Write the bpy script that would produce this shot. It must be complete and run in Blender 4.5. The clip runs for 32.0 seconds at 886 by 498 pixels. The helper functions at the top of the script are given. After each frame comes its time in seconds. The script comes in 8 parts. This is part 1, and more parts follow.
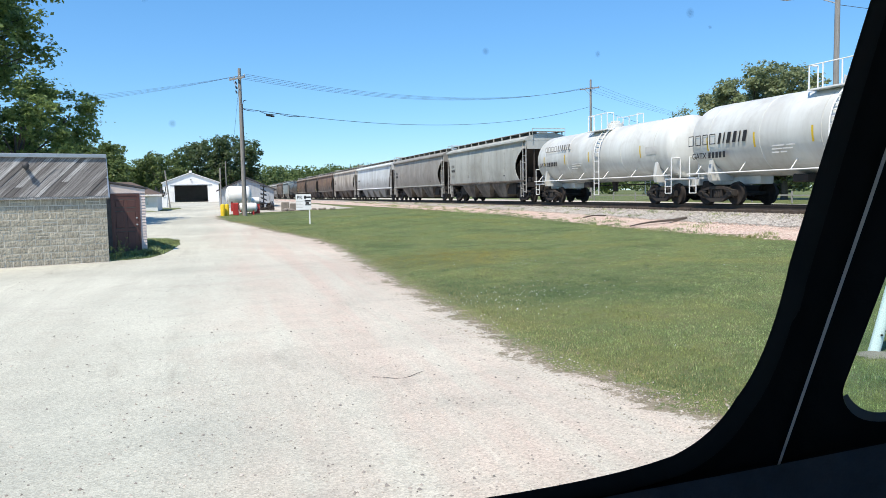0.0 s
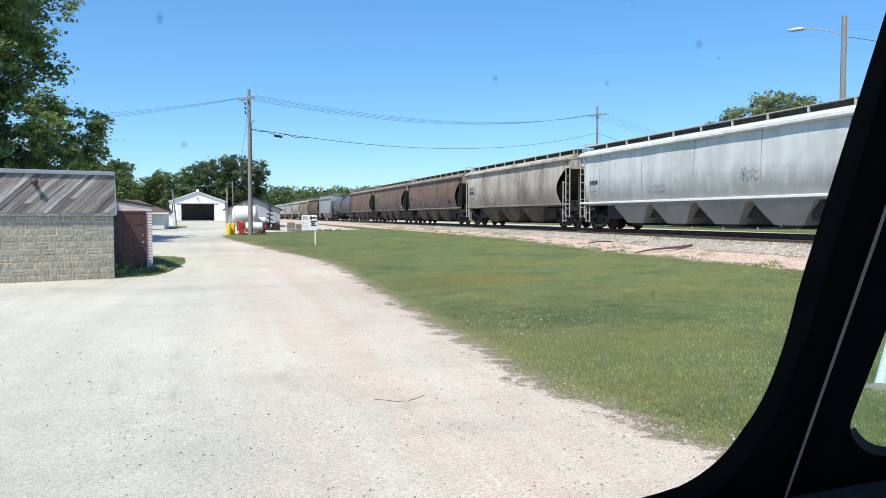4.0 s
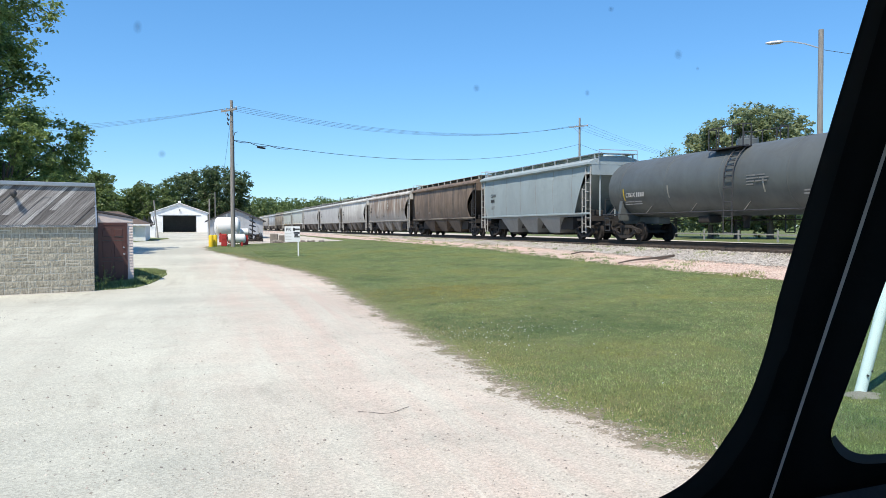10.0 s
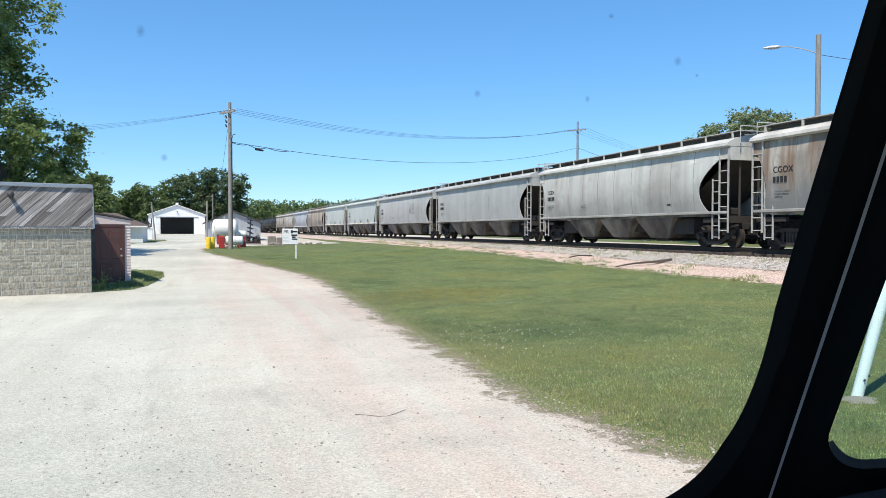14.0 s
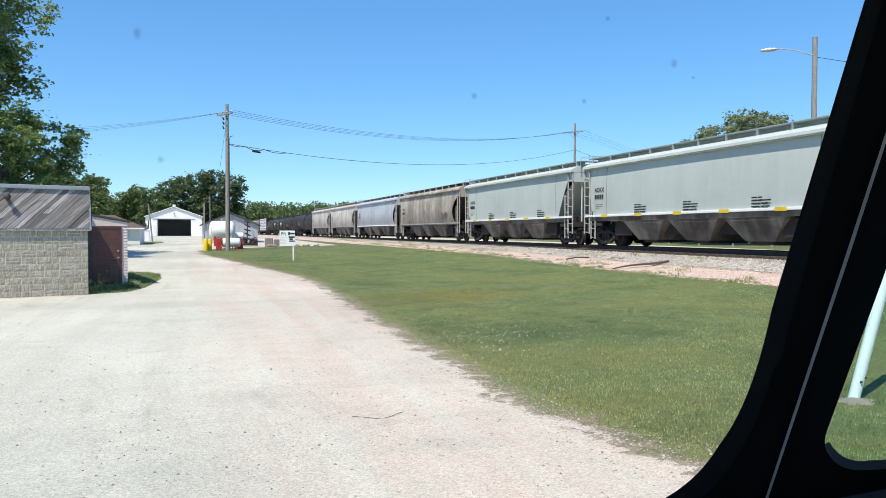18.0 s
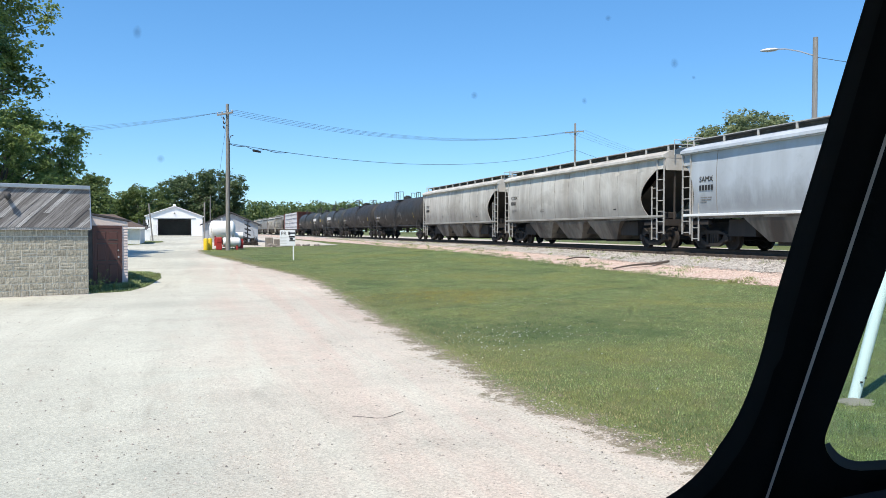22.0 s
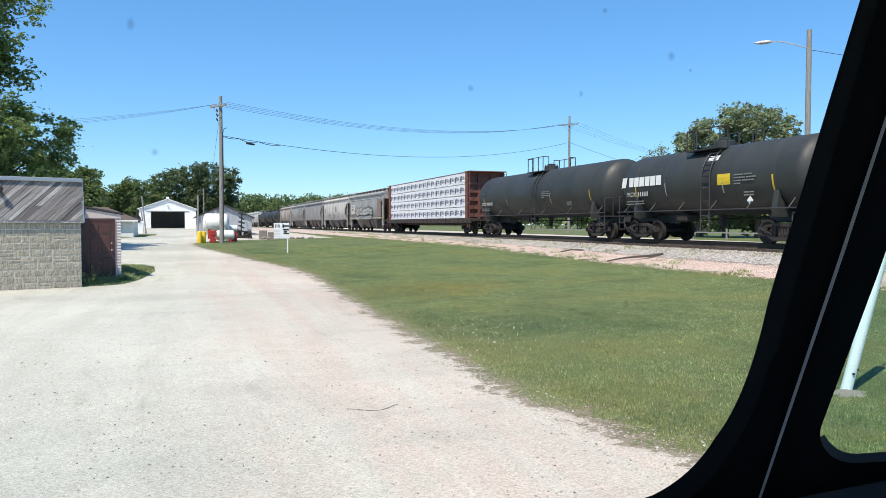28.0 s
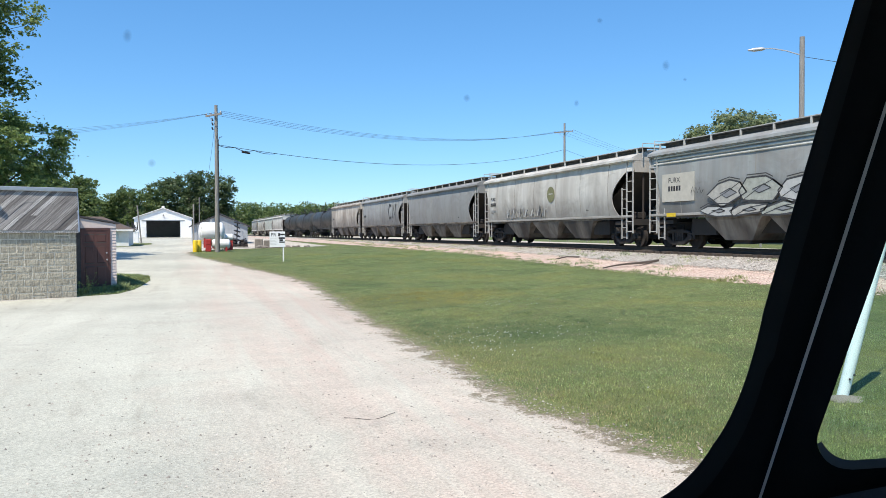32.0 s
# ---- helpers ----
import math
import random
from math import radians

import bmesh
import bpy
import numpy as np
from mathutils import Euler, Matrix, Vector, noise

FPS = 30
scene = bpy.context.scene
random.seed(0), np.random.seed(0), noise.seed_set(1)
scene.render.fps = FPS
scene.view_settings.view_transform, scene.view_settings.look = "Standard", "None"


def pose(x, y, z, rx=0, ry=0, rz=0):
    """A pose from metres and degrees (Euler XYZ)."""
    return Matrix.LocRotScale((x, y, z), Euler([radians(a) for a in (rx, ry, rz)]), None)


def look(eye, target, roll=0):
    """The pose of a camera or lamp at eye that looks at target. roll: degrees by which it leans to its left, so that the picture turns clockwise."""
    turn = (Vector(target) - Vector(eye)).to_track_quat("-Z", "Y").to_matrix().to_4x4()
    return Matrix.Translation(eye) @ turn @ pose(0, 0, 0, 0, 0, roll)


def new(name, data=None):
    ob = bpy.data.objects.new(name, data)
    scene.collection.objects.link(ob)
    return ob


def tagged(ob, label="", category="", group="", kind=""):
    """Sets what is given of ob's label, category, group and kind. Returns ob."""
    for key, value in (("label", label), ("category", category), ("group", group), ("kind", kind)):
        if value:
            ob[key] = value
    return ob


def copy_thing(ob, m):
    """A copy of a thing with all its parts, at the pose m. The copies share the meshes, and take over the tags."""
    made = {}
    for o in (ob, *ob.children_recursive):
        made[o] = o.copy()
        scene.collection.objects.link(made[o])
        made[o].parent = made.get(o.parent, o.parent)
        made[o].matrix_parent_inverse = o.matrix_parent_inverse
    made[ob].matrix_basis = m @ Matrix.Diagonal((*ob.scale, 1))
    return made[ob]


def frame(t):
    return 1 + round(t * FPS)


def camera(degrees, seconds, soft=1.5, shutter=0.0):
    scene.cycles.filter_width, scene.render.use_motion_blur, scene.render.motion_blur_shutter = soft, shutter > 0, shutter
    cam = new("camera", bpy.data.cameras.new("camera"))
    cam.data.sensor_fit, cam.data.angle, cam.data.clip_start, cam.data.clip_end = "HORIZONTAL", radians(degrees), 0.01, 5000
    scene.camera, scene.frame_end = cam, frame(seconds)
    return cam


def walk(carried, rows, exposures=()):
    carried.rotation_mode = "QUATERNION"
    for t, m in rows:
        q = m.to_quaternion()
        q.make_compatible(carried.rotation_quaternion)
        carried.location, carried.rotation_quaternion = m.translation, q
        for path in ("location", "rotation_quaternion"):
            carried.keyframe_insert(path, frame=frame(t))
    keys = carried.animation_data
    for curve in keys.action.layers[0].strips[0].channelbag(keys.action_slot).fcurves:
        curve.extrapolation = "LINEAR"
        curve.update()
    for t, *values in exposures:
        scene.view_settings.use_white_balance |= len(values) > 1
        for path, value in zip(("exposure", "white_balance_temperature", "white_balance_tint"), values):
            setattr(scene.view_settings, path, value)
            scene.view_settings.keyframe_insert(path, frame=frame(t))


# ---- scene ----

# camera ------------------------------------------------------------------
# rows: seconds, heading, tilt, lean (degrees), shift of the hand (metres)
PATH = [
    (0.0, 17.461, -4.345, -1.055, 0.0023, -0.0003, -0.0017), (0.5, 17.467, -4.61, -1.004, 0.0018, -0.0006, -0.0018),
    (1.0, 17.505, -4.636, -0.9, 0.001, -0.0013, -0.0017), (1.5, 17.512, -4.425, -0.695, 0.0004, -0.0013, -0.0014),
    (2.0, 17.428, -4.04, -0.496, 0.0007, -0.0004, -0.0012), (2.5, 17.282, -3.586, -0.285, 0.0017, 0.0008, -0.0012),
    (3.0, 17.154, -3.144, -0.131, 0.0013, 0.0007, -0.0009), (3.5, 17.074, -2.814, -0.034, -0.0009, -0.0007, -0.0),
    (5.5, 17.354, -1.674, 0.097, -0.0011, -0.0015, 0.0003), (6.0, 17.485, -1.295, 0.19, -0.0, -0.0011, -0.0002),
    (6.5, 17.627, -0.924, 0.28, 0.0002, -0.0011, -0.0001), (7.0, 17.796, -0.671, 0.297, -0.001, -0.002, 0.0005),
    (7.5, 17.92, -0.647, 0.281, -0.0019, -0.0027, 0.0009), (8.0, 18.018, -0.799, 0.23, -0.0029, -0.0032, 0.0009),
    (8.5, 18.112, -1.05, 0.123, -0.0031, -0.0024, 0.0008), (9.0, 18.183, -1.341, -0.017, -0.0002, 0.0006, -0.0002),
    (9.5, 18.294, -1.556, -0.096, 0.0032, 0.0029, -0.0014), (10.0, 18.38, -1.688, -0.159, 0.0031, 0.0023, -0.0013),
    (10.5, 18.449, -1.745, -0.161, 0.0009, 0.0005, -0.0002), (11.0, 18.473, -1.767, -0.12, 0.0, 0.0001, 0.0001),
    (11.5, 18.477, -1.765, -0.077, -0.0008, -0.0007, 0.0003), (12.0, 18.491, -1.748, -0.02, -0.0026, -0.0025, 0.0008),
    (12.5, 18.504, -1.713, 0.016, -0.0022, -0.002, 0.0007), (13.0, 18.511, -1.651, 0.025, -0.0012, -0.0012, 0.0005),
    (13.5, 18.536, -1.554, 0.065, -0.0017, -0.0016, 0.0007), (14.0, 18.562, -1.457, 0.083, -0.0015, -0.001, 0.0005),
    (14.5, 18.577, -1.374, 0.086, -0.0005, -0.0013, -0.0003), (16.5, 18.675, -1.359, 0.024, 0.0005, -0.0005, -0.0002),
    (17.0, 18.694, -1.346, 0.051, 0.0005, 0.0004, -0.0002), (17.5, 18.737, -1.33, 0.077, -0.0006, -0.0006, 0.0004),
    (18.0, 18.765, -1.309, 0.078, -0.0009, -0.0013, 0.0006), (18.5, 18.805, -1.296, 0.11, -0.0017, -0.0021, 0.001),
    (19.0, 18.838, -1.3, 0.126, -0.0018, -0.0019, 0.0011), (19.5, 18.833, -1.305, 0.136, -0.0007, -0.0009, 0.0008),
    (20.0, 18.813, -1.287, 0.166, 0.0005, -0.0001, 0.0002), (20.5, 18.793, -1.258, 0.196, 0.0012, 0.0001, -0.0002),
    (21.0, 18.783, -1.223, 0.205, 0.0004, -0.0006, 0.0), (21.5, 18.763, -1.243, 0.18, 0.0001, -0.0007, 0.0002),
    (22.0, 18.749, -1.326, 0.147, -0.0005, -0.0009, 0.0004), (22.5, 18.713, -1.468, 0.101, -0.0005, -0.0005, 0.0005),
    (23.0, 18.658, -1.662, 0.055, 0.0004, 0.0005, 0.0001), (23.5, 18.613, -1.849, 0.022, -0.0008, 0.0001, 0.0004),
    (24.0, 18.55, -2.013, -0.018, -0.0017, 0.0003, 0.0009), (24.5, 18.504, -2.166, -0.055, -0.0006, 0.0015, 0.0006),
    (25.0, 18.489, -2.308, -0.124, 0.0005, 0.002, 0.0003), (25.5, 18.528, -2.453, -0.154, 0.0002, 0.0014, 0.0),
    (27.5, 19.06, -2.218, 0.005, -0.0009, 0.0036, 0.0009), (28.0, 19.195, -1.895, 0.106, -0.0019, 0.0024, 0.0015),
    (28.5, 19.304, -1.575, 0.177, -0.0027, 0.0018, 0.0019), (29.0, 19.384, -1.333, 0.207, -0.0034, 0.0014, 0.0023),
    (29.5, 19.438, -1.197, 0.181, -0.0043, 0.0001, 0.0025), (30.0, 19.458, -1.139, 0.107, -0.0043, -0.0004, 0.0026),
    (30.5, 19.461, -1.143, 0.007, -0.0033, 0.0004, 0.0025), (31.0, 19.47, -1.191, -0.081, -0.003, 0.0007, 0.0026),
    (31.5, 19.488, -1.246, -0.167, -0.0032, 0.0007, 0.0029), (32.0, 19.505, -1.298, -0.191, -0.0036, 0.0008, 0.0034),
]

EYE = Vector((0.0, 0.0, 2.0))


def aim(heading, tilt):
    h, p = radians(heading), radians(tilt)
    return Vector((math.sin(h) * math.cos(p), math.cos(h) * math.cos(p), math.sin(p)))


cam = camera(62.17, 32.0, 0.6)
walk(cam, [(t, look(EYE + Vector((dx, dy, dz)), EYE + Vector((dx, dy, dz)) + aim(h, p), r)) for t, h, p, r, dx, dy, dz in PATH],
     exposures=[(0.0, 0.19, 6950, 9.5), (32.0, 0.19, 6950, 9.5)])

# light -------------------------------------------------------------------
SUN_TRAVEL = Vector((0.70 * 0.515, 0.714 * 0.515, -0.857)).normalized()
world = bpy.data.worlds.new("world")
scene.world = world
world.use_nodes = True
_wn = world.node_tree.nodes
_sky = _wn.new("ShaderNodeTexSky")
_sky.sky_type = "NISHITA"
_sky.sun_disc = False
_sky.sun_elevation = math.asin(-SUN_TRAVEL.z)
_sky.sun_rotation = math.atan2(-SUN_TRAVEL.x, -SUN_TRAVEL.y)
_sky.altitude = 0
_sky.air_density = 1.0
_sky.dust_density = 0.0
_sky.ozone_density = 5.0
_hs = _wn.new("ShaderNodeHueSaturation")
_hs.inputs["Saturation"].default_value = 1.14
_hs.inputs["Hue"].default_value = 0.5
_gm = _wn.new("ShaderNodeGamma")
_gm.inputs["Gamma"].default_value = 0.72
world.node_tree.links.new(_sky.outputs[0], _gm.inputs["Color"])
_tint = _wn.new("ShaderNodeMix")
_tint.data_type, _tint.blend_type = "RGBA", "MULTIPLY"
_tint.inputs[0].default_value = 1.0
_tint.inputs[7].default_value = (0.58, 0.78, 1.0, 1)
world.node_tree.links.new(_gm.outputs[0], _tint.inputs[6])
world.node_tree.links.new(_tint.outputs[2], _hs.inputs["Color"])
world.node_tree.links.new(_hs.outputs[0], _wn["Background"].inputs[0])
_wn["Background"].inputs[1].default_value = 0.264
_sd = bpy.data.lights.new("sun", "SUN")
_sd.energy, _sd.angle, _sd.color = 5.0, radians(0.53), (1.0, 0.94, 0.85)
sun = new("sun", _sd)
sun.matrix_world = look((-40, -25, 60), Vector((-40, -25, 60)) + SUN_TRAVEL)

# materials ---------------------------------------------------------------
MATS = {}


class Nodes:
    """Small helper to wire a node material."""

    def __init__(self, name, rough=0.6, metal=0.0):
        self.m = bpy.data.materials.new(name)
        self.m.use_nodes = True
        self.t = self.m.node_tree
        self.b = self.t.nodes["Principled BSDF"]
        self.b.inputs["Roughness"].default_value = rough
        self.b.inputs["Metallic"].default_value = metal
        MATS[name] = self.m

    def n(self, kind, **ins):
        nd = self.t.nodes.new("ShaderNode" + kind)
        for k, v in ins.items():
            self.put(nd, k.replace("_", " "), v)
        return nd

    def put(self, nd, k, v):
        s = nd.inputs[int(k[1:])] if k[0] == "i" and k[1:].isdigit() else nd.inputs[k]
        if isinstance(v, bpy.types.NodeSocket):
            self.t.links.new(v, s)
        else:
            s.default_value = v

    def coord(self, scale=(1, 1, 1), kind="Object"):
        tc = self.n("TexCoord")
        mp = self.n("Mapping")
        self.t.links.new(tc.outputs[kind], mp.inputs["Vector"])
        mp.inputs["Scale"].default_value = scale
        return mp.outputs[0]

    def place(self, scale=(1, 1, 1)):
        g = self.n("NewGeometry")
        mp = self.n("Mapping")
        self.t.links.new(g.outputs["Position"], mp.inputs["Vector"])
        mp.inputs["Scale"].default_value = scale
        return mp.outputs[0]

    def noise(self, vec, scale=5.0, detail=4.0, rough=0.6, dist=0.0):
        nd = self.n("TexNoise", Scale=scale, Detail=detail, Roughness=rough, Distortion=dist)
        self.t.links.new(vec, nd.inputs["Vector"])
        return nd.outputs["Fac"]

    def voro(self, vec, scale=5.0, out="Distance", feature="F1"):
        nd = self.n("TexVoronoi", Scale=scale)
        nd.feature = feature
        self.t.links.new(vec, nd.inputs["Vector"])
        return nd.outputs[out]

    def ramp(self, fac, stops):
        nd = self.n("ValToRGB")
        cr = nd.color_ramp
        while len(cr.elements) < len(stops):
            cr.elements.new(0.5)
        for e, (p, c) in zip(cr.elements, stops):
            e.position = p
            e.color = (c, c, c, 1) if isinstance(c, (int, float)) else (*c, 1)
        self.t.links.new(fac, nd.inputs[0])
        return nd.outputs[0]

    def mix(self, fac, a, b, mode="MIX"):
        nd = self.t.nodes.new("ShaderNodeMix")
        nd.data_type = "RGBA"
        nd.blend_type = mode
        for idx, v in ((0, fac), (6, a), (7, b)):
            s = nd.inputs[idx]
            if isinstance(v, bpy.types.NodeSocket):
                self.t.links.new(v, s)
            elif idx == 0:
                s.default_value = v
            else:
                s.default_value = (*v, 1) if len(v) == 3 else v
        return nd.outputs[2]

    def math(self, op, a, b=0.0):
        nd = self.t.nodes.new("ShaderNodeMath")
        nd.operation = op
        for i, v in enumerate((a, b)):
            if isinstance(v, bpy.types.NodeSocket):
                self.t.links.new(v, nd.inputs[i])
            else:
                nd.inputs[i].default_value = v
        return nd.outputs[0]

    def color(self, v):
        self.put(self.b, "Base Color", v if isinstance(v, bpy.types.NodeSocket) else (*v, 1))
        return self

    def bump(self, h, strength=0.3, dist=0.02):
        nd = self.n("Bump", Strength=strength, Distance=dist)
        self.t.links.new(h, nd.inputs["Height"])
        self.t.links.new(nd.outputs[0], self.b.inputs["Normal"])
        return self


def plain(name, col, rough=0.6, metal=0.0, vary=0.18, scale=6.0, bump=0.0, gloss=0.5):
    """A surface of one colour with faint blotches and grain."""
    k = Nodes(name, rough, metal)
    k.b.inputs["Specular IOR Level"].default_value = gloss
    v = k.coord()
    a = k.noise(v, scale, 5, 0.65)
    c = k.mix(k.ramp(a, [(0.3, 0.0), (0.75, 1.0)]), tuple(x * (1 - vary) for x in col), tuple(min(1, x * (1 + vary)) for x in col))
    k.color(c)
    if bump:
        k.bump(k.noise(v, scale * 8, 3), bump, 0.01)
    return k.m


def gravel_color(k, v, c1, c2, c3, size, wheel, grain):
    cell = k.voro(v, size, "Color")
    big = k.noise(v, 0.22, 5, 0.65, 0.6)
    mid = k.noise(v, 1.7, 5, 0.7)
    sep = k.n("SeparateColor")
    k.t.links.new(cell, sep.inputs[0])
    if wheel:
        # crushed pale stone packed down the middle, pinker loose stone to the edge
        xyz = k.n("SeparateXYZ")
        k.t.links.new(v, xyz.inputs[0])
        across = k.math("ADD", k.math("MULTIPLY", xyz.outputs[0], 0.16), k.math("MULTIPLY", big, 1.1))
        base = k.mix(k.ramp(across, [(0.48, 0.0), (0.86, 1.0)]), c1, c2)
        base = k.mix(k.ramp(mid, [(0.46, 0.0), (0.80, 0.75)]), base, c3)
        st = k.noise(k.place((1.3, 0.07, 1)), 1.0, 4, 0.6, 0.6)
        base = k.mix(k.ramp(st, [(0.40, 0.0), (0.60, 0.7)]), base, tuple(min(1, x * 1.10) for x in c1))
        dk = k.noise(k.place((0.9, 0.22, 1)), 1.6, 6, 0.7, 0.8)
        base = k.mix(k.ramp(dk, [(0.56, 0.0), (0.78, 0.6)]), base, tuple(x * 0.70 for x in c3))
        tone = k.ramp(k.noise(v, 0.11, 4, 0.6, 0.5), [(0.38, 0.86), (0.60, 1.10)])
        base = k.mix(1.0, base, tone, "MULTIPLY")
        # greyer loose stone where vehicles turn
        pd = k.n("VectorMath")
        pd.operation = "DISTANCE"
        k.t.links.new(k.place((0.6, 1.0, 1.0)), pd.inputs[0])
        pd.inputs[1].default_value = (-1.0, 6.2, 0.0)
        loose = k.math("ADD", k.math("MULTIPLY", pd.outputs["Value"], 0.22), k.noise(v, 0.9, 6, 0.7, 0.6))
        base = k.mix(k.ramp(loose, [(0.50, 0.75), (1.05, 0.0)]), base, (0.345, 0.350, 0.300))
        rut = k.noise(k.place((0.35, 1.1, 1)), 0.8, 5, 0.65, 1.2)
        base = k.mix(k.ramp(rut, [(0.54, 0.0), (0.70, 0.35)]), base, (0.36, 0.33, 0.285))
        sp = k.voro(v, 9.0, "Distance")
        spots = k.math("MULTIPLY", k.ramp(sp, [(0.05, 0.8), (0.09, 0.0)]), k.ramp(k.noise(v, 0.8, 4, 0.7), [(0.45, 0.0), (0.62, 1.0)]))
        base = k.mix(spots, base, (0.20, 0.18, 0.155))
    else:
        base = k.mix(k.ramp(big, [(0.36, 0.0), (0.64, 1.0)]), c1, c2)
        base = k.mix(k.ramp(mid, [(0.46, 0.0), (0.76, 0.7)]), base, c3)
    return k.mix(grain, base, k.ramp(sep.outputs[0], [(0.0, 0.10), (0.5, 0.5), (1.0, 0.90)]), "OVERLAY")


def gravel_mat(name, c1, c2, c3, size=38.0, wheel=False, grain=0.42):
    k = Nodes(name, 0.93)
    v = k.place()
    k.color(gravel_color(k, v, c1, c2, c3, size, wheel, grain))
    k.bump(k.voro(v, size), 0.35, 0.6 / size)
    return k.m


LIME = ((0.455, 0.452, 0.380), (0.510, 0.425, 0.355), (0.405, 0.370, 0.305), 62.0, True, 0.26)
gravel_mat("gravel", *LIME)
gravel_mat("ballast", (0.40, 0.385, 0.355), (0.30, 0.28, 0.255), (0.52, 0.49, 0.45), 15.0, False, 0.55)
gravel_mat("pink_gravel", (0.53, 0.385, 0.315), (0.46, 0.36, 0.30), (0.56, 0.51, 0.45), 24.0, False, 0.55)


def grass_color(k, v):
    n1 = k.noise(v, 0.30, 6, 0.7, 0.7)
    n2 = k.noise(v, 2.4, 6, 0.75)
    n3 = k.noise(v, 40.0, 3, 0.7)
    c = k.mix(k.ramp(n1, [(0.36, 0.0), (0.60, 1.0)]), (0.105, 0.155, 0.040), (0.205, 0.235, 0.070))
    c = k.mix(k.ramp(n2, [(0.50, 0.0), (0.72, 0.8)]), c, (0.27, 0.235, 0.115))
    # fine near-black flecks paint the shaded gaps between blades into the ground
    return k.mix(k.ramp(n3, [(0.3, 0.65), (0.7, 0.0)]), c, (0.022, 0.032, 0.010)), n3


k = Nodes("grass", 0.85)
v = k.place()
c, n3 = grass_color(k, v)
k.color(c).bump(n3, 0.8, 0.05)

# drive's edge: crushed stone breaking up into soil and grass
k = Nodes("verge", 0.93)
v = k.place()
at = k.n("Attribute")
at.attribute_name = "across"
wob = k.math("ADD", k.math("MULTIPLY", k.noise(v, 1.7, 9, 0.75, 0.5), 2.0), k.math("MULTIPLY", k.noise(v, 22.0, 4, 0.75), 0.8))
mask = k.math("SUBTRACT", k.math("ADD", at.outputs["Fac"], wob), 1.40)
soil = k.mix(k.ramp(k.noise(v, 5.0, 5, 0.7), [(0.4, 0.0), (0.65, 1.0)]), (0.27, 0.225, 0.165), (0.155, 0.135, 0.085))
gr = grass_color(k, v)[0]
c = k.mix(k.ramp(mask, [(0.38, 0.0), (0.42, 1.0)]), gravel_color(k, v, *LIME), soil)
k.color(k.mix(k.ramp(mask, [(0.58, 0.0), (0.64, 1.0)]), c, gr)).bump(k.voro(v, 45.0), 0.5, 0.014)

k = Nodes("blades", 0.55)
g = k.n("NewGeometry")
v = k.place()
n1 = k.noise(v, 0.30, 6, 0.7, 0.7)
n2 = k.noise(v, 1.7, 5, 0.75)
n4 = k.noise(v, 0.55, 4, 0.65, 0.4)
c = k.ramp(g.outputs["Random Per Island"], [(0.0, (0.170, 0.260, 0.085)), (0.5, (0.29, 0.385, 0.150)), (0.85, (0.40, 0.470, 0.215)), (1.0, (0.46, 0.43, 0.26))])
c = k.mix(k.ramp(n4, [(0.38, 0.60), (0.52, 0.0)]), c, (0.085, 0.150, 0.055))
c = k.mix(k.ramp(n1, [(0.50, 0.0), (0.63, 0.62)]), c, (0.33, 0.315, 0.085))
c = k.mix(k.ramp(n2, [(0.56, 0.0), (0.74, 0.70)]), c, (0.44, 0.375, 0.20))
vd = k.n("VectorMath")
vd.operation = "DISTANCE"
k.t.links.new(v, vd.inputs[0])
vd.inputs[1].default_value = (6.7, 20.5, 0.1)
vd2 = k.n("VectorMath")
vd2.operation = "DISTANCE"
k.t.links.new(k.place((0.55, 1.0, 1.0)), vd2.inputs[0])
vd2.inputs[1].default_value = (2.9, 13.0, 0.1)
lush = k.math("ADD", k.math("MULTIPLY", vd2.outputs["Value"], 0.17), k.noise(v, 1.1, 5, 0.7))
c = k.mix(k.ramp(lush, [(0.62, 0.88), (0.95, 0.0)]), c, (0.085, 0.155, 0.065))
dry = k.math("ADD", k.math("MULTIPLY", vd.outputs["Value"], 0.16), k.noise(v, 0.9, 5, 0.7))
c = k.mix(k.ramp(dry, [(0.68, 0.90), (1.02, 0.0)]), c, (0.36, 0.305, 0.08))
mot = k.ramp(k.noise(v, 3.4, 9, 0.80, 0.3), [(0.38, 0.55), (0.56, 1.0)])
c = k.mix(0.8, c, mot, "MULTIPLY")
wn = k.n("TexWhiteNoise")
wn.noise_dimensions = "1D"
k.t.links.new(g.outputs["Random Per Island"], wn.inputs["W"])
own = k.ramp(wn.outputs["Value"], [(0.0, 0.40), (0.45, 0.85), (0.8, 1.30), (1.0, 1.75)])
k.color(k.mix(1.0, c, own, "MULTIPLY"))

k = Nodes("dry_blades", 0.7)
g = k.n("NewGeometry")
k.color(k.ramp(g.outputs["Random Per Island"], [(0.0, (0.13, 0.14, 0.05)), (0.5, (0.34, 0.30, 0.14)), (1.0, (0.52, 0.45, 0.25))]))

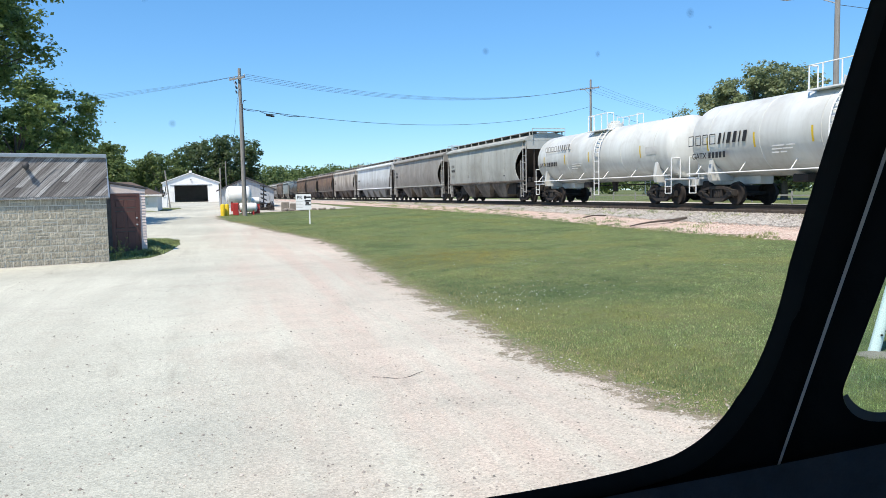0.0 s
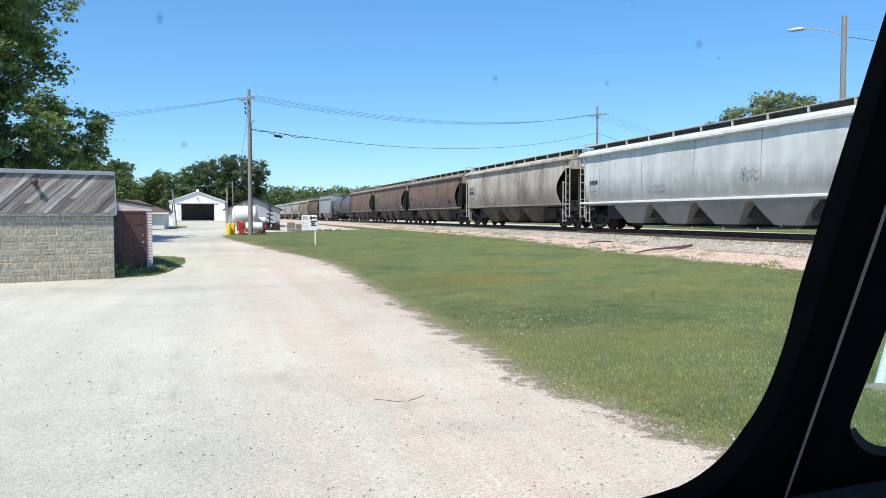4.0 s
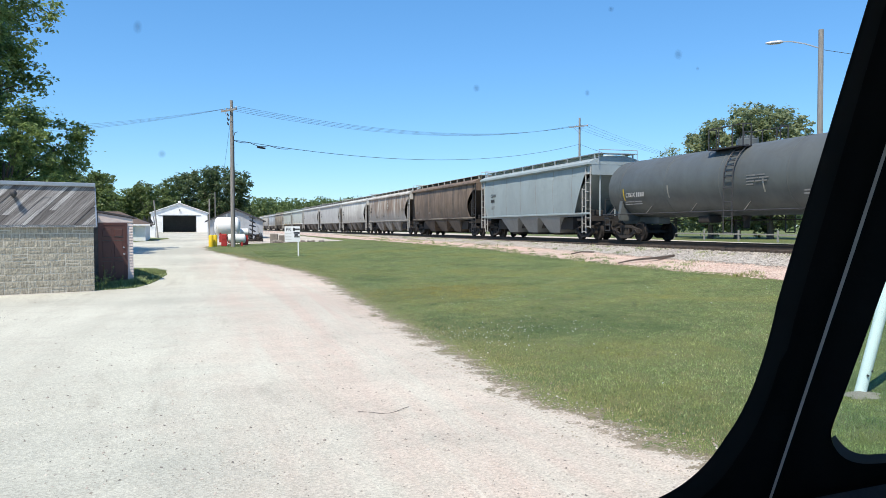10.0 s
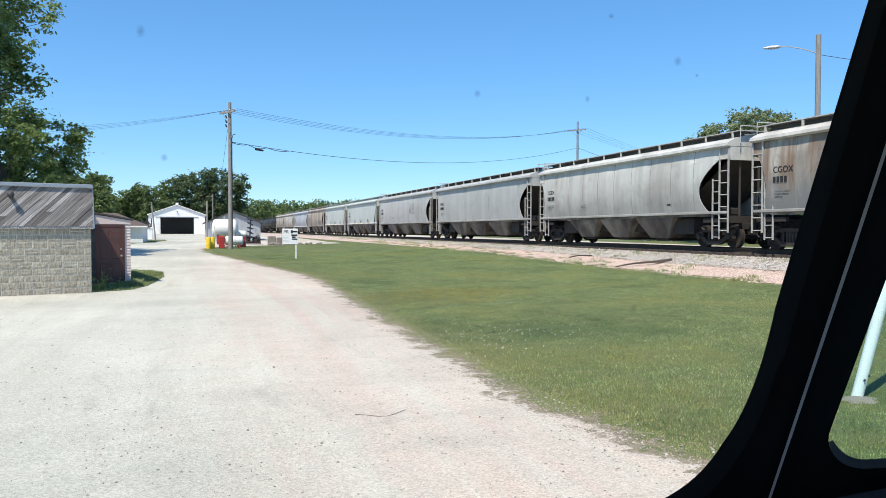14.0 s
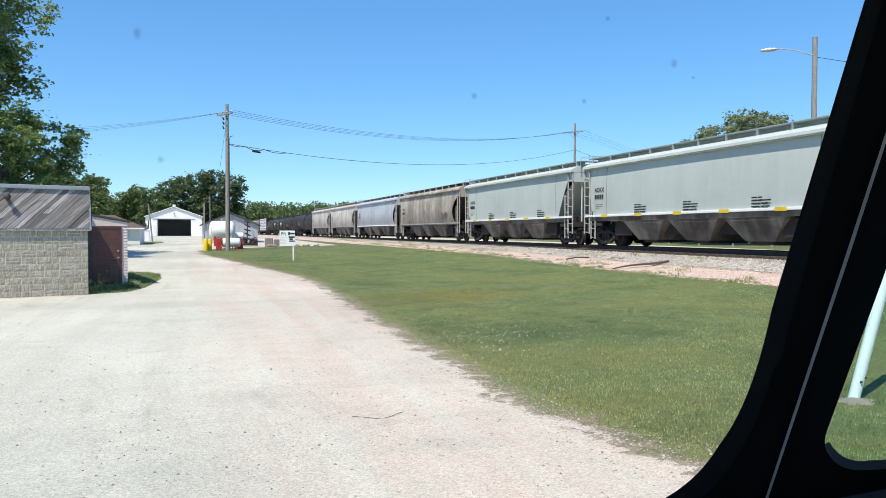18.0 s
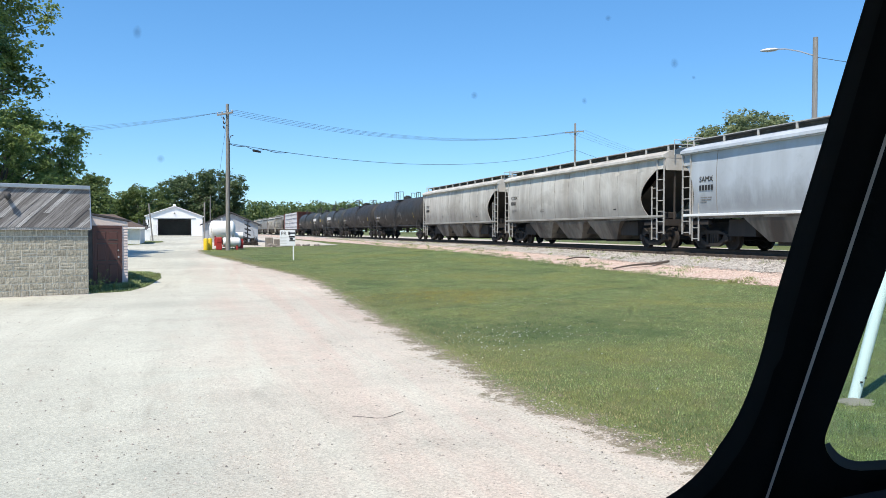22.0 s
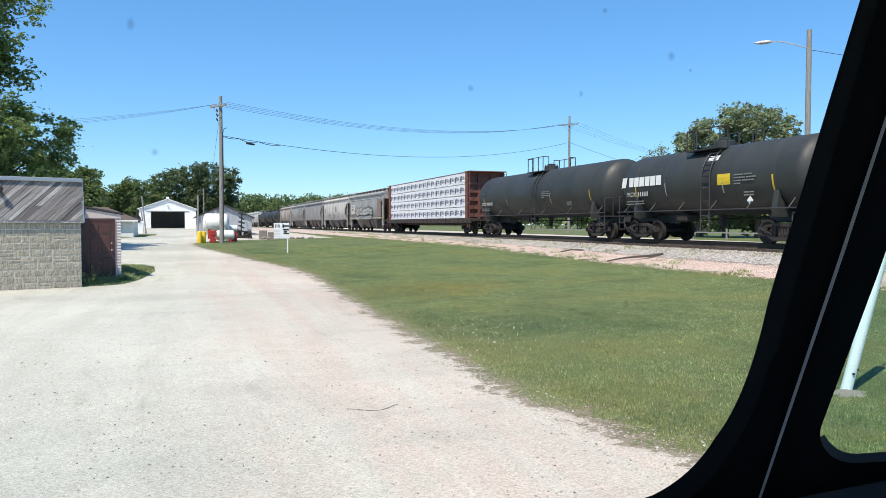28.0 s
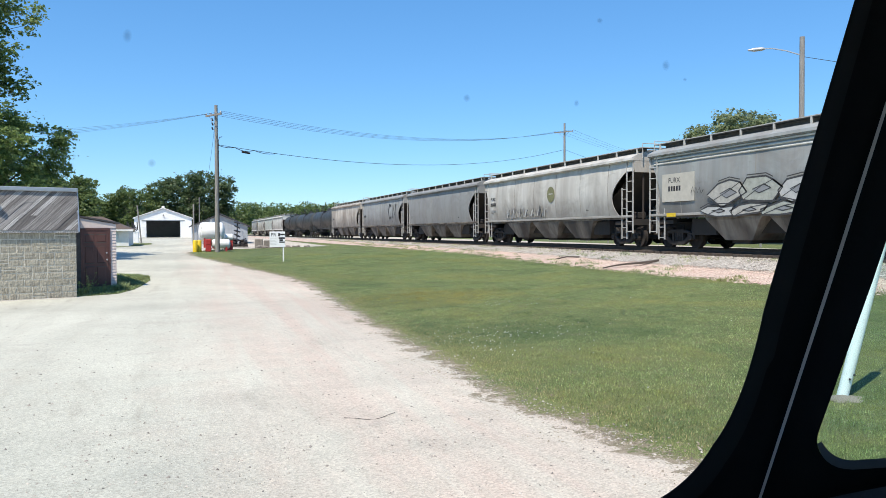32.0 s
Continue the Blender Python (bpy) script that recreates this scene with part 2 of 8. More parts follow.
k = Nodes("stones", 0.9)
g = k.n("NewGeometry")
k.color(k.ramp(g.outputs["Random Per Island"], [(0.0, (0.13, 0.12, 0.11)), (0.4, (0.30, 0.27, 0.24)), (0.8, (0.43, 0.39, 0.34)), (1.0, (0.55, 0.51, 0.46))]))
k = Nodes("dark_stones", 0.9)
g = k.n("NewGeometry")
k.color(k.ramp(g.outputs["Random Per Island"], [(0.0, (0.09, 0.088, 0.08)), (0.5, (0.22, 0.21, 0.19)), (1.0, (0.36, 0.34, 0.30))]))
k = Nodes("clods", 0.95)
g = k.n("NewGeometry")
k.color(k.ramp(g.outputs["Random Per Island"], [(0.0, (0.13, 0.11, 0.08)), (0.6, (0.25, 0.21, 0.155)), (1.0, (0.38, 0.33, 0.26))]))
k = Nodes("pink_stones", 0.9)
g = k.n("NewGeometry")
k.color(k.ramp(g.outputs["Random Per Island"], [(0.0, (0.30, 0.20, 0.17)), (0.5, (0.52, 0.38, 0.32)), (1.0, (0.60, 0.52, 0.46))]))


def leaf_mat(name, lo, mid, hi):
    k = Nodes(name, 0.5)
    g = k.n("NewGeometry")
    big = k.noise(k.place(), 0.5, 3)
    c = k.ramp(g.outputs["Random Per Island"], [(0.0, lo), (0.55, mid), (1.0, hi)])
    c = k.mix(k.ramp(big, [(0.4, 0.0), (0.68, 0.5)]), c, hi)
    k.color(c)
    tr = k.n("BsdfTranslucent")
    k.t.links.new(c, tr.inputs[0])
    ms = k.n("MixShader")
    ms.inputs[0].default_value = 0.48
    k.t.links.new(k.b.outputs[0], ms.inputs[1])
    k.t.links.new(tr.outputs[0], ms.inputs[2])
    k.t.links.new(ms.outputs[0], k.t.nodes["Material Output"].inputs[0])


leaf_mat("leaf_near", (0.090, 0.145, 0.042), (0.185, 0.265, 0.080), (0.310, 0.405, 0.140))
leaf_mat("leaf_far", (0.075, 0.122, 0.042), (0.130, 0.190, 0.064), (0.195, 0.260, 0.092))
leaf_mat("leaf_light", (0.150, 0.190, 0.095), (0.245, 0.295, 0.150), (0.335, 0.390, 0.215))
leaf_mat("leaf_oak", (0.060, 0.098, 0.044), (0.100, 0.150, 0.064), (0.150, 0.205, 0.090))
plain("bark", (0.12, 0.10, 0.085), 0.9, 0, 0.35, 9.0, 0.5)

k = Nodes("pole_wood", 0.85)
v = k.coord((14, 14, 0.9))
n = k.noise(v, 2.0, 5, 0.7)
k.color(k.ramp(n, [(0.25, (0.15, 0.14, 0.13)), (0.55, (0.29, 0.275, 0.255)), (0.8, (0.42, 0.405, 0.38))])).bump(n, 0.5, 0.01)

k = Nodes("weathered_plank", 0.85)
oi = k.n("ObjectInfo")
v0 = k.coord()
rot = k.n("Mapping")
rot.inputs["Rotation"].default_value = (0, 0, -radians(45))
k.t.links.new(v0, rot.inputs["Vector"])
mp = k.n("Mapping")
mp.inputs["Scale"].default_value = (1.2, 34, 34)
k.t.links.new(rot.outputs[0], mp.inputs["Vector"])
n = k.noise(mp.outputs[0], 1.2, 6, 0.75)
c = k.ramp(oi.outputs["Random"], [(0.0, (0.14, 0.13, 0.125)), (0.40, (0.25, 0.235, 0.225)), (0.75, (0.38, 0.365, 0.35)), (1.0, (0.60, 0.59, 0.575))])
k.color(k.mix(k.ramp(n, [(0.36, 0.85), (0.62, 0.0)]), c, (0.045, 0.038, 0.034))).bump(n, 0.5, 0.006)

k = Nodes("split_block", 0.95)
oi = k.n("ObjectInfo")
v = k.place()
n = k.noise(v, 9.0, 6, 0.75)
rib = k.noise(k.place((38, 38, 5)), 1.0, 3, 0.6)
c = k.ramp(oi.outputs["Random"], [(0.0, (0.44, 0.40, 0.315)), (0.5, (0.50, 0.46, 0.365)), (1.0, (0.56, 0.515, 0.415))])
c = k.mix(k.ramp(n, [(0.35, 0.45), (0.7, 0.0)]), c, (0.17, 0.155, 0.12))
c = k.mix(k.ramp(rib, [(0.40, 0.5), (0.55, 0.0)]), c, (0.13, 0.118, 0.092))
k.color(c).bump(k.math("ADD", rib, n), 0.9, 0.02)
plain("mortar", (0.60, 0.57, 0.49), 0.95, 0, 0.15, 20, 0.3)
plain("concrete", (0.42, 0.40, 0.36), 0.9, 0, 0.25, 3, 0.3)
plain("old_concrete", (0.23, 0.205, 0.175), 0.95, 0, 0.3, 2.5, 0.4)
plain("dirt", (0.22, 0.19, 0.155), 0.95, 0, 0.35, 2.0, 0.5)
plain("white_steel", (0.87, 0.88, 0.88), 0.45, 0, 0.04, 2.0)
plain("white_paint", (0.78, 0.79, 0.78), 0.5, 0, 0.06, 3.0)
plain("pale_blue_paint", (0.62, 0.70, 0.72), 0.6, 0, 0.08, 3.0)
plain("grey_siding", (0.38, 0.41, 0.44), 0.6, 0, 0.12, 2.0)
plain("dark_opening", (0.018, 0.018, 0.02), 0.8, 0, 0.3, 2.0)
plain("brown_shingle", (0.115, 0.085, 0.07), 0.9, 0, 0.3, 12.0, 0.5)
plain("dark_shingle", (0.07, 0.07, 0.075), 0.9, 0, 0.3, 12.0, 0.5)
plain("pink_siding", (0.70, 0.60, 0.555), 0.6, 0, 0.08, 4.0)
plain("brown_door", (0.105, 0.045, 0.038), 0.5, 0, 0.12, 3.0)
plain("grey_metal", (0.42, 0.44, 0.46), 0.4, 0.7, 0.15, 5.0)
plain("galvanised", (0.50, 0.51, 0.52), 0.45, 0.6, 0.15, 5.0)
plain("dark_metal", (0.05, 0.05, 0.052), 0.6, 0.3, 0.3, 4.0)
plain("rust_steel", (0.033, 0.027, 0.024), 0.85, 0.2, 0.35, 6.0, 0.3)
plain("rail_steel", (0.06, 0.048, 0.04), 0.6, 0.5, 0.3, 4.0)
plain("walk_grey", (0.15, 0.145, 0.138), 0.8, 0, 0.3, 5.0)
plain("dark_board", (0.085, 0.08, 0.076), 0.8, 0, 0.3, 5.0, 0.2)
plain("ladder_grey", (0.40, 0.395, 0.375), 0.7, 0.0, 0.3, 6.0)
plain("board_grey", (0.44, 0.435, 0.41), 0.6, 0.0, 0.3, 6.0)
plain("weathered_rail", (0.30, 0.29, 0.26), 0.7, 0.0, 0.2, 3.0)
plain("tie_wood", (0.075, 0.06, 0.05), 0.95, 0, 0.35, 8.0, 0.5)
plain("yellow_paint", (0.75, 0.52, 0.02), 0.5, 0, 0.1, 4.0)
plain("red_paint", (0.42, 0.035, 0.03), 0.5, 0, 0.15, 4.0)
plain("black_text", (0.02, 0.02, 0.022), 0.6, 0, 0.1, 4.0)
plain("stencil_white", (0.42, 0.42, 0.41), 0.7, 0, 0.25, 4.0)
plain("stencil_dim", (0.17, 0.17, 0.165), 0.7, 0, 0.25, 4.0)
plain("stencil_faint", (0.20, 0.19, 0.175), 0.7, 0, 0.2, 4.0)
plain("stencil_dark", (0.045, 0.038, 0.033), 0.7, 0, 0.2, 4.0)
plain("white_text", (0.78, 0.78, 0.76), 0.6, 0, 0.06, 4.0)
plain("yellow_mark", (0.68, 0.48, 0.03), 0.5, 0, 0.1, 4.0)
plain("porcelain", (0.55, 0.55, 0.53), 0.3, 0, 0.1, 4.0)
plain("cable_black", (0.03, 0.03, 0.032), 0.6, 0, 0.1, 4.0)
plain("teal_tube", (0.74, 0.82, 0.80), 0.45, 0, 0.05, 5.0)
plain("cab_black", (0.0065, 0.0065, 0.007), 0.8, 0, 0.25, 9.0, 0.1, 0.14)
plain("cab_rubber", (0.010, 0.010, 0.0105), 0.8, 0, 0.2, 12.0, 0.0, 0.25)
plain("cab_vinyl", (0.026, 0.031, 0.040), 0.7, 0, 0.3, 14.0, 0.3, 0.3)
plain("cab_sill_lit", (0.075, 0.085, 0.095), 0.6, 0, 0.2, 9.0, 0.0, 0.3)
plain("cab_strip", (0.46, 0.42, 0.38), 0.4, 0, 0.1, 9.0)
plain("cab_liner", (0.45, 0.45, 0.45), 0.9, 0, 0.2, 9.0)
k = Nodes("tint_glass", 0.05)
_tr = k.n("BsdfTransparent")
_tr.inputs[0].default_value = (0.90, 0.98, 0.97, 1)
_gl = k.n("BsdfGlossy")
_gl.inputs["Roughness"].default_value = 0.02
_mx = k.n("MixShader")
_mx.inputs[0].default_value = 0.05
k.t.links.new(_tr.outputs[0], _mx.inputs[1])
k.t.links.new(_gl.outputs[0], _mx.inputs[2])
k.t.links.new(_mx.outputs[0], k.t.nodes["Material Output"].inputs[0])
plain("cab_paint", (0.55, 0.55, 0.54), 0.4, 0, 0.05, 2.0)

# mesh helpers ------------------------------------------------------------


class Geo:
    """Collects vertices and faces for one mesh."""

    def __init__(self):
        self.v, self.f = [], []

    def add(self, verts, faces):
        o = len(self.v)
        self.v.extend(tuple(p) for p in verts)
        self.f.extend(tuple(o + i for i in q) for q in faces)
        return self

    def box(self, x0, x1, y0, y1, z0, z1, m=None):
        p = [Vector((x, y, z)) for z in (z0, z1) for y in (y0, y1) for x in (x0, x1)]
        if m is not None:
            p = [m @ q for q in p]
        return self.add(p, [(0, 2, 3, 1), (4, 5, 7, 6), (0, 1, 5, 4), (2, 6, 7, 3), (0, 4, 6, 2), (1, 3, 7, 5)])

    def bevel_box(self, x0, x1, y0, y1, z0, z1, b, m=None):
        """A box with chamfered edges."""
        v, f = [], []
        cx, cy, cz = (x0 + x1) / 2, (y0 + y1) / 2, (z0 + z1) / 2
        hx, hy, hz = (x1 - x0) / 2, (y1 - y0) / 2, (z1 - z0) / 2
        idx = {}
        for sx in (-1, 1):
            for sy in (-1, 1):
                for sz in (-1, 1):
                    for ax in range(3):
                        p = [sx * (hx - b), sy * (hy - b), sz * (hz - b)]
                        p[ax] = (sx * hx, sy * hy, sz * hz)[ax]
                        idx[sx, sy, sz, ax] = len(v)
                        q = Vector((cx + p[0], cy + p[1], cz + p[2]))
                        v.append(m @ q if m is not None else q)
        for s in (-1, 1):
            f.append([idx[s, a, c, 0] for a, c in ((-1, -1), (1, -1), (1, 1), (-1, 1))][::s])
            f.append([idx[a, s, c, 1] for a, c in ((-1, -1), (1, -1), (1, 1), (-1, 1))][::-s])
            f.append([idx[a, c, s, 2] for a, c in ((-1, -1), (1, -1), (1, 1), (-1, 1))][::s])
            for t in (-1, 1):
                f.append([idx[s, t, -1, 0], idx[s, t, 1, 0], idx[s, t, 1, 1], idx[s, t, -1, 1]])
                f.append([idx[s, -1, t, 0], idx[s, 1, t, 0], idx[s, 1, t, 2], idx[s, -1, t, 2]])
                f.append([idx[-1, s, t, 1], idx[1, s, t, 1], idx[1, s, t, 2], idx[-1, s, t, 2]])
                for u in (-1, 1):
                    f.append([idx[s, t, u, 0], idx[s, t, u, 1], idx[s, t, u, 2]])
        return self.add(v, f)

    def rod(self, a, b, r, n=6, r2=None, caps=True):
        a, b = Vector(a), Vector(b)
        d = (b - a).normalized()
        s = d.orthogonal().normalized()
        t = d.cross(s)
        r2 = r if r2 is None else r2
        ring = [(math.cos(2 * math.pi * i / n), math.sin(2 * math.pi * i / n)) for i in range(n)]
        vs = [a + s * c * r + t * q * r for c, q in ring] + [b + s * c * r2 + t * q * r2 for c, q in ring]
        fs = [(i, (i + 1) % n, n + (i + 1) % n, n + i) for i in range(n)]
        if caps:
            fs += [tuple(range(n))[::-1], tuple(range(n, 2 * n))]
        return self.add(vs, fs)

    def pipe(self, pts, r, n=6):
        for a, b in zip(pts[:-1], pts[1:]):
            self.rod(a, b, r, n)
        return self

    def turn(self, prof, centre, axis, n=16):
        """A surface of revolution: prof of (along, radius)."""
        c, ax = Vector(centre), Vector(axis).normalized()
        s = ax.orthogonal().normalized()
        t = ax.cross(s)
        vs = []
        for al, r in prof:
            for i in range(n):
                a = 2 * math.pi * i / n
                vs.append(c + ax * al + (s * math.cos(a) + t * math.sin(a)) * r)
        fs = [(j * n + i, j * n + (i + 1) % n, (j + 1) * n + (i + 1) % n, (j + 1) * n + i) for j in range(len(prof) - 1) for i in range(n)]
        if prof[0][1] > 0.001:
            fs.append(tuple(range(n))[::-1])
        if prof[-1][1] > 0.001:
            fs.append(tuple((len(prof) - 1) * n + i for i in range(n)))
        return self.add(vs, fs)

    def prism(self, poly, axis, a, b):
        """poly: outline in the two other axes; extruded along axis from a to b."""
        def at(p, w):
            return {"x": (w, p[0], p[1]), "y": (p[0], w, p[1]), "z": (p[0], p[1], w)}[axis]
        n = len(poly)
        vs = [at(p, a) for p in poly] + [at(p, b) for p in poly]
        return self.add(vs, [tuple(range(n)), tuple(range(2 * n - 1, n - 1, -1))] + [(i, n + i, n + (i + 1) % n, (i + 1) % n) for i in range(n)])

    def loft(self, rings, closed=True, caps=False):
        n = len(rings[0])
        vs = [p for r in rings for p in r]
        fs = []
        for j in range(len(rings) - 1):
            for i in range(n if closed else n - 1):
                fs.append((j * n + i, j * n + (i + 1) % n, (j + 1) * n + (i + 1) % n, (j + 1) * n + i))
        if caps:
            fs += [tuple(range(n))[::-1], tuple((len(rings) - 1) * n + i for i in range(n))]
        return self.add(vs, fs)

    def mesh(self, name, smooth=False):
        me = bpy.data.meshes.new(name)
        me.from_pydata(self.v, [], self.f)
        bm = bmesh.new()
        bm.from_mesh(me)
        bmesh.ops.recalc_face_normals(bm, faces=bm.faces)
        bm.to_mesh(me)
        bm.free()
        if smooth:
            me.shade_smooth()
            me.set_sharp_from_angle(angle=radians(38))
        return me


def mesh_object(name, geo, material, smooth=False):
    me = geo.mesh(name, smooth) if isinstance(geo, Geo) else geo
    if not me.materials:
        me.materials.append(MATS[material])
    return new(name, me)


def part(name, geo, material, parent, label="", smooth=False, m=None):
    ob = mesh_object(name, geo, material, smooth)
    ob.parent = parent
    if m is not None:
        ob.matrix_basis = m
    return tagged(ob, label)


def thing(name, label, category, m=None, group="", kind=""):
    ob = new(name)
    ob.empty_display_size = 0.3
    if m is not None:
        ob.matrix_basis = m
    return tagged(ob, label, category, group, kind)


def single(name, geo, material, label, category, group="", kind="", smooth=False, m=None):
    ob = mesh_object(name, geo, material, smooth)
    if m is not None:
        ob.matrix_basis = m
    return tagged(ob, label, category, group, kind)


def soup(name, V, F, material):
    """A mesh from numpy arrays: V (n, 3), F (m, k)."""
    me = bpy.data.meshes.new(name)
    kk = F.shape[1]
    me.vertices.add(len(V))
    me.vertices.foreach_set("co", V.astype(np.float32).ravel())
    me.loops.add(F.size)
    me.loops.foreach_set("vertex_index", F.astype(np.int32).ravel())
    me.polygons.add(len(F))
    me.polygons.foreach_set("loop_start", np.arange(0, F.size, kk, dtype=np.int32))
    me.polygons.foreach_set("loop_total", np.full(len(F), kk, dtype=np.int32))
    me.update(calc_edges=True)
    me.materials.append(MATS[material])
    return me


# ground ------------------------------------------------------------------
RAIL_Z = 1.31
TRACK_X = 20.95


def lie(x, y):
    """Height of the land."""
    r = np.interp(y, [-900, 22, 25, 32, 40, 60, 100, 145, 250, 9000], [0, 0, .02, .2, .43, .62, .95, 1.19, 1.3, 1.3])
    b = np.interp(x, [-900, 4, 15.5, 17.4, 18.9, 23.0, 24.5, 27, 9000], [0, 0, .42, .62, 0.99, 0.99, .75, .7, .7])
    return r * (1 - b / 1.1) + b


def lie1(x, y):
    return float(lie(x, y))


def grid_mesh(name, xs, ys, material, dz=0.0, rough=0.0):
    X, Y = np.meshgrid(xs, ys)
    Z = lie(X, Y) + dz
    if rough:
        rng = np.random.default_rng(5)
        Z = Z + rng.normal(0, rough, Z.shape)
    V = np.stack([X, Y, Z], -1).reshape(-1, 3)
    nx, ny = len(xs), len(ys)
    i = np.arange(nx - 1)[None, :] + nx * np.arange(ny - 1)[:, None]
    F = np.stack([i, i + 1, i + nx + 1, i + nx], -1).reshape(-1, 4)
    me = soup(name, V, F, material)
    me.shade_smooth()
    return new(name, me)


def spread(lo, hi, step, far):
    mid = list(np.arange(lo, hi + step / 2, step))
    a, d = [], step
    x = hi
    while x < far:
        d *= 1.45
        x += d
        a.append(x)
    b, d, x = [], step, lo
    while x > -far:
        d *= 1.45
        x -= d
        b.append(x)
    return np.array(b[::-1] + mid + a)


tagged(grid_mesh("ground", spread(-16, 34, 0.5, 4200), spread(-6, 80, 1.0, 4200), "grass"), "mown green grass land with dry yellow patches", "ground", "", "structure")


def strip_mesh(name, left, right, ys, nx, material, dz, edge, seed):
    """A sheet between two edges given as functions of y, lying dz over the land, its edges frayed."""
    V, F = [], []
    for j, y in enumerate(ys):
        a = left(y) + edge * (noise.noise((y * 0.9, seed, 0)) + 0.7 * noise.noise((y * 4.1, seed, 4)) + 0.4 * noise.noise((y * 11.0, seed, 6)))
        b = right(y) + edge * (noise.noise((y * 0.8, seed, 9)) + 0.7 * noise.noise((y * 3.9, seed, 2)) + 0.4 * noise.noise((y * 10.0, seed, 3)))
        for i in range(nx + 1):
            x = a + (b - a) * i / nx
            fall = float(np.interp(i / nx, [0, 0.1, 0.4, 0.6, 0.9, 1], [-0.03, 0, 0, -0.012, -0.02, -0.04])) if material == "verge" else 0.0
            V.append((x, y, lie1(x, y) + dz + fall + (0.0 if i in (0, nx) else 0.006 * noise.noise((x * 0.8, y * 0.8, 3)))))
    for j in range(len(ys) - 1):
        for i in range(nx):
            o = j * (nx + 1) + i
            F.append((o, o + 1, o + nx + 2, o + nx + 1))
    me = soup(name, np.array(V), np.array(F), material)
    me.shade_smooth()
    if material == "verge":
        at = me.attributes.new("across", "FLOAT", "POINT")
        at.data.foreach_set("value", [i / nx for _ in ys for i in range(nx + 1)])
    return new(name, me)


def road_right(y):
    return float(np.interp(y, [-30, 5, 8, 14, 22, 27, 31, 36, 42, 50, 57, 63, 66, 150], [4.0, 3.95, 3.55, 3.78, 4.1, 4.3, 4.0, 2.75, 1.65, 0.55, 0.3, 2.5, 12.5, 12.0]))


road_y = list(np.arange(-20, 70, 0.3)) + list(np.arange(70, 152, 2.0))
tagged(strip_mesh("road", lambda y: -48.0, road_right, road_y, 60, "gravel", 0.018, 0.22, 3), "pale crushed limestone gravel drive with faint wheel tracks", "road", "", "structure")
bed_y = list(np.arange(-30, 110, 0.5)) + list(np.arange(110, 460, 5.0))
tagged(strip_mesh("road_verge", lambda y: road_right(y) - 0.50, lambda y: road_right(y) + 0.65, [y for y in np.arange(-6, 58, 0.15)], 8, "verge", 0.024, 0.12, 5), "dirty edge of the drive with crumbled soil and stones", "road verge", "", "structure")
tagged(strip_mesh("grass_patch", lambda y: -3.9, lambda y: float(np.interp(y, [25.2, 25.35, 25.5, 25.75, 27.6, 30.45, 32.4, 33.5, 33.9], [-3.3, -2.9, -2.45, -1.95, -1.49, -1.2, -1.31, -1.81, -2.6])), list(np.arange(25.2, 33.8, 0.15)), 6, "grass", 0.03, 0.10, 8), "small grass patch beside the lean-to", "grass", "", "structure")
tagged(strip_mesh("yard_grass", lambda y: -9.0, lambda y: float(np.interp(y, [72, 76, 84, 90], [-6.0, -4.3, -3.0, -3.4])), list(np.arange(72, 90, 0.5)), 5, "grass", 0.03, 0.2, 9), "grass in front of the small white house", "grass", "", "structure")
tagged(strip_mesh("gravel_shoulder", lambda y: float(np.interp(y, [-30, 40, 62, 84, 120, 460], [16.0, 16.1, 15.2, 13.9, 12.0, 12.0])), lambda y: 18.0, bed_y, 6, "pink_gravel", 0.016, 0.55, 7),
       "pinkish crushed stone shoulder beside the track", "gravel", "", "structure")
tagged(strip_mesh("track_bed", lambda y: 17.75, lambda y: 24.3, bed_y, 14, "ballast", 0.034, 0.2, 11), "grey crushed stone ballast under the railway track", "ballast", "", "structure")
tagged(strip_mesh("far_road", lambda y: 29.0, lambda y: 36.5, bed_y, 4, "gravel", 0.02, 0.3, 13), "pale gravel lane beyond the railway", "road", "", "structure")

# train -------------------------------------------------------------------


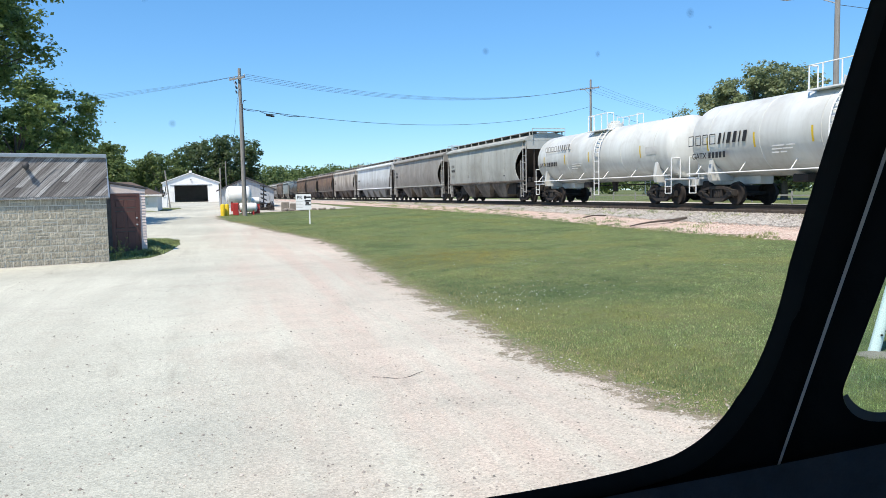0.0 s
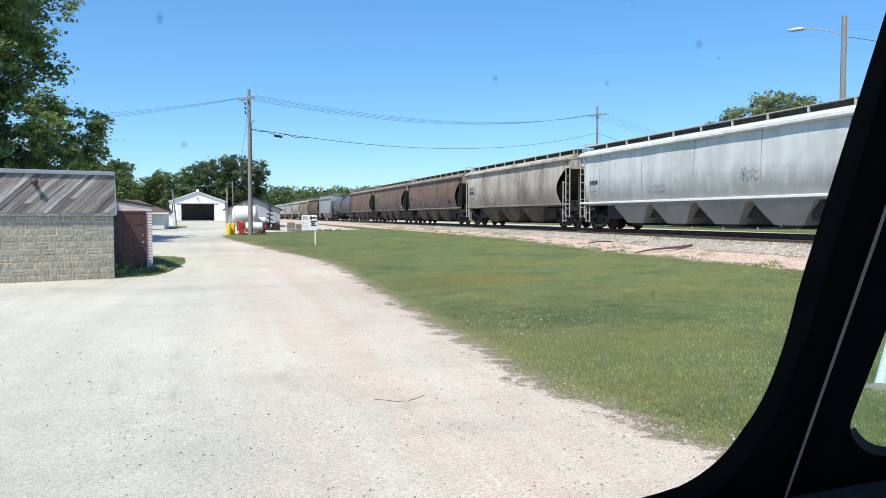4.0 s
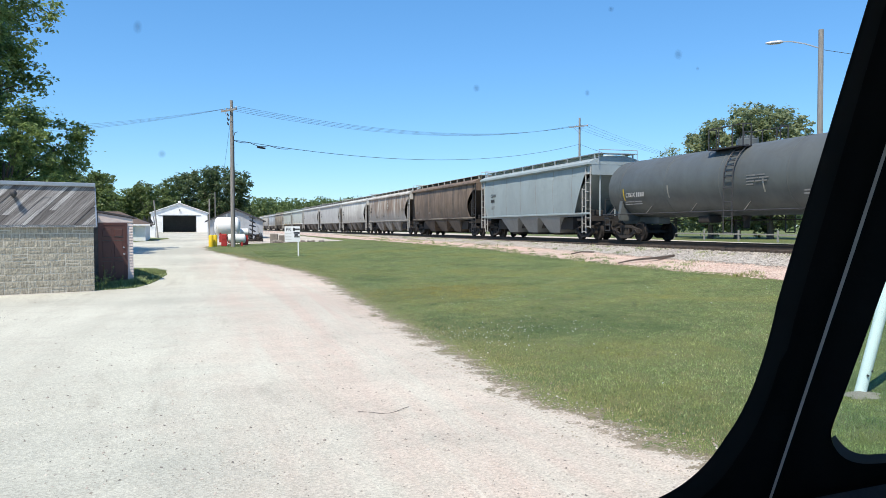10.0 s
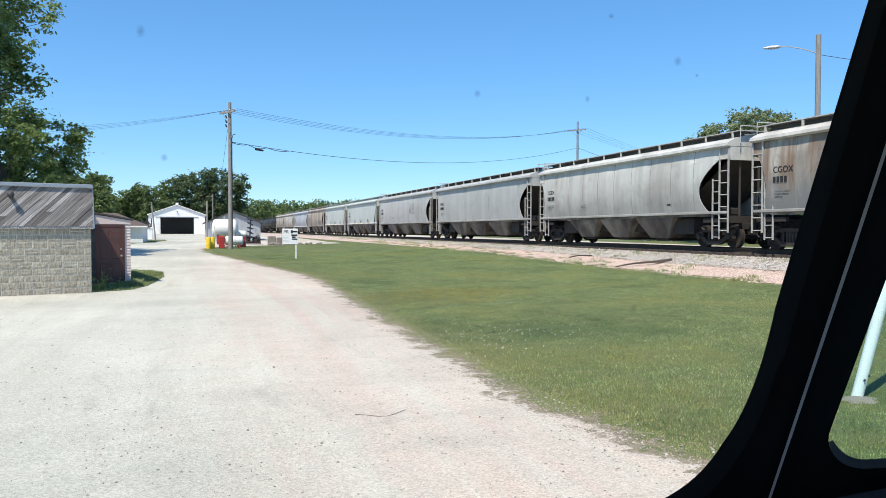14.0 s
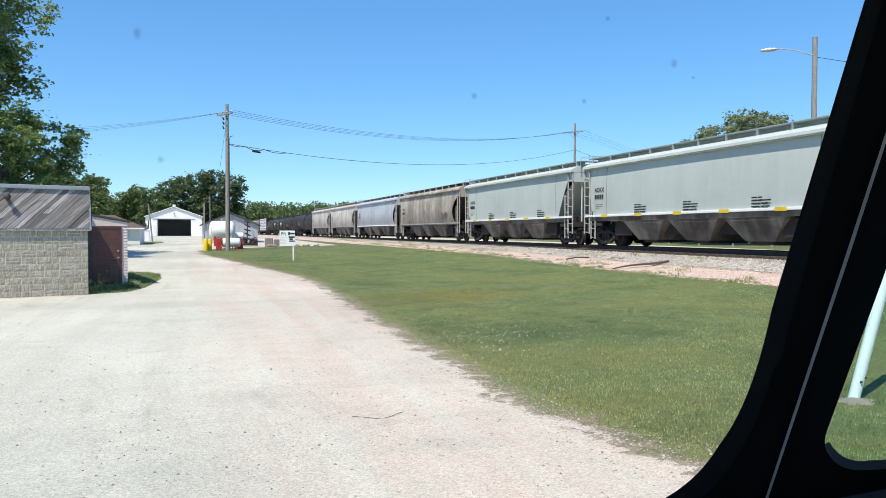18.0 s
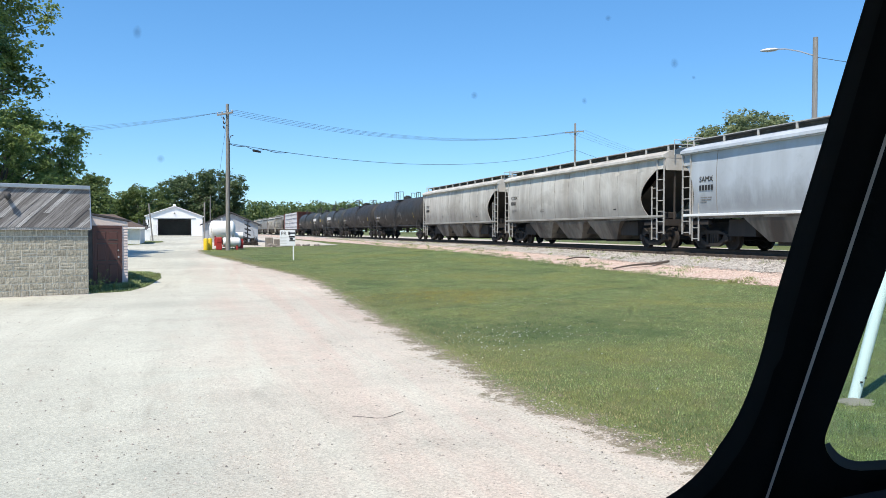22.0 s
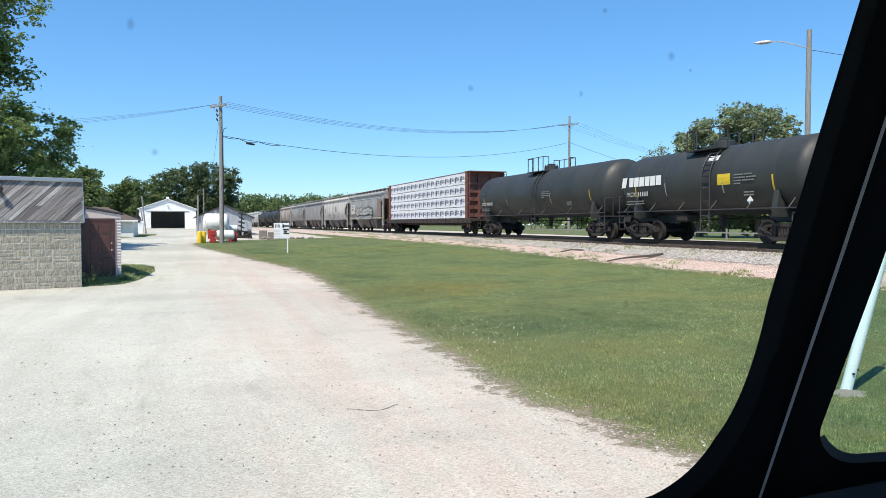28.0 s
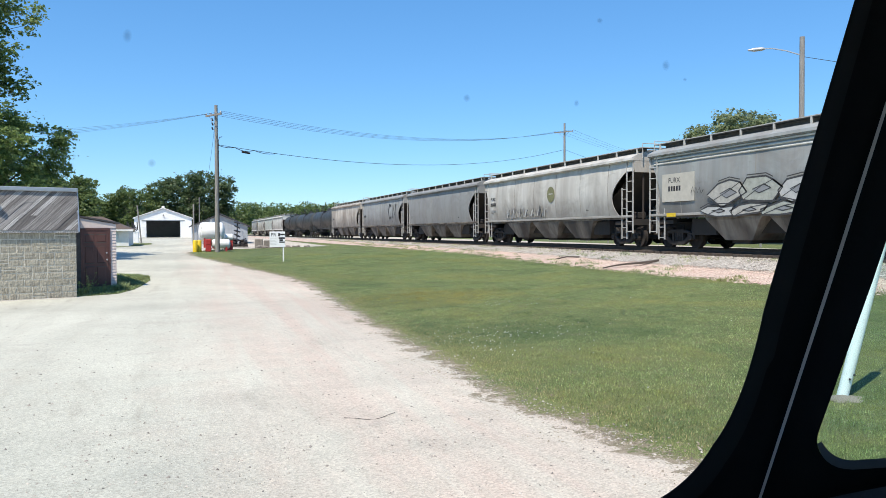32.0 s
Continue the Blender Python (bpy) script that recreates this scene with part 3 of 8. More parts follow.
def car_paint(name, base, grime, rust, streak=0.45, rust_amt=0.0, rough=0.6, splash=0.0, dirt=(0.115, 0.11, 0.105)):
    """Weathered railcar paint: vertical streaks, grime blotches, rust runs."""
    k = Nodes(name, rough)
    oi = k.n("ObjectInfo")
    tc = k.n("TexCoord")
    shift = k.n("VectorMath")
    shift.operation = "ADD"
    comb = k.n("CombineXYZ")
    k.t.links.new(k.math("MULTIPLY", oi.outputs["Random"], 90.0), comb.inputs[1])
    k.t.links.new(tc.outputs["Object"], shift.inputs[0])
    k.t.links.new(comb.outputs[0], shift.inputs[1])

    def vec(s):
        mp = k.n("Mapping")
        mp.inputs["Scale"].default_value = s
        k.t.links.new(shift.outputs[0], mp.inputs["Vector"])
        return mp.outputs[0]

    fine = k.noise(vec((1, 2.3, 0.22)), 1.0, 5, 0.6, 0.3)
    wide = k.noise(vec((1, 0.75, 0.10)), 1.0, 3, 0.5, 0.3)
    blot = k.noise(vec((1, 0.45, 0.6)), 1.0, 6, 0.65, 0.9)
    spot = k.noise(vec((1, 1.6, 1.9)), 1.0, 7, 0.7, 0.6)
    c = k.mix(k.ramp(fine, [(0.45, 0.0), (0.75, streak * 0.75)]), base, grime)
    c = k.mix(k.ramp(wide, [(0.42, 0.0), (0.66, streak * 0.9)]), c, grime)
    c = k.mix(k.ramp(blot, [(0.48, 0.0), (0.74, streak * 0.8)]), c, tuple(x * 0.75 for x in grime))
    c = k.mix(k.ramp(spot, [(0.62, 0.0), (0.76, streak * 0.7)]), c, tuple(x * 0.6 for x in grime))
    if rust_amt:
        rr = k.noise(vec((1, 1.9, 0.20)), 1.0, 6, 0.68, 0.6)
        c = k.mix(k.ramp(rr, [(0.40, 0.0), (0.57, rust_amt)]), c, rust)
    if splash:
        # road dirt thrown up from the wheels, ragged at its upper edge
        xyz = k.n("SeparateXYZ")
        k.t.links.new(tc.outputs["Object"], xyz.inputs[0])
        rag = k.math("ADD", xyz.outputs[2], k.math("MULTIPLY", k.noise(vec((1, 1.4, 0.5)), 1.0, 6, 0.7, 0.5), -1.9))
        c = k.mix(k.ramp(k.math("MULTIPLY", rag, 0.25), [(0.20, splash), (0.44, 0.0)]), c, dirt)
    k.color(c)
    k.put(k.b, "Roughness", k.ramp(blot, [(0.3, rough - 0.12), (0.8, min(1.0, rough + 0.2))]))
    k.bump(k.noise(vec((0.6, 1.0, 0.7)), 1.0, 3), 0.4, 0.06)


RUST = (0.23, 0.10, 0.045)
car_paint("paint_grey", (0.45, 0.465, 0.435), (0.25, 0.245, 0.215), RUST, 0.5)
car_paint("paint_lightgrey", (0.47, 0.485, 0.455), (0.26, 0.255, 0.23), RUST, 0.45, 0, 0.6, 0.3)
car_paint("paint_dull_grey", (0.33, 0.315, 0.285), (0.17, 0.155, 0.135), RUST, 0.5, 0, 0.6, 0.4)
car_paint("roof_tan", (0.30, 0.26, 0.215), (0.15, 0.125, 0.105), RUST, 0.6, 0.15, 0.7)
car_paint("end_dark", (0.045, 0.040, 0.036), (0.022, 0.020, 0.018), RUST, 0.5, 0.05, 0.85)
car_paint("paint_silver", (0.46, 0.475, 0.465), (0.27, 0.27, 0.255), RUST, 0.35)
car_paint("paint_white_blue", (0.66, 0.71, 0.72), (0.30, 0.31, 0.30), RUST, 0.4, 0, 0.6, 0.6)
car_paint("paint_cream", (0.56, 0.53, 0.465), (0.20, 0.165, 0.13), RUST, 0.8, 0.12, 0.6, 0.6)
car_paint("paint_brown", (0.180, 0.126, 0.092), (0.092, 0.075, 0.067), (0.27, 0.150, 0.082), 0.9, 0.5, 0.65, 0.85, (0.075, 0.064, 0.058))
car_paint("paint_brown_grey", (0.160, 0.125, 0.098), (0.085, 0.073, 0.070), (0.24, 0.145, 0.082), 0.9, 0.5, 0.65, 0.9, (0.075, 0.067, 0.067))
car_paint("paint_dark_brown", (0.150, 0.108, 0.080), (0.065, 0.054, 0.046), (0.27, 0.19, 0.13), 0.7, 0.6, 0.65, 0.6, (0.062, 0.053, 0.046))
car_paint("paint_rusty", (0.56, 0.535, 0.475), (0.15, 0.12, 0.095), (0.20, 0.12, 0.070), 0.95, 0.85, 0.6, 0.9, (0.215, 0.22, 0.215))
car_paint("paint_blue_grey", (0.315, 0.375, 0.39), (0.21, 0.235, 0.245), RUST, 0.3)
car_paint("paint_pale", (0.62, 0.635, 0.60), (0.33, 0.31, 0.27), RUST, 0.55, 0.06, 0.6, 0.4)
car_paint("paint_mint", (0.485, 0.540, 0.512), (0.35, 0.385, 0.37), RUST, 0.25)
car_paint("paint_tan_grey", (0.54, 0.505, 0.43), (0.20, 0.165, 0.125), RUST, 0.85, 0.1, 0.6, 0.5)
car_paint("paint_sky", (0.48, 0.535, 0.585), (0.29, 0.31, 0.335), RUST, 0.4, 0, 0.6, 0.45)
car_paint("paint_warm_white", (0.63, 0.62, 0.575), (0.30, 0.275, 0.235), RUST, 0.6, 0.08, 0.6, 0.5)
car_paint("paint_mid_grey", (0.27, 0.275, 0.27), (0.18, 0.17, 0.16), RUST, 0.4)
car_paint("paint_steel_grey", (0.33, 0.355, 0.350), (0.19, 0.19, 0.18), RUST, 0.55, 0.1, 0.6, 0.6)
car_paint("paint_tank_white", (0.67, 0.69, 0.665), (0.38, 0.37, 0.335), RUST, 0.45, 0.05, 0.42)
car_paint("paint_tank_grey", (0.105, 0.118, 0.118), (0.065, 0.068, 0.065), RUST, 0.4, 0, 0.5)
car_paint("paint_tank_black", (0.027, 0.031, 0.030), (0.050, 0.052, 0.047), RUST, 0.5, 0, 0.58)
car_paint("paint_tank_dusty", (0.017, 0.018, 0.018), (0.040, 0.036, 0.032), RUST, 0.6, 0, 0.65)
car_paint("paint_oxide", (0.19, 0.062, 0.048), (0.11, 0.06, 0.05), RUST, 0.5, 0.2)
car_paint("undercarriage", (0.021, 0.020, 0.019), (0.042, 0.036, 0.030), RUST, 0.5, 0.04, 0.9)
car_paint("seam_grey", (0.31, 0.305, 0.28), (0.18, 0.165, 0.145), RUST, 0.6, 0.1, 0.8)
car_paint("bay_light", (0.34, 0.32, 0.28), (0.09, 0.08, 0.07), RUST, 0.95, 0.1, 0.8)
car_paint("bay_dirty", (0.23, 0.21, 0.18), (0.045, 0.040, 0.036), RUST, 1.0, 0.1, 0.8)
car_paint("bay_brown", (0.125, 0.100, 0.080), (0.035, 0.030, 0.027), RUST, 0.95, 0.1, 0.85)

# speed of the train: y of a point that stands at S at 16 s


def run_y(S, t):
    u = t - 16.0
    return S - 16.165 * u - 0.00103 * u * u + 0.00031 * u ** 3


CARS = []
SHARED = {}


def once(key, make):
    if key not in SHARED:
        SHARED[key] = make()
    return SHARED[key]


def wheel_mesh():
    g = Geo()
    prof = [(-0.07, 0.0), (-0.07, 0.10), (-0.02, 0.14), (-0.035, 0.34), (-0.07, 0.38), (-0.07, 0.457), (0.05, 0.457), (0.065, 0.49), (0.075, 0.49), (0.075, 0.36), (0.03, 0.33), (0.03, 0.14), (0.09, 0.10), (0.09, 0.0)]
    g.turn(prof, (0, 0, 0), (1, 0, 0), 20)
    me = g.mesh("wheel", True)
    me.materials.append(MATS["rust_steel"])
    return me


def side_frame_mesh():
    g = Geo()
    # plates round the two window openings
    g.prism([(-1.12, 0.38), (-1.12, 0.60), (-0.75, 0.66), (-0.62, 0.56), (-0.80, 0.42)], "x", -0.07, 0.07)
    g.prism([(1.12, 0.38), (1.12, 0.60), (0.75, 0.66), (0.62, 0.56), (0.80, 0.42)], "x", -0.07, 0.07)
    g.prism([(-0.80, 0.60), (-0.75, 0.68), (-0.35, 0.78), (0.35, 0.78), (0.75, 0.68), (0.80, 0.60), (0.35, 0.65), (-0.35, 0.65)], "x", -0.08, 0.08)
    g.prism([(-0.84, 0.42), (-0.70, 0.50), (-0.34, 0.28), (0.34, 0.28), (0.70, 0.50), (0.84, 0.42), (0.50, 0.20), (0.32, 0.13), (-0.32, 0.13), (-0.50, 0.20)], "x", -0.08, 0.08)
    g.box(-0.06, 0.06, -0.36, -0.26, 0.26, 0.68)
    g.box(-0.06, 0.06, 0.26, 0.36, 0.26, 0.68)
    for y in (-0.14, 0.0, 0.14):
        g.turn([(0.28, 0.055), (0.62, 0.055)], (0, y, 0), (0, 0, 1), 8)
    for y in (-0.89, 0.89):
        g.turn([(-0.13, 0.0), (-0.13, 0.11), (0.02, 0.13)], (0, y, 0.457), (1, 0, 0), 10)
    me = g.mesh("side_frame")
    me.materials.append(MATS["undercarriage"])
    return me


def axle_mesh():
    g = Geo().rod((-0.75, 0, 0), (0.75, 0, 0), 0.085, 8)
    me = g.mesh("axle")
    me.materials.append(MATS["rust_steel"])
    return me


def bolster_mesh():
    g = Geo().bevel_box(-1.05, 1.05, -0.22, 0.22, 0.48, 0.78, 0.03)
    g.turn([(0.78, 0.25), (0.88, 0.25)], (0, 0, 0), (0, 0, 1), 12)
    for y in (-0.42, 0.42):
        g.box(-0.9, 0.9, y - 0.05, y + 0.05, 0.42, 0.52)
    me = g.mesh("bolster")
    me.materials.append(MATS["undercarriage"])
    return me


def truck(parent, y):
    b = new("truck", once("bolster", bolster_mesh))
    b.parent = parent
    b.location = (0, y, 0)
    for s in (-1, 1):
        f = new("side_frame", once("side_frame", side_frame_mesh))
        f.parent = b
        f.matrix_basis = pose(s * 1.02, 0, 0, 0, 0, 0 if s < 0 else 180)
        for q in (-0.89, 0.89):
            w = new("wheel", once("wheel", wheel_mesh))
            w.parent = b
            w.matrix_basis = pose(s * 0.78, q, 0.457, 0, 0, 0 if s < 0 else 180)
    for q in (-0.89, 0.89):
        a = new("axle", once("axle", axle_mesh))
        a.parent = b
        a.location = (0, q, 0.457)


def coupler(parent, L, s):
    def make():
        g = Geo().bevel_box(-0.22, 0.22, -0.75, -0.05, 0.72, 1.02, 0.03)
        g.bevel_box(-0.09, 0.09, -0.1, 0.42, 0.78, 0.96, 0.02)
        g.bevel_box(-0.16, 0.14, 0.32, 0.60, 0.70, 1.02, 0.05)
        g.pipe([(0.3, 0.0, 0.75), (0.32, 0.25, 0.45), (0.25, 0.5, 0.42), (0.2, 0.62, 0.55)], 0.028, 6)
        me = g.mesh("coupler", False)
        me.materials.append(MATS["undercarriage"])
        return me
    c = new("coupler", once("coupler", make))
    c.parent = parent
    c.matrix_basis = pose(0, s * (L / 2 - 0.6), 0, 0, 0, 0 if s > 0 else 180)


def ladder_geo(z0, z1, w, rungs, d=0.017):
    """A ladder in the y-z plane, its stiles at y = 0 and w."""
    g = Geo()
    for y in (0, w):
        g.box(-d, d, y - d * 1.2, y + d * 1.2, z0, z1)
    for i in range(rungs):
        z = z0 + 0.08 + (z1 - z0 - 0.16) * i / (rungs - 1)
        g.rod((0, 0, z), (0, w, z), d * 0.8, 5)
    return g


def words(text, size, material):
    """A mesh of the written characters, lying in x-y, from the left baseline."""
    key = ("w", text, size, material)
    if key in SHARED:
        return SHARED[key]
    cu = bpy.data.curves.new("lettering", "FONT")
    cu.body, cu.size, cu.extrude = text, size, 0.004
    ob = bpy.data.objects.new("lettering", cu)
    scene.collection.objects.link(ob)
    bpy.context.view_layer.update()
    me = bpy.data.meshes.new_from_object(ob.evaluated_get(bpy.context.evaluated_depsgraph_get()))
    bpy.data.objects.remove(ob)
    me.materials.clear()
    me.materials.append(MATS[material])
    SHARED[key] = me
    return me


FACE = Matrix(((0, 0, -1, 0), (-1, 0, 0, 0), (0, 1, 0, 0), (0, 0, 0, 1)))


def on_side(x, y, z):
    """A frame on the side that faces the drive: x runs along the car to the front, y up."""
    return Matrix.Translation((x, y, z)) @ FACE


def letter(parent, text, size, material, x, y, z):
    ob = new("lettering", words(text, size, material))
    ob.parent = parent
    ob.matrix_basis = on_side(x, y, z)
    return ob


def bars(parent, material, x, y, z, rows, w, h, gap, name="stencil_bar"):
    """Rows of small bars for writing that cannot be read; rows of relative widths."""
    for i, row in enumerate(rows):
        at = 0.0
        for j, q in enumerate(row):
            if j % 2 == 0:
                g = Geo().box(at * w, (at + q) * w, -i * (h + gap) - h, -i * (h + gap), -0.004, 0.004)
                part(name, g, material, parent).matrix_basis = on_side(x, y, z)
            at += q


def side_x(z, bulge):
    """Half width of a hopper body at height z."""
    q = (z - 1.35) / 2.7
    return 1.44 + bulge * 4 * q * (1 - q)


def end_in(z):
    """How far the rounded end cut-out of a side sheet lies behind the car's end, at height z."""
    return 0.0 if z > 3.455 else 0.50 + 1.25 * math.sin(math.pi * min(1.0, (z - 0.95) / 2.55)) ** 0.9


def hopper_side(L, bulge, straight, s, seams):
    g = Geo()
    hb = L / 2 - 0.62
    zs = [1.42, 1.55, 1.7, 1.85, 2.0, 2.15, 2.3, 2.45, 2.6, 2.75, 2.9, 3.03, 3.15, 3.25, 3.33, 3.40, 3.45, 3.46, 3.75, 4.05]
    ny = 60 if s < 0 else 10
    pitch = (2 * hb - 4.2) / (seams - 1)

    def dip(y):
        """Panels belly out between the weld seams."""
        return 0.020 * (1 - abs(math.sin(math.pi * (y + hb - 2.1) / pitch)) ** 0.7)

    rows = []
    for z in zs:
        e = hb - (end_in(z) if not straight else np.interp(z, [1.35, 1.5, 3.4, 3.45, 3.46, 4.1], [1.9, 1.85, 0.75, 0.62, 0, 0]))
        e2 = hb - 0.42 * (hb - e)
        rows.append([(s * (side_x(z, bulge) - dip(-e + (e + e2) * i / ny)), -e + (e + e2) * i / ny, z) for i in range(ny + 1)])
    g.loft(rows, closed=False)
    inner = [[(p[0] - s * 0.03, p[1], p[2]) for p in r] for r in rows]
    g.loft(inner, closed=False)
    for i in (0, ny):
        g.loft([[r[i] for r in rows], [r[i] for r in inner]], closed=False)
    return g


def seam_mesh(bulge, material):
    g = Geo()
    zz = np.linspace(1.45, 3.95, 9)
    g.loft([[(side_x(z, bulge) - 0.016 + q, w, z) for q, w in ((-0.012, -0.022), (0.006, -0.014), (0.006, 0.014), (-0.012, 0.022))] for z in zz], closed=True, caps=True)
    me = g.mesh("seam")
    me.materials.append(MATS[material])
    return me


def post_mesh(material):
    me = Geo().box(-0.035, 0.035, -0.03, 0.03, 4.20, 4.535).mesh("post")
    me.materials.append(MATS[material])
    return me


def hopper(name, S0, S1, material, label, bulge=0.13, bays=3, seams=9, sill="white_text", bay="bay_dirty", straight=False, text="", number=5, text_mat="black_text", board="board_grey", ladder="", end=None, sz=1.40, text_in=1.1):
    L = S1 - S0
    Sc = (S0 + S1) / 2
    t = thing(name, label, "hopper car", pose(TRACK_X, run_y(Sc, 0), RAIL_Z), "cars of the freight train")
    CARS.append((t, Sc))
    hb = L / 2 - 0.62
    walk_mat = "paint_mint" if board == "galvanised" else "walk_grey"
    top_paint = {"paint_rusty": "paint_warm_white", "paint_brown": "roof_tan", "paint_brown_grey": "roof_tan"}.get(material, material)
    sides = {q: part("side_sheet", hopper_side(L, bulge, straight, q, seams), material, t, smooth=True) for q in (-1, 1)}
    for q in (-1, 1):
        part("end_panel", Geo().prism([(-1.45, 3.42), (1.45, 3.42), (1.50, 4.06), (1.30, 4.22), (0.9, 4.34), (0, 4.43), (-0.9, 4.34), (-1.30, 4.22), (-1.50, 4.06)], "y", q * hb - 0.02, q * hb + 0.02), top_paint, t)
    # roof: a curved sheet with a drip lip
    g = Geo()
    prof = [(-1.52, 3.95), (-1.64, 3.97), (-1.62, 4.08), (-1.30, 4.24), (-0.9, 4.36), (-0.45, 4.43), (0, 4.45), (0.45, 4.43), (0.9, 4.36), (1.30, 4.24), (1.62, 4.08), (1.64, 3.97), (1.52, 3.95)]
    g.loft([[(x, y, z) for x, z in prof] for y in np.linspace(-hb - 0.03, hb + 0.03, 9)], closed=False)
    g.loft([[(x * 0.97, y, z - 0.035) for x, z in prof] for y in (-hb - 0.03, hb + 0.03)], closed=False)
    for s in (-1, 1):
        g.add([(x, s * (hb + 0.03), z) for x, z in prof], [tuple(range(len(prof)))])
    part("roof", g, top_paint, t, smooth=True)
    # seams of the side sheets
    for s in (-1, 1):
        for i in range(seams):
            y = -hb + 2.1 + (2 * hb - 4.2) * i / (seams - 1)
            o = new("seam", once(("seam", bulge, material), lambda: seam_mesh(bulge, "bay_brown" if "brown" in material else "seam_grey")))
            o.parent = sides[s]
            o.matrix_basis = pose(0, y, 0, 0, 0, 0 if s > 0 else 180)
    for s in (-1, 1):
        g = Geo().bevel_box(s * 1.50 - 0.06, s * 1.50 + 0.06, -hb + 0.1, hb - 0.1, sz - 0.045, sz + 0.055, 0.012)
        part("side_sill", g, sill, t)
        part("side_skirt", Geo().box(s * 1.44 - 0.03, s * 1.44 + 0.03, -hb + 0.9, hb - 0.9, 1.26, sz - 0.046), bay, t)
    # hopper bays below the sill
    span = L - 8.0
    for i in range(bays):
        yc = -span / 2 + span * (i + 0.5) / bays
        w = span / bays * 0.5
        q = w * 0.42
        top = [(-1.45, yc - w + 0.02, 1.40), (1.45, yc - w + 0.02, 1.40), (1.45, yc + w - 0.02, 1.40), (-1.45, yc + w - 0.02, 1.40)]
        mid = [(-1.43, yc - w * 0.84, 1.14), (1.43, yc - w * 0.84, 1.14), (1.43, yc + w * 0.84, 1.14), (-1.43, yc + w * 0.84, 1.14)]
        low = [(-1.12, yc - q, 0.36), (1.12, yc - q, 0.36), (1.12, yc + q, 0.36), (-1.12, yc + q, 0.36)]
        g = Geo()
        g.loft([top, mid, low], caps=True)
        b = part("hopper_bay", g, bay, t)
        g = Geo().bevel_box(-1.0, 1.0, yc - q * 0.7, yc + q * 0.7, 0.24, 0.37, 0.02)
        g.rod((-0.95, yc, 0.30), (0.95, yc, 0.30), 0.04, 6)
        part("outlet_gate", g, "undercarriage", b)
    # end slope sheets
    for s in (-1, 1):
        g = Geo()
        a, b2 = s * (hb - 0.05), s * (L / 2 - 4.6)
        g.add([(-1.40, a, 3.5), (1.40, a, 3.5), (1.36, b2, 1.1), (-1.36, b2, 1.1)], [(0, 1, 2, 3)])
        g.add([(-1.40, a, 3.44), (1.40, a, 3.44), (1.36, b2, 1.04), (-1.36, b2, 1.04)], [(3, 2, 1, 0)])
        for x in (-0.9, 0, 0.9):
            g.rod((x, s * (L / 2 - 0.75), 1.1), (x, s * (hb - 0.12), 3.45), 0.045, 6)
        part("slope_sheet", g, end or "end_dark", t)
        g = Geo().box(-1.45, 1.45, s * (L / 2 - 0.72) - 0.06, s * (L / 2 - 0.72) + 0.06, 1.0, 1.28)
        g.box(-1.45, -1.3, s * (L / 2 - 2.2), s * (L / 2 - 0.7), 1.02, 1.18).box(1.3, 1.45, s * (L / 2 - 2.2), s * (L / 2 - 0.7), 1.02, 1.18)
        g.bevel_box(-0.9, -0.3, s * (L / 2 - 1.6) - 0.25, s * (L / 2 - 1.6) + 0.25, 1.3, 1.62, 0.05)
        part("end_platform", g, "undercarriage", t)
        part("slope_brace", Geo().box(-1.2, 1.2, *sorted((s * (L / 2 - 4.55), s * (L / 2 - 3.1))), 0.55, 1.2), "undercarriage", t)
        for sx in (-1, 1):
            g = ladder_geo(0.62, 4.02, 0.50, 8, 0.024)
            part("ladder", g, ladder or "ladder_grey", t, m=pose(sx * 1.52, s * (hb - 0.03) - (0.50 if s > 0 else 0), 0))
            g = ladder_geo(0.36, 2.75, 0.40, 6, 0.022)
            part("side_step", g, ladder or "ladder_grey", t, m=pose(sx * 1.46, s * (hb - 0.60) - (0.4 if s > 0 else 0), 0))
        coupler(t, L, s)
        truck(t, s * (L / 2 - 2.0))
    part("centre_sill", Geo().box(-0.2, 0.2, -L / 2 + 0.8, L / 2 - 0.8, 0.78, 1.12), "undercarriage", t)
    # cross ridges coloured near-black to fill the shadowed voids between bays
    for i in range(bays + 1):
        y = -span / 2 + span * i / bays
        part("cross_ridge", Geo().prism([(y - span / bays * 0.42, 0.62), (y + span / bays * 0.42, 0.62), (y + 0.2, 1.40), (y - 0.2, 1.40)], "x", -0.95, 0.95), "undercarriage", t)
    # running boards: dark gratings on pale posts, joined by end walks
    for s in (-1, 1):
        g = Geo()
        g.box(s * 0.93 - 0.22, s * 0.93 + 0.22, -hb - 0.1, hb + 0.1, 4.515, 4.54)
        g.box(s * 0.74 - 0.02, s * 0.74 + 0.02, -hb + 0.1, hb - 0.1, 4.36, 4.515)
        rb = part("running_board", g, walk_mat, t)
        part("kerb", Geo().box(s * 1.165 - 0.012, s * 1.165 + 0.012, -hb - 0.1, hb + 0.1, 4.522, 4.556), board, rb)
        n = 11
        for i in range(n):
            o = new("post", once(("rbpost", board), lambda: post_mesh(board)))
            o.parent = rb
            o.matrix_basis = pose(s * 1.15, -hb + 0.25 + (2 * hb - 0.5) * i / (n - 1), 0)
    for s in (-1, 1):
        g = Geo().box(-1.17, 1.17, s * (hb - 0.05) - 0.25, s * (hb - 0.05) + 0.25, 4.52, 4.555)
        g.pipe([(-1.15, s * (hb + 0.18), 4.05), (-1.15, s * (hb + 0.18), 4.72), (1.15, s * (hb + 0.18), 4.72), (1.15, s * (hb + 0.18), 4.05)], 0.02, 5)
        part("end_walk", g, board, t)
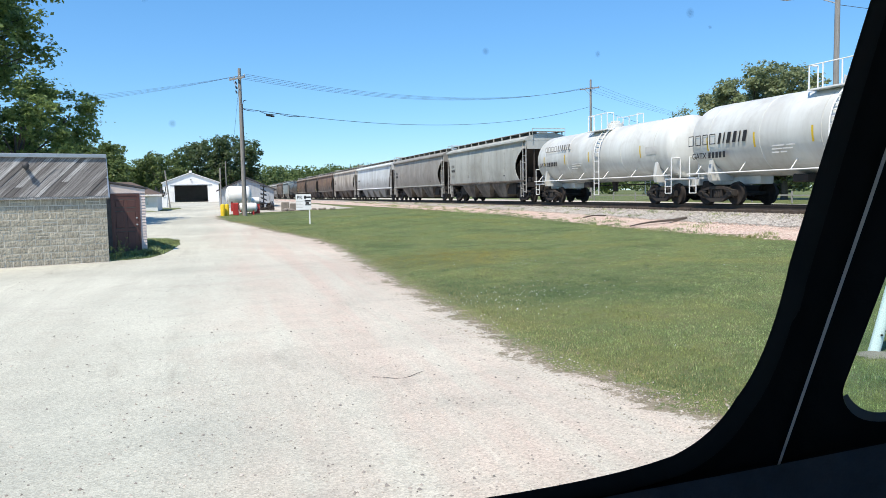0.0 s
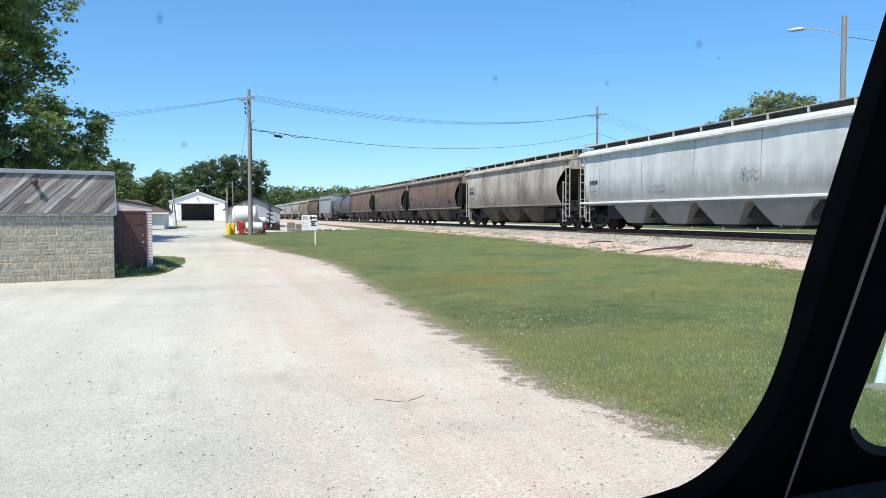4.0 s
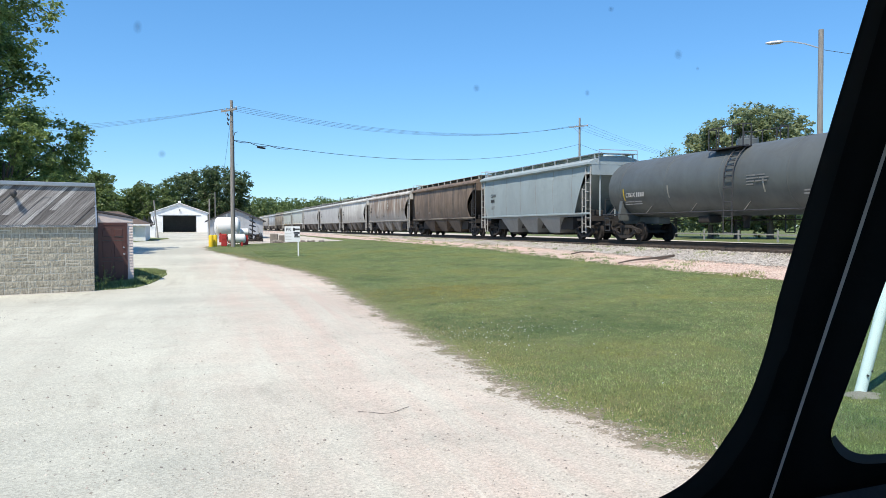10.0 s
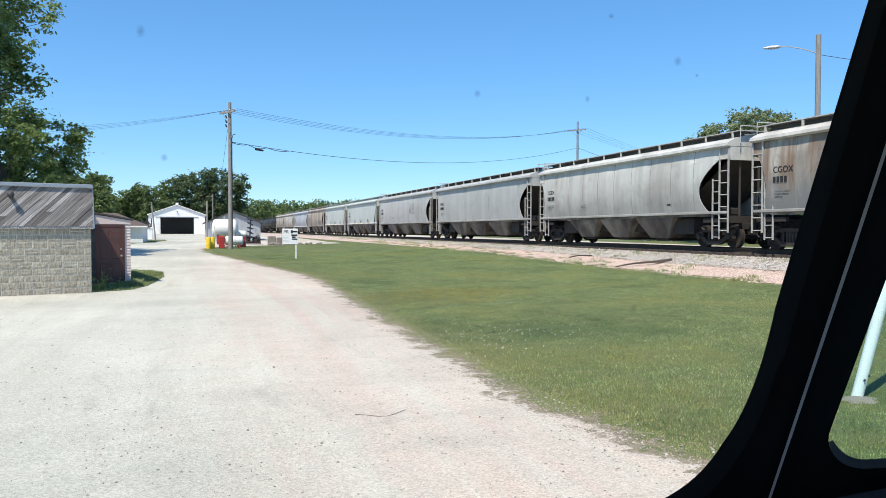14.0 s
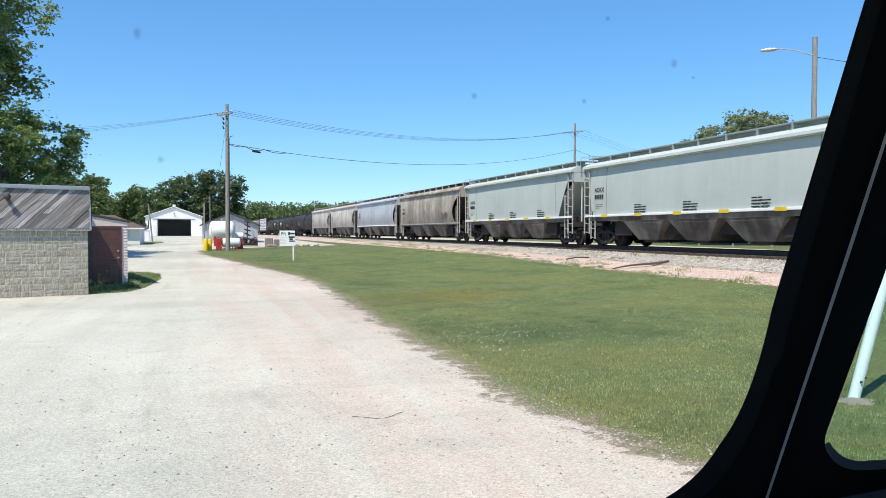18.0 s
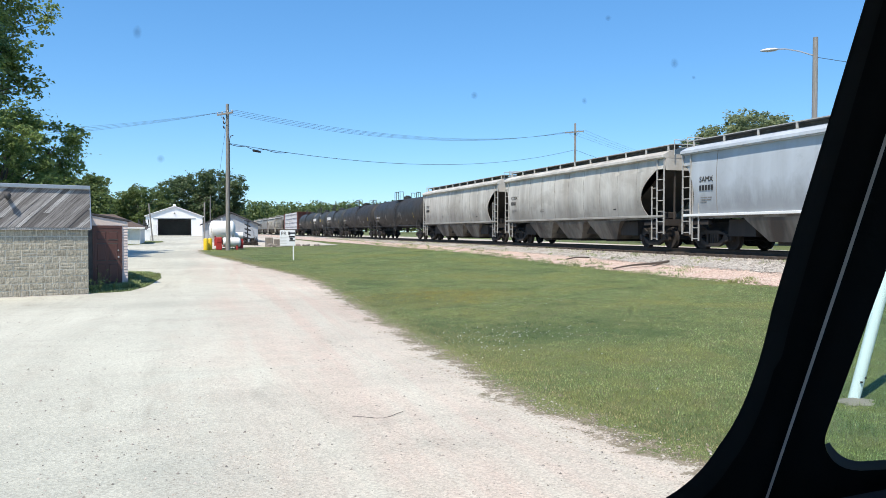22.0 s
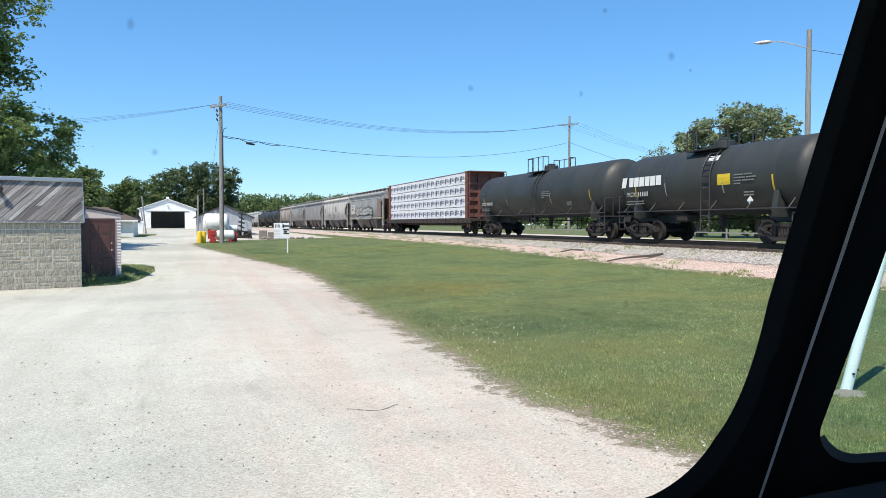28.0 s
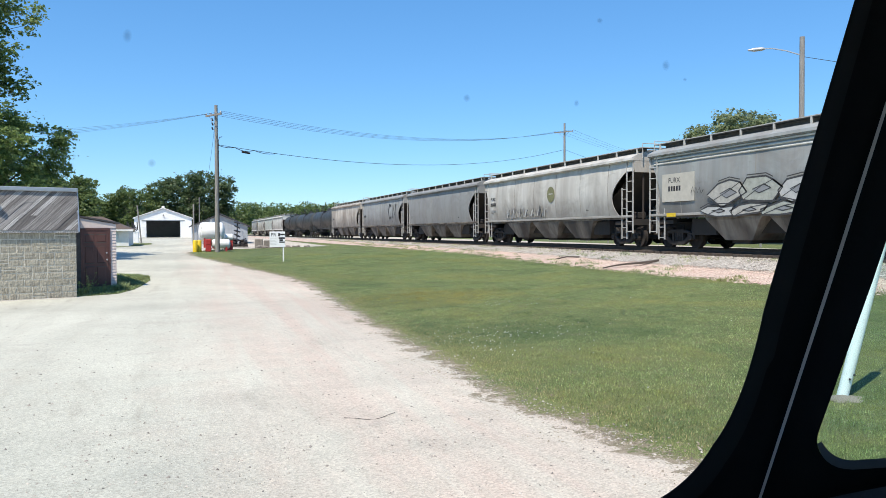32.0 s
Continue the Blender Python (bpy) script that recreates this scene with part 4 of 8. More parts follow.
    part("hatch_trough", Geo().bevel_box(-0.28, 0.28, -hb + 0.6, hb - 0.6, 4.42, 4.54, 0.04), walk_mat, t)
    g = Geo().turn([(-0.015, 0.26), (0.015, 0.26), (0.015, 0.30), (-0.015, 0.30)], (0.45, L / 2 - 0.62, 2.3), (0, 1, 0), 16)
    for i in range(4):
        a = i * math.pi / 2
        g.rod((0.45, L / 2 - 0.62, 2.3), (0.45 + 0.28 * math.cos(a), L / 2 - 0.62, 2.3 + 0.28 * math.sin(a)), 0.012, 4)
    part("brake_wheel", g, "undercarriage", t)
    x = -(1.44 + bulge) - 0.005
    if text:
        letter(t, text, 0.31, text_mat, x, hb - text_in, 2.74)
    if number:
        bars(t, text_mat, x, hb - text_in, 2.60, [[0.5, 0.22] * number], 0.24, 0.21, 0.1)
    bars(t, "stencil_faint", x + 0.03, hb - text_in - 0.05, 2.12, [[3, 0.3, 2], [2.4, 0.4, 2.2], [1.5, 0.3, 1]], 0.13, 0.035, 0.05)
    bars(t, "stencil_faint", x + 0.05, 0.4 * hb, 2.02, [[2, 0.3, 1.6], [1.6, 0.3, 2]], 0.13, 0.035, 0.05)
    bars(t, text_mat if material != "paint_dark_brown" else "stencil_faint", x + 0.07, -0.52 * hb, 2.05, [[2.2], [2.2, 0.3, 0.6], [1.8]], 0.14, 0.07, 0.03)
    return t


def tank_car(name, S0, S1, material, label, radius=1.48, text="", text_mat="white_text", marks="yellow_mark", platform="dark_metal", stout=False):
    L = S1 - S0
    Sc = (S0 + S1) / 2
    t = thing(name, label, "tank car", pose(TRACK_X, run_y(Sc, 0), RAIL_Z), "cars of the freight train")
    CARS.append((t, Sc))
    h = L / 2 - 0.40
    zc = 1.12 + radius
    cap = 0.66
    prof = [(-h, 0.0)]
    for i in range(1, 9):
        a = math.pi / 2 * i / 8
        prof.append((-h + cap * (1 - math.cos(a)), radius * math.sin(a)))
    prof += [(-q[0], q[1]) for q in prof[::-1]]
    shell = part("shell", Geo().turn(prof, (0, 0, zc), (0, 1, 0), 40), material, t, smooth=True)
    for y in np.linspace(-h + 1.6, h - 1.6, 5):
        g = Geo().turn([(y - 0.03, radius - 0.004), (y - 0.02, radius + 0.012), (y + 0.02, radius + 0.012), (y + 0.03, radius - 0.004)], (0, 0, zc), (0, 1, 0), 40)
        part("seam", g, material, shell, smooth=True)
    top = zc + radius
    g = Geo().turn([(top - 0.15, 0.44), (top + 0.20, 0.42), (top + 0.24, 0.36), (top + 0.26, 0.0)], (0, 0, 0), (0, 0, 1), 20)
    g.bevel_box(-0.2, 0.2, -0.2, 0.2, top + 0.22, top + 0.36, 0.04)
    for i in range(6):
        a = i * math.pi / 3
        g.rod((0.40 * math.cos(a), 0.40 * math.sin(a), top + 0.1), (0.40 * math.cos(a), 0.40 * math.sin(a), top + 0.30), 0.025, 5)
    part("manway", g, material, t)
    # platform with handrails on top
    for s in (-1, 1):
        g = Geo()
        g.box(s * 0.90 - 0.25, s * 0.90 + 0.25, -1.0, 1.0, top - 0.18, top - 0.13)
        pts = [(s * 1.08, -1.0), (s * 1.08, -0.4), (s * 1.08, 0.4), (s * 1.08, 1.0)]
        for x, y in pts:
            g.rod((x, y, top - 0.16), (x, y, top + 0.68), 0.028, 5)
        for z in (top + 0.68,):
            g.rod((s * 1.08, -1.0, z), (s * 1.08, 1.0, z), 0.022, 5)
        for e in (-1.0, 1.0):
            g.pipe([(s * 1.08, e, top + 0.68), (s * 0.7, e, top + 0.68), (s * 0.7, e, top - 0.15)], 0.025, 5)
        part("platform", g, platform, t)
    # curved ladders amidships
    for s in (-1, 1):
        g = Geo()
        arc = [(s * (radius + 0.10) * math.cos(a), zc + (radius + 0.10) * math.sin(a)) for a in np.linspace(0.0, 1.05, 7)]
        low = [(s * (radius + 0.10), 0.45), (s * (radius + 0.10), 1.2), (s * (radius + 0.10), 1.9)]
        line = low + arc
        for y in (-0.95, -0.45):
            g.pipe([(x, y, z) for x, z in line], 0.026, 5)
        for i in range(12):
            q = i / 11 * (len(line) - 1)
            j = min(int(q), len(line) - 2)
            f = q - j
            x = line[j][0] * (1 - f) + line[j + 1][0] * f
            z = line[j][1] * (1 - f) + line[j + 1][1] * f
            g.rod((x, -0.95, z), (x, -0.45, z), 0.02, 5)
        part("ladder", g, platform, t)
        # long handrail with brackets
        g = Geo()
        x = s * 1.50
        g.rod((x, -h + 0.2, 1.30), (x, h - 0.2, 1.30), 0.026, 5)
        for y in np.linspace(-h + 0.8, h - 0.8, 6):
            g.rod((x, y, 1.30), (s * 1.15, y + 0.05, zc - radius * 0.62), 0.022, 5)
        part("handrail", g, platform if material != "paint_tank_white" else "white_paint", t)
    for s in (-1, 1):
        # stub sill, bolster saddle, end platform
        g = Geo().bevel_box(-0.32, 0.32, s * (L / 2 - 1.9) - 1.75, s * (L / 2 - 1.9) + 1.4, 0.82, 1.16, 0.03)
        g.prism([(-1.35, 1.0), (1.35, 1.0), (1.42, 1.25), (1.30, 1.95), (1.18, 1.62), (0.6, 1.22), (-0.6, 1.22), (-1.18, 1.62), (-1.30, 1.95), (-1.42, 1.25)], "y", s * (L / 2 - 1.95) - 0.12, s * (L / 2 - 1.95) + 0.12)
        part("saddle", g, material, t)
        g = Geo().box(-1.45, 1.45, s * (L / 2 - 0.85) - 0.22, s * (L / 2 - 0.85) + 0.22, 1.10, 1.16)
        for sx in (-1, 1):
            g.pipe([(sx * 1.42, s * (L / 2 - 0.65), 0.5), (sx * 1.42, s * (L / 2 - 0.65), 2.05), (sx * 0.95, s * (L / 2 - 0.65), 2.05), (sx * 0.95, s * (L / 2 - 0.65), 1.1)], 0.024, 5)
            g.pipe([(sx * 1.42, s * (L / 2 - 1.1), 0.5), (sx * 1.42, s * (L / 2 - 1.1), 1.12)], 0.024, 5)
            for z in (0.5, 0.8):
                g.rod((sx * 1.42, s * (L / 2 - 1.1), z), (sx * 1.42, s * (L / 2 - 0.65), z), 0.02, 5)
        part("end_platform", g, platform, t)
        coupler(t, L, s)
        truck(t, s * (L / 2 - 1.95))
    g = Geo().turn([(0.62, 0.13), (0.95, 0.13), (1.15, 0.22)], (0, 0, 0), (0, 0, 1), 10)
    g.bevel_box(-0.9, -0.2, 1.2, 1.9, 0.85, 1.15, 0.05)
    g.rod((0.4, -3.2, 0.95), (0.4, 3.2, 0.95), 0.03, 6)
    part("bottom_outlet", g, "undercarriage", t)
    return t


def mark_on_tank(t, radius, y, z, w, h, material, name="stencil_panel"):
    """A thin bent plate of paint that follows the shell."""
    zc = 1.12 + radius
    g = Geo()
    zz = np.linspace(z, z + h, 4)
    rows = []
    for q in zz:
        a = max(-0.98, min(0.98, (q - zc) / radius))
        x = -(radius + 0.010) * math.sqrt(1 - a * a)
        rows.append([(x, y, q), (x, y - w, q)])
    g.loft(rows, closed=False)
    return part(name, g, material, t)


tankA = tank_car("tank_car", -245.2, -229.6, "paint_tank_white", "white tank car with black lettering and yellow marks", 1.52, platform="white_paint")
tankB = tank_car("tank_car", -229.6, -214.1, "paint_tank_white", "white tank car streaked with grey, black lettering", 1.45, platform="white_paint")
hopper("hopper_car", -214.1, -196.6, "paint_grey", "grey covered hopper car with weathered curved sides", text="CEFX", sill="bay_dirty")
hopper("hopper_car", -196.6, -177.2, "paint_dull_grey", "dull warm grey covered hopper car with faint weld seams", text="CEFX", sill="paint_lightgrey", bay="bay_dirty")
h_w = hopper("hopper_car", -177.2, -155.6, "paint_white_blue", "white covered hopper car with four bays and dark scuffs", bays=4, text="", sill="white_paint", seams=5, bay="paint_mid_grey", straight=True, bulge=0.06)
hopper("hopper_car", -155.6, -136.0, "paint_cream", "cream covered hopper car with heavy dark streaks below", text="CEFX", sill="paint_cream", bay="bay_brown")
h_b1 = hopper("hopper_car", -136.0, -117.0, "paint_brown", "rust-brown covered hopper car with a green emblem", text_mat="stencil_dark", text="", sill="paint_cream", bay="bay_brown", ladder="dark_metal")
h_b2 = hopper("hopper_car", -117.0, -99.4, "paint_brown_grey", "dark brown covered hopper car with dusty sides", number=4, text_mat="stencil_dark", text="CGOX", sill="bay_dirty", bay="bay_brown", ladder="dark_metal")
h_b3 = hopper("hopper_car", -99.4, -81.8, "paint_brown", "brown covered hopper car with an old round emblem", number=4, text_mat="stencil_dark", text="CGEX", sill="paint_tan_grey", bay="bay_brown", ladder="dark_metal")
tankC = tank_car("tank_car", -81.8, -63.5, "paint_tank_grey", "dark grey tank car with white lettering", 1.42)
hopper("hopper_car", -63.5, -46.7, "paint_blue_grey", "blue-grey covered hopper car with clean smooth sides", number=4, text="CGOX", sill="paint_blue_grey", bulge=0.08, seams=6, bay="paint_mid_grey", straight=True, end="paint_blue_grey", board="galvanised", text_in=1.75)
hopper("hopper_car", -46.7, -28.8, "paint_dark_brown", "dark brown covered hopper car coated in soot", text="", number=0, sill="bay_dirty", bay="bay_brown", ladder="dark_metal")
h_r = hopper("hopper_car", -28.8, -9.6, "paint_rusty", "grey covered hopper car with orange rust runs and an emblem", number=4, text="CGOX", sill="paint_warm_white", bay="bay_light")
hopper("hopper_car", -9.6, 8.0, "paint_pale", "pale grey covered hopper car with ribbed weld lines", text="CGEX", sill="paint_pale")
hopper("hopper_car", 8.0, 27.9, "paint_silver", "smooth light grey covered hopper car", text="SAMX", sill="paint_pale", seams=4, bulge=0.09)
h_a = hopper("hopper_car", 27.9, 48.5, "paint_silver", "light grey covered hopper car with black scrawl on its side", text="SAMX", sill="paint_pale")
for a, b in ((48.5, 67.1), (67.1, 84.9)):
    h = hopper("hopper_car", a, b, "paint_mint", "pale mint covered hopper car with white sill and yellow marks", text="AOKX", sill="white_paint", bulge=0.05, seams=2, bay="bay_dirty", straight=True, end="paint_mint", board="galvanised", sz=1.52, text_in=1.0)
    for i in range(5):
        y = (b - a) / 2 - 2.4 - i * 2.9
        part("reflector", Geo().box(-1.568, -1.562, y - 0.55, y, 1.45, 1.59), "yellow_mark", h)
    for q in (0.0, 3.6, 7.6):
        bars(h, "black_text", -1.51, (b - a) / 2 - 5.2 - q, 2.0, [[2, 0.3, 1.4], [3.5, 0.3, 3], [3.2, 0.2, 2.4], [3, 0.4, 3]], 0.14, 0.05, 0.06)
h_t = hopper("hopper_car", 84.9, 103.4, "paint_tan_grey", "tan-grey covered hopper car with brown streaks", text="CGEX", sill="paint_warm_white")
hopper("hopper_car", 103.4, 123.6, "paint_sky", "pale sky-blue covered hopper car with smooth sides", text="SAMX", sill="white_paint", seams=3, bulge=0.08)
hopper("hopper_car", 123.6, 142.1, "paint_warm_white", "off-white covered hopper car with dirty weld seams", number=4, text="CGOX", sill="paint_warm_white")
hopper("hopper_car", 142.1, 160.3, "paint_warm_white", "off-white covered hopper car with dark streaks near the ends", text="CGEX", sill="paint_warm_white")
tankD = tank_car("tank_car", 160.3, 179.9, "paint_tank_dusty", "dusty black tank car with white lettering", 1.48)
tankE = tank_car("tank_car", 179.9, 198.7, "paint_tank_dusty", "dusty black tank car with yellow marks", 1.46)
tankF = tank_car("tank_car", 198.7, 212.3, "paint_tank_black", "short black tank car with white lettering", 1.40)
tankG = tank_car("tank_car", 212.3, 224.7, "paint_tank_black", "short black tank car with a yellow panel", 1.40)
tankH = tank_car("tank_car", 224.7, 242.8, "paint_tank_black", "long black tank car with white lettering", 1.46)
h_f = hopper("hopper_car", 267.6, 285.8, "paint_steel_grey", "grey covered hopper car with graffiti and a yellow marker", text="FURX", sill="paint_warm_white", seams=4, bulge=0.10, bay="bay_dirty", text_in=1.35)
h_g = hopper("hopper_car", 285.8, 304.5, "paint_warm_white", "off-white covered hopper car with a green emblem", text="FURX", sill="paint_warm_white", seams=6)
hopper("hopper_car", 304.5, 322.8, "paint_mid_grey", "mid-grey covered hopper car with plain sides", text="", sill="bay_dirty", number=0)
h_c = hopper("hopper_car", 322.8, 340.7, "paint_steel_grey", "blue-grey covered hopper car with large black letters", text="", sill="bay_dirty")
hopper("hopper_car", 340.7, 359.0, "paint_cream", "beige covered hopper car with a grimy lower side", text="", sill="bay_dirty")
for a, b in ((359.0, 376.2), (376.2, 393.4), (393.4, 410.6)):
    tank_car("tank_car", a, b, "paint_tank_black", "black tank car with a dusty top", 1.46)
for i, m in enumerate(("paint_pale", "paint_mint", "paint_pale", "paint_steel_grey")):
    hopper("hopper_car", 410.6 + 18.2 * i, 428.8 + 18.2 * i, m, "light covered hopper car at the tail of the train", text="", number=0)


def lumber_car(S0, S1):
    """Centre-beam flat car with bulkheads and wrapped packs of boards."""
    L = S1 - S0
    Sc = (S0 + S1) / 2
    t = thing("lumber_car", "oxide-red centre-beam flat car loaded with white-wrapped lumber", "flat car", pose(TRACK_X, run_y(Sc, 0), RAIL_Z), "cars of the freight train")
    CARS.append((t, Sc))
    g = Geo().bevel_box(-1.45, 1.45, -L / 2 + 0.7, L / 2 - 0.7, 0.95, 1.15, 0.03)
    for s in (-1, 1):
        g.box(s * 1.45 - 0.05, s * 1.45 + 0.05, -L / 2 + 0.7, L / 2 - 0.7, 0.82, 1.18)
        for y in np.linspace(-L / 2 + 1.2, L / 2 - 1.2, 24):
            g.box(s * 1.49 - 0.05, s * 1.49 + 0.05, y - 0.07, y + 0.07, 0.86, 1.14)
    g.box(-0.25, 0.25, -L / 2 + 0.8, L / 2 - 0.8, 0.62, 0.95)
    part("deck", g, "deck_brown", t)
    g = Geo().box(-0.09, 0.09, -L / 2 + 1.6, L / 2 - 1.6, 4.36, 4.58)
    for y in np.linspace(-L / 2 + 2.2, L / 2 - 2.2, 11):
        g.box(-0.07, 0.07, y - 0.1, y + 0.1, 1.15, 4.4)
    g.box(-1.4, 1.4, -L / 2 + 1.6, L / 2 - 1.6, 4.56, 4.62)
    part("centre_beam", g, "paint_oxide", t)
    for s in (-1, 1):
        y = s * (L / 2 - 1.55)
        bh = part("bulkhead", Geo().box(-1.45, 1.45, y - s * 0.02 - 0.02, y - s * 0.02 + 0.02, 1.15, 4.6), "paint_oxide", t)
        for x in (-1.42, -0.5, 0.5, 1.42):
            part("post", Geo().box(x - 0.09, x + 0.09, y - 0.16, y + 0.16, 1.15, 4.62), "paint_oxide", bh)
        for z in (1.35, 1.95, 2.55, 3.15, 3.75, 4.5):
            part("beam", Geo().box(-1.45, 1.45, y - 0.13, y + 0.13, z - 0.09, z + 0.09), "paint_oxide", bh)
        part("cap", Geo().box(-1.5, 1.5, *sorted((y - s * 0.3, y + s * 0.7)), 4.58, 4.64), "paint_oxide", bh)
        for sx in (-1, 1):
            part("ladder", ladder_geo(0.5, 4.5, 0.42, 12), "paint_oxide", t, m=pose(sx * 1.47, y + s * 0.25 - (0.0 if s > 0 else 0.42), 0))
        coupler(t, L, s)
        truck(t, s * (L / 2 - 2.4))
    # wrapped packs: four tiers, nine lengths, two sides
    rng = random.Random(4)
    y0, y1 = -L / 2 + 1.85, L / 2 - 1.85
    n = 9
    for s in (-1, 1):
        for tier in range(4):
            for i in range(n):
                a = y0 + (y1 - y0) * i / n + 0.02
                b = y0 + (y1 - y0) * (i + 1) / n - 0.02
                z0 = 1.17 + tier * 0.845
                out = 1.42 + rng.uniform(-0.02, 0.03)
                g = Geo()
                xs = sorted((s * 0.12, s * out))
                nz, ny = 8, 16
                rows = []
                for jz in range(nz + 1):
                    z = z0 + 0.03 + 0.80 * jz / nz
                    row = []
                    for jy in range(ny + 1):
                        y = a + (b - a) * jy / ny
                        e = 0.0 if jz in (0, nz) or jy in (0, ny) else 1.0
                        dx = e * (0.030 * noise.noise((y * 2.1 + z, z * 6.0, tier + s * 7)) + 0.022 * noise.noise((y * 9.0, z * 2.0, tier)))
                        row.append((s * (out + dx), y, z))
                    rows.append(row)
                g.loft(rows, closed=False)
                g.box(xs[0] + (0.01 if s > 0 else 0.004), xs[1] - (0.004 if s > 0 else 0.01), a, b, z0 + 0.028, z0 + 0.83)
                p = part("lumber_pack", g, "wrap", t)
                if s < 0:
                    w = (b - a) / 2
                    for q in range(2):
                        yc = b - w * (q + 0.5)
                        e = Geo()
                        zm = z0 + 0.42
                        x = -out - 0.028
                        for u0, u1, v0, v1 in ((-0.46, -0.34, -0.04, 0.12), (-0.44, -0.16, -0.20, -0.12), (-0.30, -0.20, -0.12, 0.10), (-0.30, -0.06, 0.10, 0.20), (-0.18, -0.08, -0.06, 0.02)):
                            e.box(x - 0.003, x + 0.003, yc - u1, yc - u0, zm + v0, zm + v1)
                        part("emblem", e, "wrap_blue", p)
                        for v0, w2 in ((0.08, 0.34), (-0.05, 0.42)):
                            for u0, u1 in ((0.0, 0.26), (0.32, 0.62), (0.68, 1.0)):
                                part("stencil_bar", Geo().box(x - 0.003, x + 0.003, yc - 0.04 - w2 * u1, yc - 0.04 - w2 * u0, zm + v0, zm + v0 + 0.075), "wrap_dark", p)
    return t


k = Nodes("wrap", 0.42)
v = k.coord()
n = k.noise(v, 2.0, 5, 0.7, 0.8)
k.color(k.mix(k.ramp(n, [(0.45, 0.0), (0.75, 0.4)]), (0.84, 0.85, 0.87), (0.62, 0.64, 0.68)))
k.bump(k.noise(k.coord((1, 1.6, 5.0)), 1.6, 6, 0.7, 1.2), 0.9, 0.09)
plain("wrap_blue", (0.06, 0.065, 0.11), 0.5, 0, 0.1, 4)
plain("deck_brown", (0.042, 0.030, 0.026), 0.8, 0, 0.35, 4, 0.2)
plain("wrap_dark", (0.22, 0.23, 0.29), 0.5, 0, 0.1, 4)
lumber_car(242.8, 267.6)


# lettering and marks -----------------------------------------------------


def disc(t, y, z, r, material, x, name="emblem", n=20, hole=0.0):
    g = Geo()
    ring = [(r * math.cos(2 * math.pi * i / n), r * math.sin(2 * math.pi * i / n)) for i in range(n)]
    if hole:
        vs = [(a, b, 0) for a, b in ring] + [(a * hole, b * hole, 0) for a, b in ring]
        g.add(vs, [(i, (i + 1) % n, n + (i + 1) % n, n + i) for i in range(n)])
    else:
        g.add([(a, b, 0) for a, b in ring], [tuple(range(n))])
    o = part(name, g, material, t)
    o.matrix_basis = on_side(x, y, z)
    return o


def stroke(t, pts, w, material, x, y, z, name="graffiti_stroke"):
    """A flat painted line through pts."""
    g = Geo()
    L2, R2 = [], []
    for i, p in enumerate(pts):
        a = Vector(pts[max(0, i - 1)])
        b = Vector(pts[min(len(pts) - 1, i + 1)])
        d = (b - a).normalized()
        n = Vector((-d.y, d.x)) * w / 2
        L2.append((p[0] + n.x, p[1] + n.y, 0))
        R2.append((p[0] - n.x, p[1] - n.y, 0))
    g.loft([L2, R2], closed=False)
    o = part(name, g, material, t)
    o.matrix_basis = on_side(x, y, z)
    return o


plain("emblem_shade", (0.13, 0.115, 0.085), 0.8, 0, 0.5, 5)
plain("emblem_green", (0.10, 0.17, 0.05), 0.6, 0, 0.25, 4)
plain("emblem_olive", (0.20, 0.20, 0.10), 0.7, 0, 0.3, 4)
plain("emblem_pale", (0.50, 0.48, 0.42), 0.7, 0, 0.3, 4)
plain("emblem_dark", (0.11, 0.09, 0.075), 0.7, 0, 0.3, 4)
plain("patch_tan", (0.34, 0.32, 0.275), 0.7, 0, 0.15, 3)
plain("patch_grey", (0.55, 0.55, 0.53), 0.6, 0, 0.15, 3)
plain("patch_brown", (0.20, 0.155, 0.125), 0.8, 0, 0.3, 3)
plain("patch_beige", (0.50, 0.475, 0.41), 0.7, 0, 0.12, 3)
plain("spray_green", (0.36, 0.375, 0.33), 0.6, 0, 0.25, 5)
plain("spray_beige", (0.42, 0.41, 0.37), 0.6, 0, 0.25, 5)
plain("spray_white", (0.46, 0.465, 0.45), 0.6, 0, 0.15, 5)
plain("spray_black", (0.05, 0.05, 0.052), 0.6, 0, 0.15, 5)
plain("spray_grey", (0.24, 0.25, 0.26), 0.6, 0, 0.15, 5)

hx = -1.575
disc(h_b1, -0.48, 3.0, 0.26, "emblem_olive", hx - 0.008)
part("emblem_leaf", Geo().add([(-0.05, 0.0, 0), (0.28, 0.10, 0), (0.06, 0.34, 0), (-0.1, 0.2, 0)], [(0, 1, 2, 3)]), "emblem_green", h_b1).matrix_basis = on_side(hx - 0.012, -0.4, 3.0)
disc(h_b3, -0.7, 3.06, 0.48, "emblem_dark", hx - 0.008, hole=0.88)
disc(h_b3, -0.7, 3.06, 0.42, "emblem_shade", hx - 0.007)
part("emblem_leaf", Geo().add([(-0.30, -0.02, 0), (-0.1, 0.12, 0), (0.28, 0.16, 0), (0.1, 0.0, 0), (-0.1, -0.08, 0)], [(0, 1, 2, 3, 4)]), "patch_tan", h_b3).matrix_basis = on_side(hx - 0.012, -0.7, 3.0)
disc(h_r, -0.42, 3.02, 0.46, "emblem_dark", hx - 0.008)
disc(h_r, -0.42, 3.06, 0.40, "emblem_pale", hx - 0.010, hole=0.80)
part("emblem_leaf", Geo().add([(-0.22, 0.02, 0), (0.0, 0.16, 0), (0.34, 0.16, 0), (0.34, -0.08, 0), (0.0, -0.08, 0)], [(0, 1, 2, 3, 4)]), "emblem_pale", h_r).matrix_basis = on_side(hx - 0.015, -0.42, 3.02)
